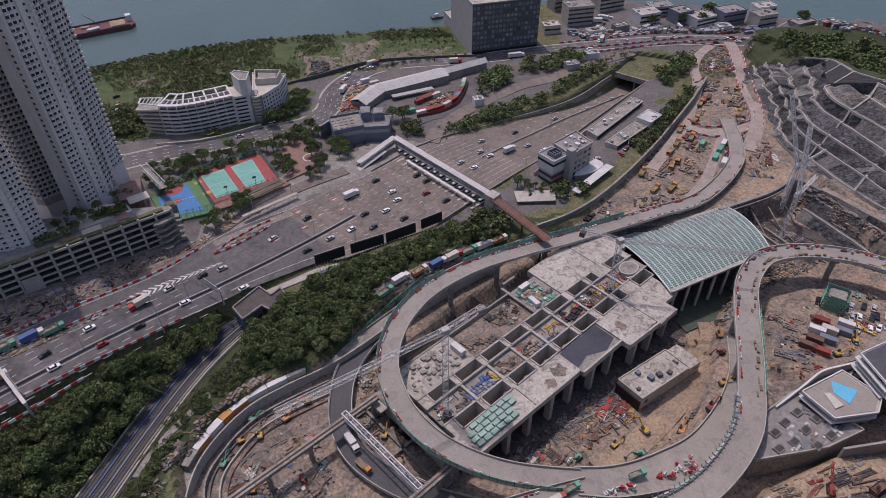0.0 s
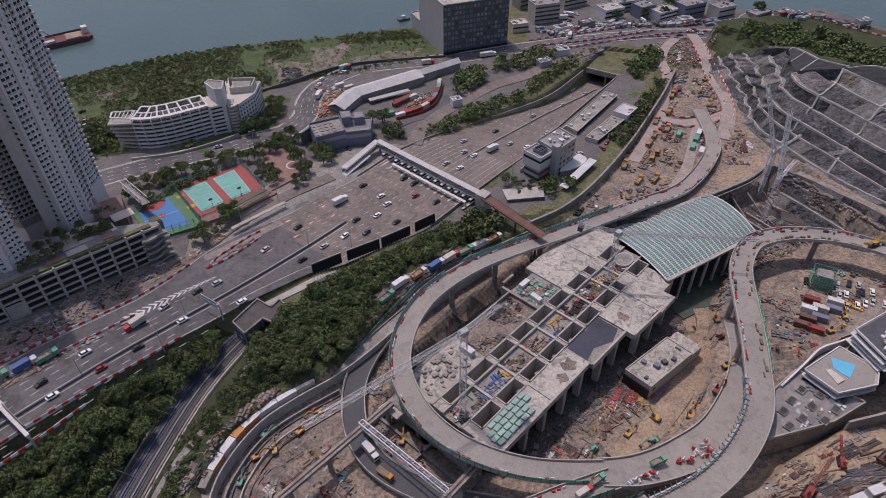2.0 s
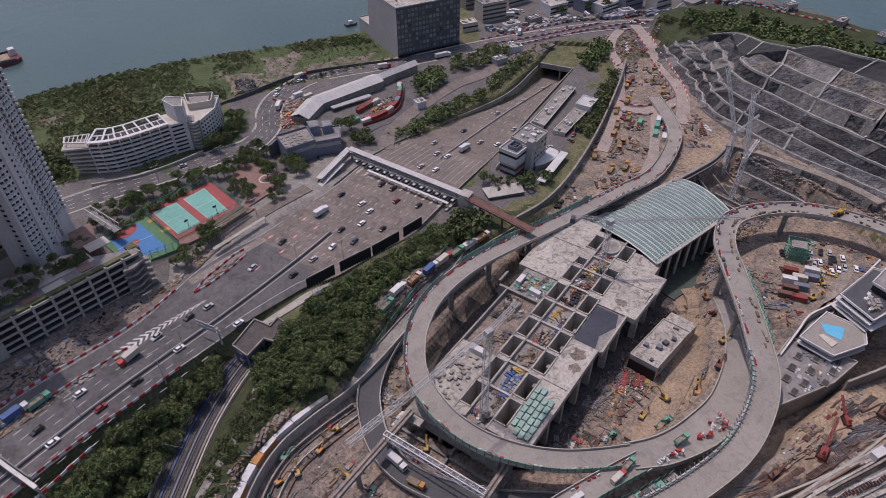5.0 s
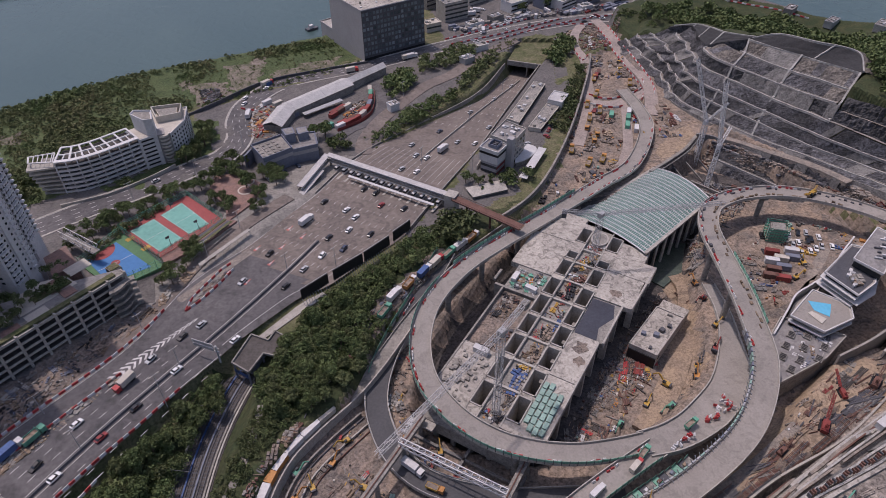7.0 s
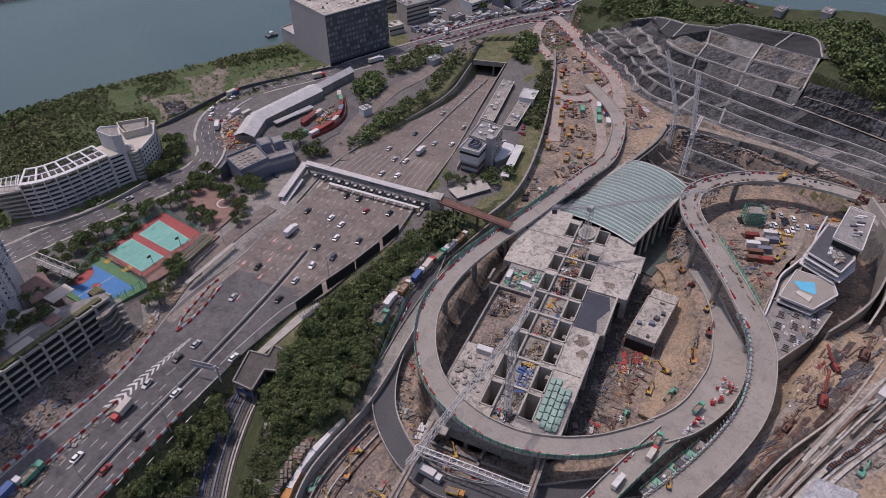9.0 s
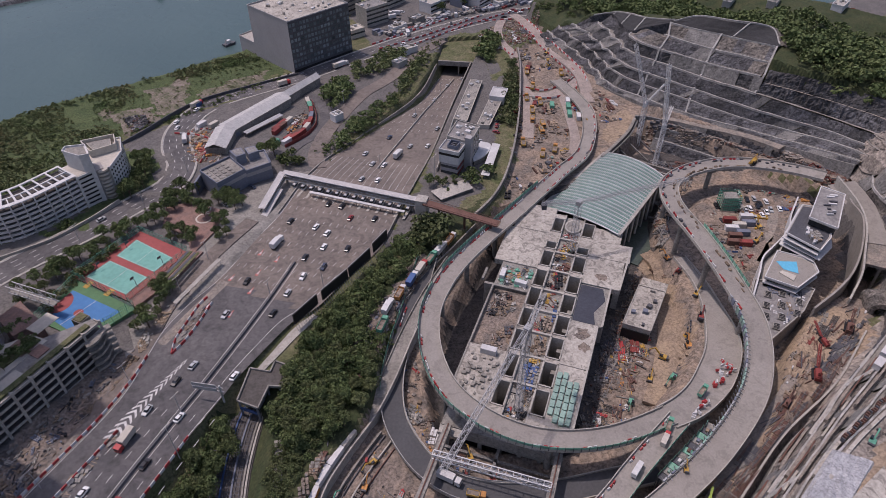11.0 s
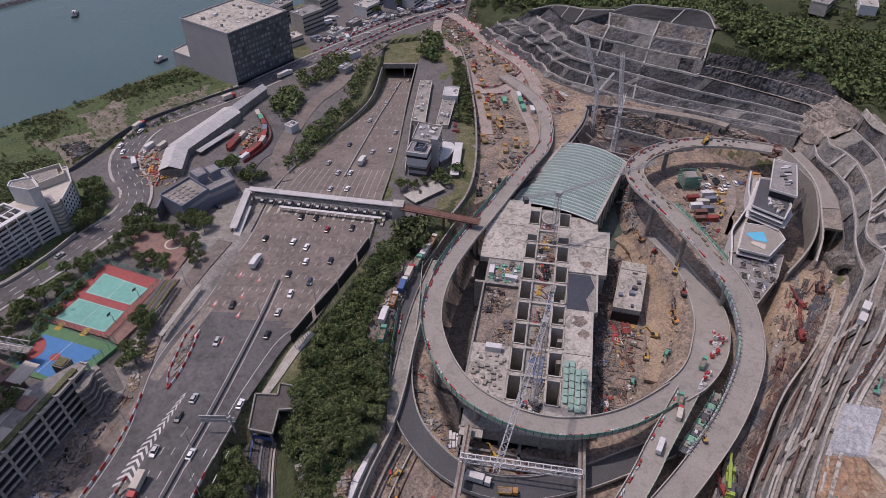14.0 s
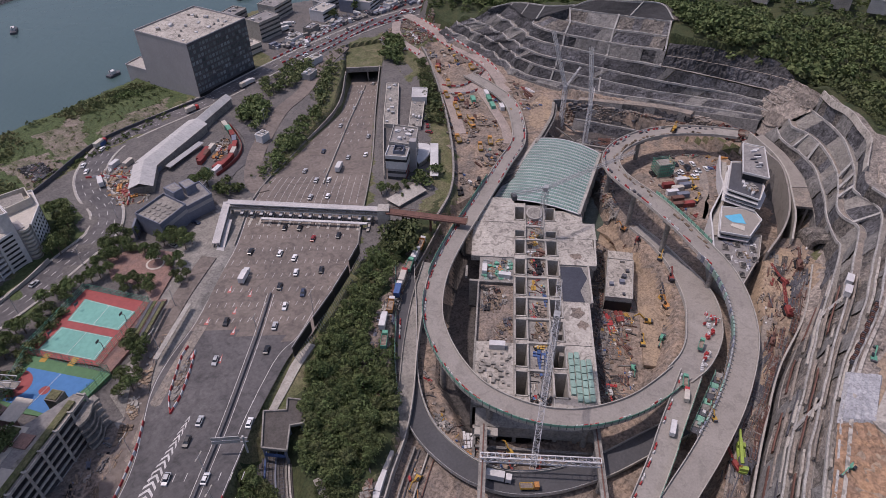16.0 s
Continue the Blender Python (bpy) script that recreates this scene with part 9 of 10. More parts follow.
def make_car(paint, label, z=-50):
    root = thing("car", label, "car", "cars on the road", at=(0, 0, z))
    s = Shape()
    side = [(-2.2, 0.35), (2.2, 0.35), (2.25, 0.7), (2.05, 0.95), (1.0, 1.02), (-1.9, 1.05), (-2.25, 0.9)]
    n = len(side)
    s.add([(x, -0.88, h) for x, h in side] + [(x, 0.88, h) for x, h in side], [tuple(range(n)), tuple(range(n, 2 * n))[::-1]] + [(i, (i + 1) % n, n + (i + 1) % n, n + i) for i in range(n)])
    part("body", s, paint, root)
    c = Shape()
    cab = [(-1.85, 1.04), (1.05, 1.02), (0.35, 1.5), (-1.3, 1.52)]
    c.add([(x, -0.8 if h < 1.2 else -0.62, h) for x, h in cab] + [(x, 0.8 if h < 1.2 else 0.62, h) for x, h in cab], [(0, 1, 2, 3), (7, 6, 5, 4), (0, 4, 5, 1), (1, 5, 6, 2), (2, 6, 7, 3), (3, 7, 4, 0)])
    part("cabin_glass", c, GLASSDARK, root)
    part("roof", Shape().box(-0.47, 0, 1.5, 1.7, 1.2, 0.06), paint, root)
    wheels(root, (-1.35, 1.4), 0.9, 0.32)
    return root


def make_truck(cab, load, label, length=8.5, name="lorry", box_h=2.5, open_top=False):
    root = thing(name, label, "truck", "lorries", at=(0, 0, -50))
    front = part("cab", Shape().box(length / 2 - 1.0, 0, 0.6, 1.9, 2.3, 2.2), cab, root)
    part("windscreen", Shape().box(length / 2 - 0.1, 0, 1.6, 0.15, 2.0, 0.9), GLASSDARK, front)
    part("chassis", Shape().box(-0.3, 0, 0.6, length - 0.6, 1.0, 0.4), DARKSTEEL, root)
    L = length - 2.4
    if open_top:
        part("load", Shape().box(-1.2, 0, 1.0, L - 0.3, 2.1, box_h * 0.6), SOIL, root)
        for sgn in (-1, 1):
            part("side_board", Shape().box(-1.2, sgn * 1.15, 1.0, L, 0.12, box_h * 0.75), load, root)
        part("head_board", Shape().box(-1.2 + L / 2, 0, 1.0, 0.12, 2.4, box_h), load, root)
        part("tail_board", Shape().box(-1.2 - L / 2, 0, 1.0, 0.12, 2.4, box_h * 0.7), load, root)
    else:
        part("box_body", Shape().box(-1.2, 0, 1.0, L, 2.4, box_h), load, root)
        part("roof", Shape().box(-1.2, 0, 1.0 + box_h, L + 0.06, 2.46, 0.06), load, root)
    wheels(root, (-length / 2 + 1.2, -length / 2 + 2.3, length / 2 - 1.2), 1.2, 0.5)
    return root


def make_excavator(paint, label):
    root = thing("excavator", label, "excavator", "excavators", at=(0, 0, -50))
    for sgn in (-1, 1):
        part("track", Shape().add([(x, sgn * 1.25 + w, h) for w in (-0.3, 0.3) for x, h in ((-1.9, 0.2), (-1.6, 0), (1.6, 0), (1.9, 0.2), (1.7, 0.8), (-1.7, 0.8))], [tuple(range(6)), tuple(range(6, 12))[::-1]] + [(i, (i + 1) % 6, 6 + (i + 1) % 6, 6 + i) for i in range(6)]), BLACK, root)
    part("house", Shape().prism([(-2.2, -1.2), (1.2, -1.2), (1.2, 1.2), (-2.2, 1.2)], 0.9, 2.2), paint, root)
    part("cab", Shape().box(0.6, 0.75, 2.2, 1.5, 0.9, 1.2), GLASSDARK, root)
    part("counterweight", Shape().box(-2.2, 0, 1.0, 0.8, 2.4, 1.3), DARKSTEEL, root)
    part("boom", Shape().beam((1.0, -0.2, 1.8), (4.4, -0.2, 5.0), 0.5, 0.7), paint, root)
    stick = part("stick", Shape().beam((4.3, -0.2, 5.1), (6.8, -0.2, 2.4), 0.35, 0.5), paint, root)
    part("bucket", Shape().prism([(6.3, -0.7), (7.3, -0.7), (7.1, 0.4), (6.4, 0.4)], 1.3, 2.4), DARKSTEEL, stick)
    return root


def make_crawler(paint, label, reach):
    """A crawler crane or piling rig with a lattice boom."""
    root = thing("crawler_crane", label, "crane", "crawler cranes", at=(0, 0, -50))
    for sgn in (-1, 1):
        part("track", Shape().box(0, sgn * 2.0, 0, 7, 0.9, 1.1), BLACK, root)
    part("house", Shape().box(-1.0, 0, 1.2, 6.5, 3.0, 2.2), paint, root)
    part("cab", Shape().box(2.6, 1.2, 1.4, 1.6, 1.2, 2.0), GLASSDARK, root)
    part("counterweight", Shape().box(-4.4, 0, 1.2, 1.4, 3.2, 2.0), paint, root)
    s = Shape()
    lattice(s, (2.0, 0, 2.0), (2.0 + reach * 0.92, 0, 2.0 + reach * 0.38), 1.1, 1.8, 0.16)
    part("boom", s, paint, root)
    s = Shape()
    lattice(s, (-2.5, 0, 3.4), (-5.0, 0, 7.5), 0.9, 1.6, 0.12)
    part("mast", s, paint, root)
    return root


def telescopic_crane(x, y, z, turn):
    """A mobile crane with a lime boom, lying low over its carrier."""
    root = thing("mobile_crane", "lime green mobile crane with a long telescopic boom", "crane", at=(x, y, z), turn=turn)
    part("carrier", Shape().box(0, 0, 0.7, 10.5, 2.6, 0.9), LIME, root)
    part("cab", Shape().box(4.6, 0, 1.6, 1.6, 2.5, 1.4), LIME, root)
    part("turntable", Shape().box(-2.0, 0, 1.6, 3.4, 2.5, 1.3), DARKSTEEL, root)
    part("counterweight", Shape().box(-4.4, 0, 1.6, 1.3, 2.6, 1.5), LIME, root)
    part("boom", Shape().beam((-3.0, 0.5, 3.0), (6.0, 0.5, 3.8), 1.0), LIME, root)
    part("inner_boom", Shape().beam((6.0, 0.5, 3.8), (9.5, 0.5, 4.1), 0.7), LIME, root)
    wheels(root, (-4.2, -2.6, 2.4, 4.0), 2.5, 0.65)


def make_container(paint, label):
    root = thing("container", label, "container", "containers", at=(0, 0, -50))
    part("body", Shape().box(0, 0, 0, 6.06, 2.44, 2.55), paint, root)
    part("roof", Shape().box(0, 0, 2.55, 6.1, 2.48, 0.06), paint, root)
    for x in np.arange(-2.6, 2.9, 1.04):
        for sgn in (-1, 1):
            part("corrugation", Shape().box(x, sgn * 1.24, 0.15, 0.2, 0.06, 2.2), paint, root)
    part("door", Shape().box(3.05, 0, 0.1, 0.05, 2.2, 2.3), paint, root)
    return root


CARS = [make_car(CARPAINTS[k], l) for k, l in enumerate(("white saloon car on the highway", "black saloon car on the highway", "silver saloon car on the highway", "red taxi-like car on the highway", "dark blue saloon car on the highway"))]
TRUCKS = [make_truck(WHITE, WHITE, "white box lorry with a plain body"), make_truck(WHITE, BLUE, "white cab lorry with a blue covered load"), make_truck(GREEN, GREEN, "green open tipper lorry", 8.0, open_top=True), make_truck(ORANGE, YELLOW, "yellow articulated dump truck with soil", 7.4, "dump_truck", 1.6, True), make_truck(WHITE, YELLOW, "double height yellow and white bus", 11, "bus", 3.2), make_truck(WHITE, ORANGE, "white cab lorry with an orange load bed", 8.0, open_top=True), make_truck(RED, BEIGE, "red cab lorry with a beige load", 8.5)]
EXCS = [make_excavator(YELLOW, "yellow tracked excavator with its arm bent"), make_excavator(DULLRED, "red tracked excavator with a raised arm"), make_excavator(ORANGE, "orange tracked excavator on the works"), make_excavator(GREEN, "green tracked excavator on rubble")]
CRAWL = [make_crawler(DULLRED, "red crawler crane with a lowered lattice boom", 15), make_crawler(RUST, "rust red piling rig with a short boom", 9), make_crawler(YELLOW, "yellow crawler crane with a short boom", 12)]
CONTS = [make_container(DULLRED, "red corrugated shipping container"), make_container(WHITE, "white site office container"), make_container(BLUEGREY, "dark grey corrugated shipping container"), make_container(RUST, "rusty brown corrugated shipping container"), make_container(BLUE, "dull blue corrugated shipping container"), make_container(GREEN, "dull green corrugated shipping container"), make_container(BEIGE, "tan roofed site container")]
first_use = {}


def place(proto, x, y, turn, z=None, pitch=0.0, size=1.0):
    z = z_at(x, y) + 0.05 if z is None else z
    m = pose(x, y, z, 0, pitch, turn) @ Matrix.Scale(size, 4)
    if proto.name not in first_use:
        first_use[proto.name] = True
        proto.matrix_basis = m
        return proto
    return copy_thing(proto, m)


def traffic():
    rng = random.Random(77)
    spots = [(-39, 250), (-29, 253), (-27, 269), (-47, 265), (-10, 268), (-53, 231), (-79, 230), (-103, 203), (-114, 194), (-105, 186), (-15, 284), (-10, 279), (20, 320), (19, 308), (15, 292), (35, 310), (24, 304), (8, 297), (46, 317), (55, 313), (79, 373), (108, 387), (124, 395), (-66, 246), (-96, 208), (-62, 222), (-84, 196), (-118, 172), (-128, 162), (-140, 150), (-122, 184), (-136, 170), (-146, 156), (-44, 238), (-34, 240), (-20, 247), (0, 262), (66, 352), (88, 368), (70, 330), (40, 332), (-36, 279), (-24, 262)]
    for k, (x, y) in enumerate(spots):
        z = float(road_z(x, y)) + 0.03
        slope = math.degrees(math.atan2(float(road_z(x + 0.75, y + 0.66)) - z + 0.03, 1.0))
        near = np.hypot(*(MEDIAN[:, :2] - [x, y]).T)
        i = int(np.argmin(near))
        t = MEDIAN[min(i + 1, len(MEDIAN) - 1)] - MEDIAN[max(i - 1, 0)]
        turn = math.degrees(math.atan2(t[1], t[0])) if y < 262 else 41.0
        proto = TRUCKS[0] if k in (3, 15) else  TRUCKS[6] if k == 30 else CARS[rng.choice((0, 0, 0, 0, 1, 1, 1, 2, 2, 3, 4))]
        place(proto, x, y, turn + (180 if rng.random() < 0.5 and near[i] < 40 and y < 250 else 0), z, -slope)
    for x, y, k in ((-161, 158, 2), (-154, 164, 1), (-148, 168, 2)):
        place(TRUCKS[k], x, y, 44, float(road_z(x, y)) + 0.05)
    for q in range(15):
        i = rng.randrange(40, len(st_line) - 3)
        p, t = st_line[i], st_line[i + 1] - st_line[i]
        o = rng.choice((-5.2, -1.8, 1.8, 5.2))
        d = t[:2] / np.linalg.norm(t[:2])
        place(CARS[rng.choice((0, 0, 1, 2, 2, 3))] if rng.random() < 0.8 else TRUCKS[rng.choice((0, 6))], p[0] + d[1] * o, p[1] - d[0] * o, math.degrees(math.atan2(d[1], d[0])), p[2] + 0.08)
    for x, y, k, a in ((-24, 204, 0, 42), (-16, 209, 5, 42), (-8, 214, 1, 40), (-1, 219, 6, 38), (6, 223, 2, 36), (13, 227, 0, 34), (20, 231, 5, 34), (-30, 196, 2, 45)):
        place(TRUCKS[k], x + 4.5, y + 0.5, a)
    for x, y in ((-205, 372), (-200, 362), (-196, 352), (-190, 346), (-184, 340), (-60, 306), (-56, 310), (-44, 316), (-52, 312), (96, 306), (100, 312), (104, 318), (82, 302)):
        place(CARS[rng.randrange(5)], x, y, rng.choice((20, 110, 50)))
    for k in range(34):
        x, y = rng.uniform(95, 300), rng.uniform(455, 500)
        if float(signed(COAST, np.array([x]), np.array([y]))[0]) < -12:
            place(rng.choice(CARS + [TRUCKS[0], TRUCKS[6]]), x, y, rng.uniform(0, 180))


traffic()


def plant():
    rng = random.Random(8)
    for x, y in ((130, 319), (124, 310), (126, 302), (140, 325), (104, 290), (107, 275), (116, 276), (157, 365), (176, 352), (136, 334), (121, 296), (148, 345)):
        place(TRUCKS[3], x, y, rng.choice((50, 60, 235, 245)))
    for x, y, k, a in ((96, 144, 1, 40), (85, 138, 2, 60), (72, 139, 0, 120), (68, 129, 3, 200), (108, 170, 1, 200), (111, 180, 2, 90), (104, 155, 0, 20), (219, 188, 1, 150), (216, 176, 1, 120), (214, 184, 1, 60), (-66, 133, 0, 100), (-72, 131, 2, 30), (-22, 133, 0, 80), (-20, 122, 1, 20), (-27, 128, 1, 60), (160, 172, 0, 70), (150, 165, 0, 10), (64, 62.5, 3, 20), (20, 51.5, 3, 170), (8, 50, 3, 60), (176, 366, 0, 200), (186, 384, 0, 30), (150, 288, 0, 100), (118, 320, 1, 10), (60, 133, 0, 40), (46, 128, 3, 220), (-58, 140, 2, 50), (-52, 147, 0, 200), (-76, 122, 3, 80), (-64, 112, 2, 10), (-50, 128, 0, 140), (-70, 140, 3, 30), (-48, 116, 1, 300)):
        place(EXCS[k], x, y, a, None, 0.0, 0.85)
    for x, y, k, a in ((104, 97.5, 0, 40), (135, 107, 1, 30), (120, 107, 0, 70), (24, 77, 0, 60), (84, 94, 1, 20), (-60, 120, 1, 30), (104, 176, 1, 110)):
        place(CRAWL[k], x, y, a, None, 0.0, 0.72)
    place(CRAWL[2], 187, 203.5, 200, 12.2, 0.0, 0.6)
    place(TRUCKS[3], -28, 119, -42, 0.1, 0.0, 0.85)
    place(TRUCKS[4], -157, 142, 48, float(road_z(-157, 142)) + 0.05)
    place(TRUCKS[0], -33, 128, -55, 0.1)
    for x, y, k, a in ((38, 105, 2, 30), (33, 101.5, 6, 28), (17, 97, 0, 24), (60, 111, 2, 20)):
        z = 11.2 if x < 30 else 10.4 if x < 50 else 8.0
        place(TRUCKS[k], x, y, a, z, 0.0, 0.72)
    for k, (x, y) in enumerate(((151, 182), (147, 177), (144, 172), (144, 166), (152, 177), (149, 172), (160, 180), (140, 169), (157, 176))):
        place(CONTS[(0, 1, 3, 0, 6, 2, 1, 3, 2)[k]], x, y, -32)
    for k in range(14):
        place(CARS[rng.choice((0, 0, 2, 2, 1))], 164 + (k % 5) * 4.0 + rng.uniform(-1, 1), 178 + (k // 5) * 6 + rng.uniform(-1, 1), rng.choice((55, 60, 235)))
    for k, (x, y, a) in enumerate(((-16, 365.2, 38), (-11, 369.5, 38), (-6, 373.4, 38), (-15, 368.2, 38), (-10, 372.2, 38), (-14.5, 350.8, 28), (-9, 353.8, 30), (-3.8, 357, 34), (1, 361.4, 46), (4.9, 366.8, 55), (7.8, 372.6, 64), (9.8, 378.8, 72), (11.2, 385, 76), (-12.6, 354, 28), (-7, 357, 30), (1.6, 364.9, 50), (12, 391, 78), (-21, 352.5, 28))):
        place(CONTS[(0, 3, 6, 0, 0, 1, 0, 0, 6, 0, 2, 0, 5, 0, 3, 0, 6, 5)[k]], x, y, a)
    fence = smooth([(-17, 346.4, 4.2), (-8.5, 349.6, 4.2), (-0.9, 354, 4.2), (6.5, 361.6, 4.2), (11.4, 374.4, 4.2), (14.5, 390, 4.2)], 3.0)
    hoarding = thing("red_hoarding", "long curved red site hoarding round a container yard", "fence")
    for p, q in zip(fence[:-1], fence[1:]):
        part("hoarding_panel", Shape().beam((p[0], p[1], 5.2), (q[0], q[1], 5.2), 0.15, 2.4), DULLRED, hoarding)
    for k, (x, y) in enumerate(((-49, 421), (-46, 390), (-52, 394), (-38, 372), (-44, 378))):
        place(CONTS[(4, 6, 1, 2, 1)[k]], x, y, 30)
    for k, (x, y) in enumerate(((152, 312), (147, 304), (156, 318), (150, 299), (144, 318), (160, 368), (164, 372))):
        place(CONTS[(5, 5, 1, 1, 5, 0, 3)[k]], x, y, 58)
    for k, (q, w, a) in enumerate(((53.5, -13.2, 0), (50, -4.5, 84))):
        place(CONTS[1], *dk(q, w), DECK_TURN + a, 5.55, 0.0, 0.85)
    place(CONTS[1], *dk(9.5, -7), DECK_TURN + 90, 5.85)
    # red and white barriers standing in small groups on the ramps
    for line, lo, hi, off, seed in ((line_a, 0.25, 0.98, 2.9, 1), (line_a, 0.12, 0.4, -3.0, 2), (line_b, 0.48, 0.9, -3.2, 3), (line_c, 0.05, 0.9, 2.7, 5), (line_l, 0.1, 0.3, 2.5, 6)):
        r2 = random.Random(seed)
        seg = offset(line, off)
        i = int(lo * len(line))
        while i < hi * len(line) - 3:
            for k in range(r2.choice((2, 3, 3, 4))):
                p, t = seg[i], seg[i + 1] - seg[i]
                a = math.degrees(math.atan2(t[1], t[0])) + r2.uniform(-18, 18)
                ob = new("water_barrier", BARRIERS[0 if r2.random() < 0.55 else 1])
                ob.matrix_basis = pose(p[0] + t[0] * (k * 0.62), p[1] + t[1] * (k * 0.62), p[2] + 0.02, 0, 0, a) @ Matrix.Diagonal((1.2, 1.1, 0.9, 1))
                tagged(ob, "red plastic water barrier standing on the ramp" if ob.data is BARRIERS[0] else "white plastic water barrier standing on the ramp", "barrier", "loose ramp barriers")
            i += r2.choice((2, 3, 4, 5))


plant()
telescopic_crane(27, 76.5, z_at(27, 76.5), 33)


def ramp_stores():
    """Barriers, skips and netted frames standing in groups on and between the ramps."""
    rng = random.Random(52)
    spots = [(78 + rng.uniform(-4, 3), 117 + rng.uniform(-3, 3), 4.6) for _ in range(16)] + [(71 + rng.uniform(-4, 4), 112.5 + rng.uniform(-1, 1), 6.2) for _ in range(10)] + [(48 + 0.9 * k, 104.0 + 0.25 * k + rng.uniform(-0.8, 0.8), 9.4) for k in range(12)]
    for x, y, z in spots:
        ob = new("water_barrier", BARRIERS[0 if rng.random() < 0.5 else 1])
        ob.matrix_basis = pose(x, y, z, 0, 0, rng.uniform(0, 180)) @ Matrix.Diagonal((1.3, 1.3, 1.1, 1))
        tagged(ob, "red plastic water barrier standing on the ramp" if ob.data is BARRIERS[0] else "white plastic water barrier standing on the ramp", "barrier", "loose ramp barriers")
    for k in range(11):
        f = k / 10
        x, y = 24 + 27 * f, 92.2 + 6.6 * f
        fr = thing("works_frame", "netted steel working frame between two ramps", "scaffold", "frames between ramps", at=(x, y, 6.0), turn=15 + 10 * f)
        part("platform", Shape().box(0, 0, 3.2, 2.5, 3.0, 0.25), (DARKSTEEL, GREYCONC, GREENMESH)[k % 3], fr)
        for sx in (-1.1, 1.1):
            for sy in (-1.3, 1.3):
                part("leg", Shape().beam((sx, sy, -10), (sx, sy, 4.2), 0.16), DARKSTEEL, fr)
        part("net", Shape().box(0, 1.42, 3.4, 2.4, 0.06, 1.2), GREENMESH, fr)
        if k % 2:
            part("crate", Shape().box(0.2, -0.3, 3.45, 1.3, 1.0, 0.8), (TEALPIPE, WHITE, RUST, BLUEGREY, WOOD)[k // 2 % 5], fr)
    place(EXCS[0], 30.2, 89.6, 50, 12.1, 0.0, 0.6)


ramp_stores()


def scaffold():
    """A small tower of green netted scaffolding with a grey slab on top."""
    root = thing("scaffold_tower", "green netted scaffold round a small concrete frame", "scaffold", at=(160, 191.5, 2.0), turn=-32)
    part("core", Shape().box(0, 0, 0, 6, 5.6, 6.4), GREYCONC, root)
    part("top_slab", Shape().box(0.5, 0, 6.4, 5.6, 5.6, 0.4), GREYCONC, root)
    for k in range(9):
        for sgn in (-1, 1):
            part("standard", Shape().beam((-4.4 + 1.1 * k, sgn * 3.9, 0), (-4.4 + 1.1 * k, sgn * 3.9, 8), 0.12), DARKSTEEL, root)
    for z in (1.6, 3.2, 4.8, 6.4, 7.8):
        for sgn in (-1, 1):
            part("ledger", Shape().beam((-4.6, sgn * 3.9, z), (4.6, sgn * 3.9, z), 0.14), GREEN, root)
            part("ledger", Shape().beam((sgn * 4.5, -4, z), (sgn * 4.5, 4, z), 0.14), GREEN, root)
            part("net", Shape().box(0, sgn * 3.8, z - 1.4, 8.8, 0.06, 0.7), GREEN, root)


scaffold()
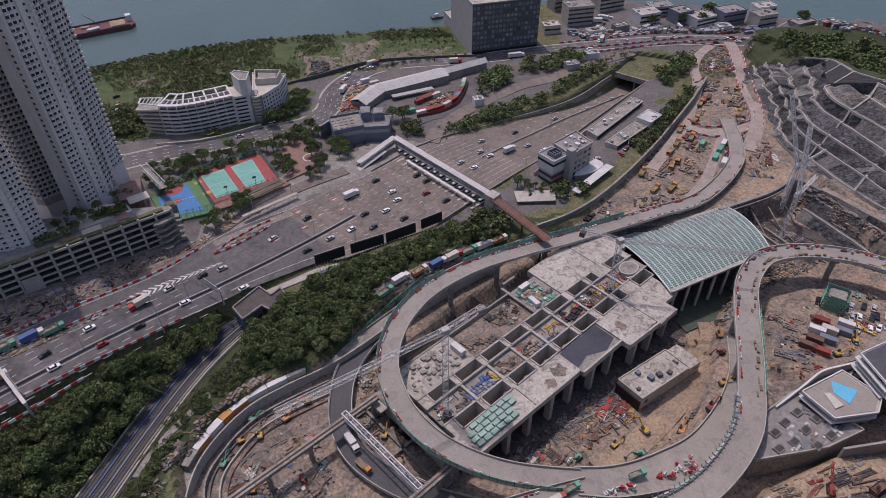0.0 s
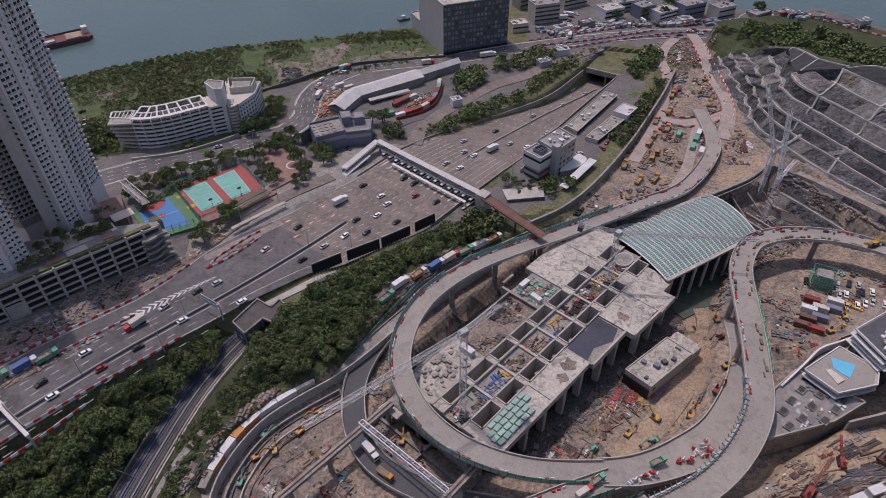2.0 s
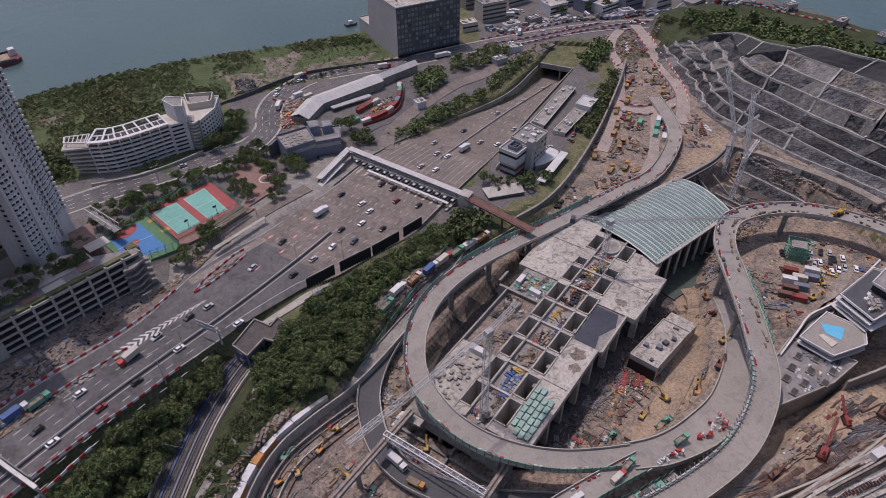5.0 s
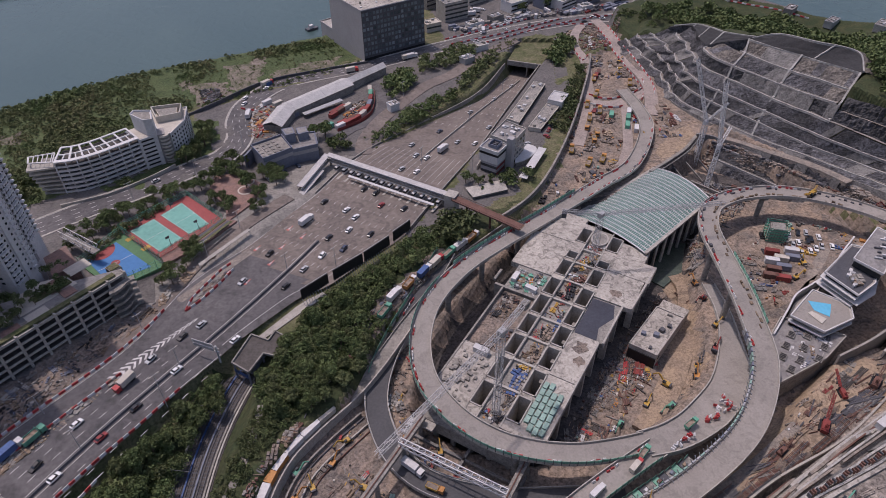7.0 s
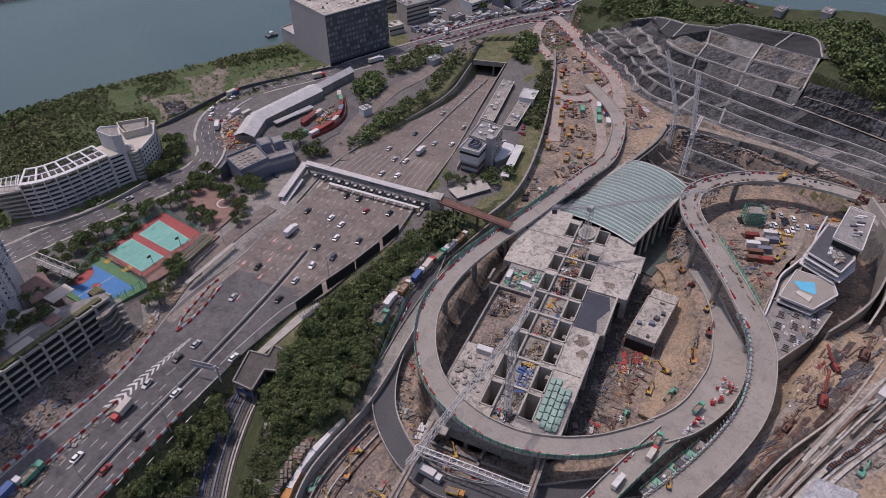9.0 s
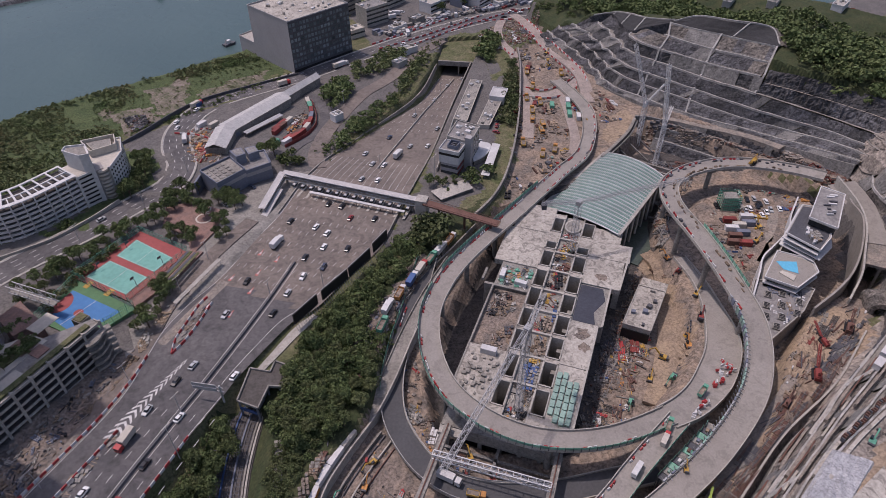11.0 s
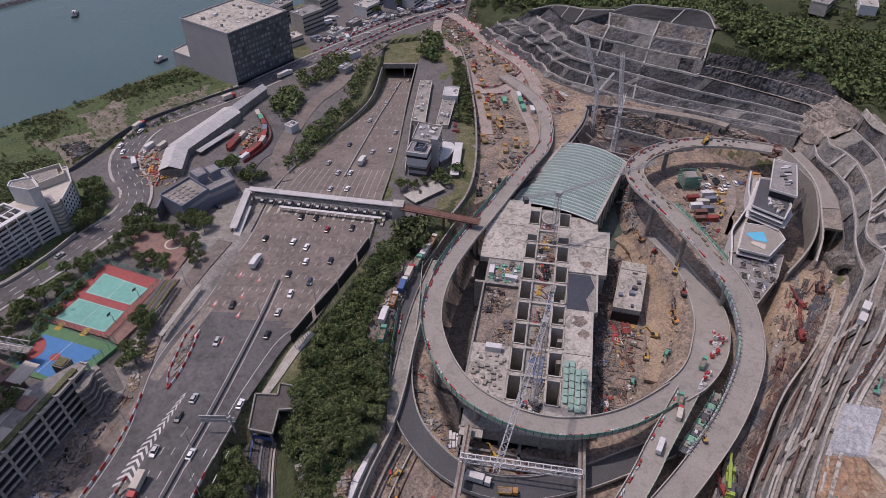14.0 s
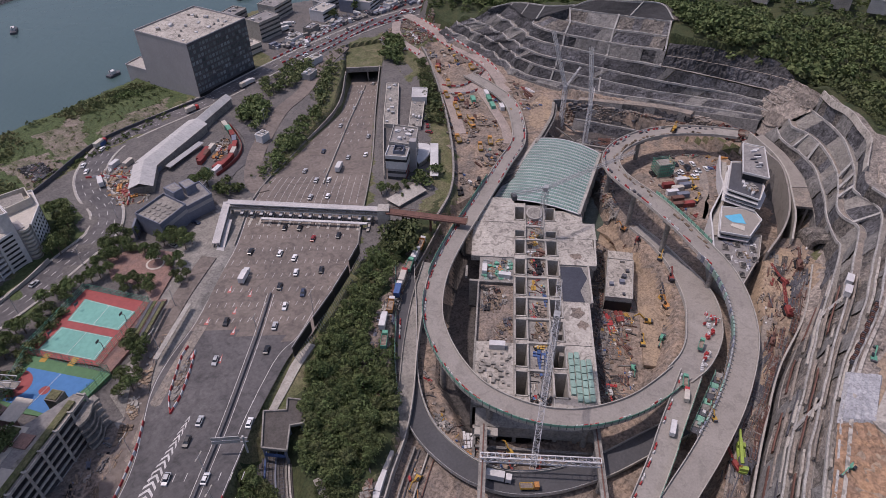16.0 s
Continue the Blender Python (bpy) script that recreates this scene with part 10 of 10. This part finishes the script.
# ---- loose materials on the works ----
def litter(name, label, area, count, seed, palette, sizes, base=None, along=None, lie=0.75, heap_every=11, clear=0.06):
    """Planks, pipes, crates and rubble lying in small aligned heaps, too many to count, in one mesh."""
    rng = np.random.default_rng(seed)
    xs, ys = [p[0] for p in area], [p[1] for p in area]

    def spread(n):
        X, Y = rng.uniform(min(xs), max(xs), n * 6), rng.uniform(min(ys), max(ys), n * 6)
        k = signed(area, X, Y) < -0.6
        return X[k][:n], Y[k][:n]

    hx, hy = spread(max(3, count // heap_every))
    H = len(hx)
    turn = (along if along is not None else 40.0) + rng.choice([0, 90, 0, 25] if lie < 0.9 else [0, 0], H) + rng.normal(0, 9, H)
    main = rng.integers(0, len(palette), H)
    form = rng.integers(0, len(sizes), H)
    reach = rng.uniform(0.8, 3.2, (H, 2))
    neat = rng.uniform(0, 1, H) < 0.72
    pick = np.sort(rng.integers(0, H, count))
    rank = np.arange(count) - np.searchsorted(pick, pick)
    half = np.bincount(pick, minlength=H)[pick] / 2
    row = neat[pick]
    ang = turn[pick] * math.pi / 180
    size = np.array(sizes)
    g = rng.normal(size=(count, 2)) * reach[pick]
    span = np.maximum(size[form[pick], 1] * 1.25, 0.22)
    cols = np.maximum(2, np.ceil(np.sqrt(half * 2 * size[form[pick], 0] / span) * 0.6)).astype(int)
    # neat heaps lie in two or more ranks side by side
    g[:, 1] = np.where(row, (rank % cols - cols / 2) * span, g[:, 1])
    g[:, 0] = np.where(row, (rank // cols - half / cols) * size[form[pick], 0] * 1.2 + rng.normal(0, 0.1, count), g[:, 0])
    X, Y = hx[pick] + g[:, 0] * np.cos(ang) - g[:, 1] * np.sin(ang), hy[pick] + g[:, 0] * np.sin(ang) + g[:, 1] * np.cos(ang)
    lone = (rng.uniform(0, 1, count) < 0.3) & ~row
    lx, ly = spread(count)
    m = min(len(lx), count)
    X[:m], Y[:m] = np.where(lone[:m], lx[:m], X[:m]), np.where(lone[:m], ly[:m], Y[:m])
    open_ground = np.array([noise.noise((x * 0.07, y * 0.07, seed * 2.3)) for x, y in zip(X, Y)])
    keep = (signed(area, X, Y) < -0.3) & (open_ground > -clear - 0.1 * rng.uniform(0, 1, count))
    for way, half_width in CLEARWAYS:
        keep &= far_from(way, X, Y) > half_width
    same = row | (rng.uniform(0, 1, count) < 0.5)
    tone = np.where(same, main[pick], rng.integers(0, len(palette), count))[keep]
    kind = np.where(same, form[pick], rng.integers(0, len(sizes), count))[keep]
    A = np.where(row | (rng.uniform(0, 1, count) < lie), turn[pick] + rng.normal(0, 1, count) * np.where(row, 1.5, 8.0), rng.uniform(0, 360, count))[keep] * math.pi / 180
    X, Y = X[keep], Y[keep]
    n = len(X)
    Z = (ground_z(X, Y) if base is None else np.full(X.shape, float(base))) + rng.uniform(0, 0.5, n)
    S = np.array(sizes)[kind] * np.where(row[keep][:, None], rng.uniform(0.85, 1.1, (n, 3)), rng.uniform(0.5, 1.4, (n, 3)))
    cube = np.array([(a, b, c) for c in (0, 1) for a, b in ((-.5, -.5), (.5, -.5), (.5, .5), (-.5, .5))])
    P = cube[None] * S[:, None, :]
    P[..., 2] -= 0.55
    c, s = np.cos(A)[:, None], np.sin(A)[:, None]
    V = np.stack([P[..., 0] * c - P[..., 1] * s + X[:, None], P[..., 0] * s + P[..., 1] * c + Y[:, None], P[..., 2] + Z[:, None] + np.where(cube[None, :, 2] > 0, 0.45, 0)], -1).reshape(-1, 3)
    q = np.array([(3, 2, 1, 0), (4, 5, 6, 7), (0, 1, 5, 4), (1, 2, 6, 5), (2, 3, 7, 6), (3, 0, 4, 7)])
    F = (q[None] + (np.arange(n) * 8)[:, None, None]).reshape(-1, 4)
    me = bpy.data.meshes.new(name)
    me.from_pydata(V.tolist(), [], F.tolist())
    for m in palette:
        me.materials.append(m)
    me.polygons.foreach_set("material_index", np.repeat(tone, 6))
    ob = new(name, me)
    return tagged(ob, label, "building materials", kind="stuff")


MIX = [WOOD, RUST, GREYCONC, DARKSTEEL, SOIL, MUD, SHOTCRETE, WOOD, PITDARK, GREYCONC, DARKSTEEL, MUD, RUST, SOIL, SHOTCRETE, WOOD, BLACK]
BROWN = [WOOD, RUST, WOOD, DARKSTEEL, SOIL, MUD, RUST, PITDARK, GREYCONC]
GREYS = [GREYCONC, SHOTCRETE, STEEL, DARKSTEEL, CONC, WOOD, MUD, BLACK]
EARTH = [SOIL, MUD, SOIL, SAND, PALEROCK, SHOTCRETE, MUD, WOOD, RUST, DARKSTEEL]
REDDISH = [DULLRED, RUST, SOIL, MUD, GREYCONC, DULLRED, WHITE, SHOTCRETE]
SPECKS = [WHITE, RED, TEALPIPE, YELLOW, CONC, WHITE, BEIGE, BLUE, ORANGE, BLACK, DULLRED]
SMALL = [(1.7, 0.3, 0.25), (0.9, 0.7, 0.5), (2.6, 0.22, 0.2), (0.6, 0.6, 0.4), (1.3, 1.0, 0.6)]
LONG = [(5.0, 0.3, 0.25), (3.0, 0.6, 0.4), (7.0, 0.35, 0.3), (1.6, 0.5, 0.4)]
TINY = [(1.1, 0.2, 0.2), (0.6, 0.5, 0.35), (1.7, 0.16, 0.16), (0.4, 0.4, 0.3), (0.9, 0.6, 0.4), (2.8, 0.2, 0.2)]
MOUND = [(2.4, 1.8, 0.9), (1.6, 1.3, 0.7), (1.0, 0.8, 0.5)]
heaps = [
    ("heaps of timber, steel and rubble beside the low ramp", [(-82, 104), (-86, 118), (-78, 134), (-62, 148), (-46, 156), (-45, 140), (-42, 126), (-36, 112), (-20, 98), (-40, 60), (-80, 60)], 2300, EARTH + MIX + SPECKS[1:5] + SPECKS[6:], TINY + TINY + SMALL, None, 40),
    ("timber and steel debris inside the ramp curve", [(-34, 172), (-24, 188), (-10, 200), (-20, 176), (-26, 160), (-24, 144), (-18, 128), (-28, 124), (-34, 140)], 520, EARTH + EARTH + MIX + SPECKS, TINY + SMALL, None, 60),
    ("stacked timber and steel along the pit floor", [(34, 118), (46, 122), (62, 136), (78, 150), (64, 156), (50, 148), (36, 138), (22, 128), (20, 120)], 1300, BROWN + BROWN + MIX + SPECKS, TINY + SMALL + LONG, None, 40),
    ("dark debris and steel below the deck edge", [(10, 120), (30, 136), (52, 154), (80, 174), (96, 184), (104, 186), (92, 172), (66, 152), (44, 136), (22, 120)], 1800, [DARKSTEEL, GREYCONC, PITDARK, RUST, WOOD, SHOTCRETE, MUD], TINY, None, 42),
    ("plant parts and timber along the haul road", [(60, 124), (80, 132), (96, 148), (112, 172), (116, 196), (106, 190), (96, 164), (80, 146), (62, 134)], 500, EARTH + EARTH + MIX + SPECKS, SMALL, None, 50),
    ("loose materials round the loop site", [(128, 180), (136, 198), (156, 204), (176, 202), (190, 192), (202, 176), (196, 156), (170, 148), (140, 150), (122, 160)], 1100, EARTH + MIX + SPECKS, SMALL, None, -32),
    ("reinforcement bundles and formwork stacks below the banks", [(24, 72), (50, 80), (74, 87), (109, 93), (142, 104), (154, 112), (132, 122), (104, 110), (83, 98), (57, 91), (20, 80)], 760, BROWN + MIX + EARTH + [SAND, CONC, DULLRED, WHITE, DARKSTEEL, BLACK, SHOTCRETE], LONG + TINY + [(1.4, 0.2, 0.2), (0.7, 0.5, 0.4), (2.6, 0.2, 0.2)], None, 17),
    ("boards and spoil on the levelled ground above the bank", [(64, 66), (90, 68), (120, 74), (150, 82), (166, 92), (150, 70), (110, 58), (76, 56)], 420, [PALEROCK, SHOTCRETE, GREYCONC, PALEROCK, MUD, RUST], [(2.0, 0.3, 0.3), (0.9, 0.7, 0.5), (5.0, 0.25, 0.25)], None, 17),
    ("scattered plant parts and spoil on the northern strip", [(62, 250), (92, 284), (122, 326), (150, 369), (172, 398), (198, 404), (184, 358), (172, 326), (166, 300), (150, 280), (120, 262), (90, 246)], 2400, EARTH + EARTH + MIX + SPECKS, SMALL + MOUND, None, 55),
    ("spoil and stacked steel on the flat between ramp and slope", [(156, 288), (172, 284), (180, 300), (182, 328), (172, 322), (164, 304)], 420, EARTH + EARTH + MIX + SPECKS, TINY + SMALL, None, 70),
    ("works litter round the junction", [(150, 400), (196, 404), (212, 432), (200, 446), (170, 440), (150, 424)], 2600, REDDISH + EARTH, TINY + SMALL, None, 50),
    ("broken rock and spoil at the slope foot", [(176, 272), (184, 258), (202, 231), (209, 212), (214, 190), (214, 172), (228, 172), (222, 202), (206, 232), (195, 258), (184, 276)], 1500, [PALEROCK, PALEROCK, SOIL, SHOTCRETE, RUST, MUD, DARKSTEEL], SMALL + MOUND, None, 120),
    ("timber offcuts and steel on the sunken bay", [dk(13, -14.5), dk(45, -14.5), dk(45, -1.2), dk(13, -1.2)], 1000, BROWN + [BLACK, CONC, WOOD, SAND], TINY + SMALL, 4.2, DECK_TURN),
    ("tools, crates and formwork between the shafts", [dk(-16, 5.3), dk(102, 5.3), dk(102, 13.4), dk(-16, 13.4)], 1500, MIX + SPECKS + [SAND], TINY + SMALL, 4.7, DECK_TURN),
    ("crates and green frames beside the shafts", [dk(47.5, -15), dk(62, -15), dk(62, -1), dk(47.5, -1)], 260, [TEALPIPE, GREEN, STEEL, WHITE, ORANGE, GREYCONC, WOOD, DARKSTEEL], SMALL, 5.5, DECK_TURN),
    ("works stores and debris at the roadside", [(-186, 156), (-168, 166), (-150, 186), (-132, 204), (-119, 215), (-117, 222), (-122, 226), (-150, 206), (-194, 175)], 1500, [DARKSTEEL, GREYCONC, BLUEGREY, WOOD, SHOTCRETE, MUD, BLACK, SAND, CONC], TINY, None, 40),
    ("loose works materials on the traffic island", [(-176, 146), (-153, 166), (-134, 183), (-125, 190), (-123, 187), (-136, 175), (-158, 152)], 700, [SAND, WOOD, GREYCONC, SHOTCRETE, SOIL, DARKSTEEL], SMALL, None, 42),
    ("plant and timber under the loop ramp", [(112, 186), (126, 206), (150, 226), (178, 240), (184, 230), (160, 216), (136, 206), (122, 190)], 1300, [DARKSTEEL, GREYCONC, WOOD, RUST, PITDARK, SHOTCRETE], SMALL + LONG, None, 30),
    ("dark plant and steel at the bottom of the pit", [(120, 252), (150, 260), (176, 252), (190, 236), (168, 236), (146, 230), (142, 250)], 1100, [DARKSTEEL, PITDARK, SHOTCRETE, RUST, BLACK, GREYCONC], SMALL + LONG, None, 120),
    ("scrap heap on waste ground", [(-92, 427), (-80, 427), (-77, 410), (-89, 405)], 900, [DARKSTEEL, BLACK, GREYCONC, DARKSTEEL, BLACK, RUST], SMALL, None, 30),
    ("crates and parked carts beside the market shed", [(-12, 358), (-2, 362), (6, 374), (8, 384), (0, 378), (-10, 366)], 420, [DULLRED, DARKSTEEL, ORANGE, WOOD, WHITE, GREYCONC, RUST, BLACK], SMALL, None, 42),
    ("roadworks stores in the fenced yard", [(-66, 352), (-52, 348), (-44, 372), (-50, 396), (-62, 392), (-66, 372)], 700, [SAND, DULLRED, WHITE, SOIL, STEEL, WOOD, ORANGE, GREYCONC], SMALL, None, 60),
    ("roadworks stores on the fenced road island", [(-101, 219), (-99, 226), (-92, 234), (-86, 241), (-82, 242), (-94, 225)], 420, [GREYCONC, SHOTCRETE, WOOD, DARKSTEEL, SAND, MUD], SMALL, None, 45),
    ("stored goods along the toll plaza pavement", [(-132, 206), (-110, 226), (-96, 244), (-80, 258), (-78, 262), (-100, 246), (-124, 218)], 420, [GREYCONC, SAND, WOOD, CONC, DARKSTEEL], SMALL, None, 45),
    ("boxes and huts scattered along the waterfront", [(90, 470), (150, 482), (240, 476), (300, 446), (330, 424), (300, 436), (240, 462), (160, 470), (100, 458)], 700, [WHITE, GREYCONC, STEEL, DARKSTEEL, CONC, BLUEGREY, DULLRED], [(3.0, 2.2, 1.6), (5.0, 2.4, 2.4), (2.0, 1.6, 1.2)], None, 20),
    ("trench boxes, cables and timber beside the parked lorries", [(17, 232), (-3, 220), (-21, 209), (-38, 193), (-62, 168), (-58, 164), (-30, 188), (-10, 206), (10, 220), (24, 229)], 1800, MIX + [BLUEGREY, CONC], TINY, None, 40),
    ("weeds, rubble and rail scrap beside the track wall", [(-98, 100), (-92, 124), (-84, 138), (-74, 150), (-60, 160), (-64, 154), (-80, 138), (-88, 118), (-90, 98)], 400, [GREYCONC, SHOTCRETE, DARKSTEEL, RUST, MUD, WOOD], SMALL, None, 60),
]
bars = [("long timber and steel bars laid along the bank", [(0, 63), (31, 73), (50, 79), (74, 86.5), (109, 93), (140, 103), (134, 108), (100, 100), (60, 91), (16, 78)], 420, [RUST, DARKSTEEL, GREYCONC, SHOTCRETE, DARKSTEEL, MUD], [(9.0, 0.3, 0.3), (13.0, 0.3, 0.3), (5.0, 0.4, 0.35)])]
for k, (words, area, count, tones, sizes) in enumerate(bars):
    litter("building_rubble", words, area, count, k + 60, tones, sizes, None, 15.5, 0.97, 12)
roofs = [("crates and plant on the lower terrace roof", [(106, 128), (122, 140), (131, 132), (137, 128), (126, 121), (104, 118)], 200, 8.1), ("plant on the middle terrace roof", [(146, 148), (154, 150), (158, 142), (150, 138)], 40, 20.6)]
for k, (words, area, count, base) in enumerate(roofs):
    litter("building_rubble", words, area, count, k + 80, [STEEL, GREYCONC, WHITE, DARKSTEEL, CONC, WOOD, BLUEGREY], SMALL, base, 35, clear=0.8)
for k, (words, area, count, tones, sizes, base, along) in enumerate(heaps):
    litter("building_rubble", words, area, count, k + 1, tones, sizes, base, along, 0.95 if k in (6, 7) else 0.75, clear=0.02 if k in (2, 4, 5, 8) else 0.08 if k in (0, 1, 12, 13) else 0.22 if k == 6 else 0.8)
for line, off, seed in ((line_b, 2.5, 31), (line_b, -2.5, 32), (line_a, -3.0, 33)):
    seg = offset(line, off)
    rng = random.Random(seed)
    s = Shape()
    lo, hi = (0.5, 0.95) if seed == 31 else (0.62, 0.97) if seed == 32 else (0.2, 0.35)
    for i in range(int(lo * len(seg)), int(hi * len(seg)) - 1):
        p, t = seg[i], seg[i + 1] - seg[i]
        a = math.degrees(math.atan2(t[1], t[0]))
        if rng.random() < 0.75:
            s.box(p[0] + rng.uniform(-0.8, 0.8), p[1] + rng.uniform(-0.8, 0.8), p[2] + 0.02, rng.uniform(0.6, 2.6), rng.uniform(0.4, 1.1), rng.uniform(0.3, 1.0), a)
    ob = thing("formwork_stack", "timber and steel formwork piled along the ramp edge", "building materials", kind="stuff", shape=s, material=WOOD if seed == 31 else DARKSTEEL)


def girders():
    me_parts = None
    for i in range(4):
        for j in range(7):
            if (i, j) in ((0, 0), (3, 6), (2, 6)):
                continue
            s0, w0 = -13 + j * 3.3 + (0.5 if i % 2 else 0), 20.8 + i * 2.2
            x, y = dk(s0, w0)
            g = thing("girder_bundle", "mint green steel girders stacked on the slab", "steel girder", "green girders", at=(x, y, 5.85), turn=DECK_TURN + 4 * ((i + j) % 3 - 1))
            if me_parts is None:
                me_parts = (Shape().box(0, 0, 0, 2.9, 1.75, 0.12).mesh("flange", TEALPIPE), Shape().box(0, 0, 0.12, 2.9, 1.2, 0.7).mesh("web", TEALPIPE), Shape().box(0, 0, 0.82, 2.9, 1.75, 0.12).mesh("top_flange", TEALPIPE))
            for nm, me in zip(("flange", "web", "flange"), me_parts):
                part(nm, me, None, g)
    rng = random.Random(9)
    crate = Shape().box(0, 0, 0, 1.3, 0.9, 0.7).mesh("stack", GREYCONC)
    for k in range(46):
        x, y = dk(rng.uniform(-15, 8), rng.uniform(-13.5, -2))
        p = new("concrete_block", crate)
        p.matrix_basis = pose(x, y, 5.82, 0, 0, DECK_TURN + rng.choice((0, 90)) + rng.uniform(-12, 12)) @ Matrix.Scale(rng.uniform(0.7, 1.4), 4)
        tagged(p, "small grey concrete block lying on the slab", "concrete block", "blocks on the slab")


girders()
rng = random.Random(31)
for s0, w0, r in ((31, 25, 4.2), (24, 27, 3.0), (66, 27, 3.0)):
    pts = [dk(s0 + r * rng.uniform(0.5, 1.2) * math.cos(k * 0.571), w0 + 0.8 * r * rng.uniform(0.5, 1.2) * math.sin(k * 0.571)) for k in range(11)]
    thing("wet_patch", "brown damp patch on the concrete slab", "stain", kind="structure", shape=Shape().prism(pts, 5.7, 5.83), material=MUD if r > 2.3 else GREYCONC)
apron = Shape().grid([[(52.6 + 7.0 * u - 20.7 * v, 66.2 - 8.5 * u - 5.9 * v, 39.4 + (1.3 if 0 < i < 10 and 0 < j < 18 else 0.0) + 0.35 * noise.noise((i * 0.9, j * 0.5, 0.0))) for i in range(11) for u in (i / 10,)] for j in range(19) for v in (j / 18,)])
thing("sheeted_mound", "grey-white plastic sheeting over a levelled mound", "sheeting", shape=apron, material=SHEETING)
pad = Shape().prism([(38.5, 53.5), (59, 56), (52, 46), (36, 46)], 39.6, 40.7)
thing("concrete_pad", "pale grey concrete pad beside a soil bed", "pad", kind="structure", shape=pad, material=SLABCONC)
steel_wall = thing("rebar_wall", "long rusty reinforcement wall along the bank top", "steel bars", at=(72, 68.6, 40.2), turn=8)
for k in range(34):
    part("bar", Shape().box(-16 + k, 0.3 * math.sin(k), 0, 0.35, 1.1, 1.5), RUST if k % 3 else DARKSTEEL, steel_wall)
for k in range(6):
    x, y = 66 + 4.3 * k, 65.2 + 0.75 * k
    pan = thing("wall_panel", "pale precast concrete panel lying on levelled ground", "panel", "panels above the bank", at=(x, y, z_at(x, y)), turn=10)
    part("slab", Shape().box(0, 0, 0.05, 3.9, 2.6, 0.4), SLABCONC, pan)
    part("rib", Shape().box(0, 0, 0.45, 3.9, 0.3, 0.2), CONC, pan)
for x, y, a in ((106, 83.6, 14), (99.6, 81.6, 14)):
    hut = thing("site_box", "small white site cabin on the berm", "cabin", "white berm cabins", at=(x, y, 31.0), turn=a)
    part("body", Shape().box(0, 0, 0, 4.6, 2.2, 2.2), WHITE, hut)
    part("roof", Shape().box(0, 0, 2.2, 4.8, 2.4, 0.15), WHITE, hut)
soil = Shape().grid([[(31 + 8 * u - 26 * v, 60 - 7 * u - 9 * v - 12 * u * v, 40.35 + 0.9 * noise.noise((i * 0.5, j * 0.5, 2.0))) for i in range(15) for u in (i / 14,)] for j in range(27) for v in (j / 26,)])
thing("soil_bed", "uneven bed of orange soil", "soil", shape=soil, material=ORANGESOIL)
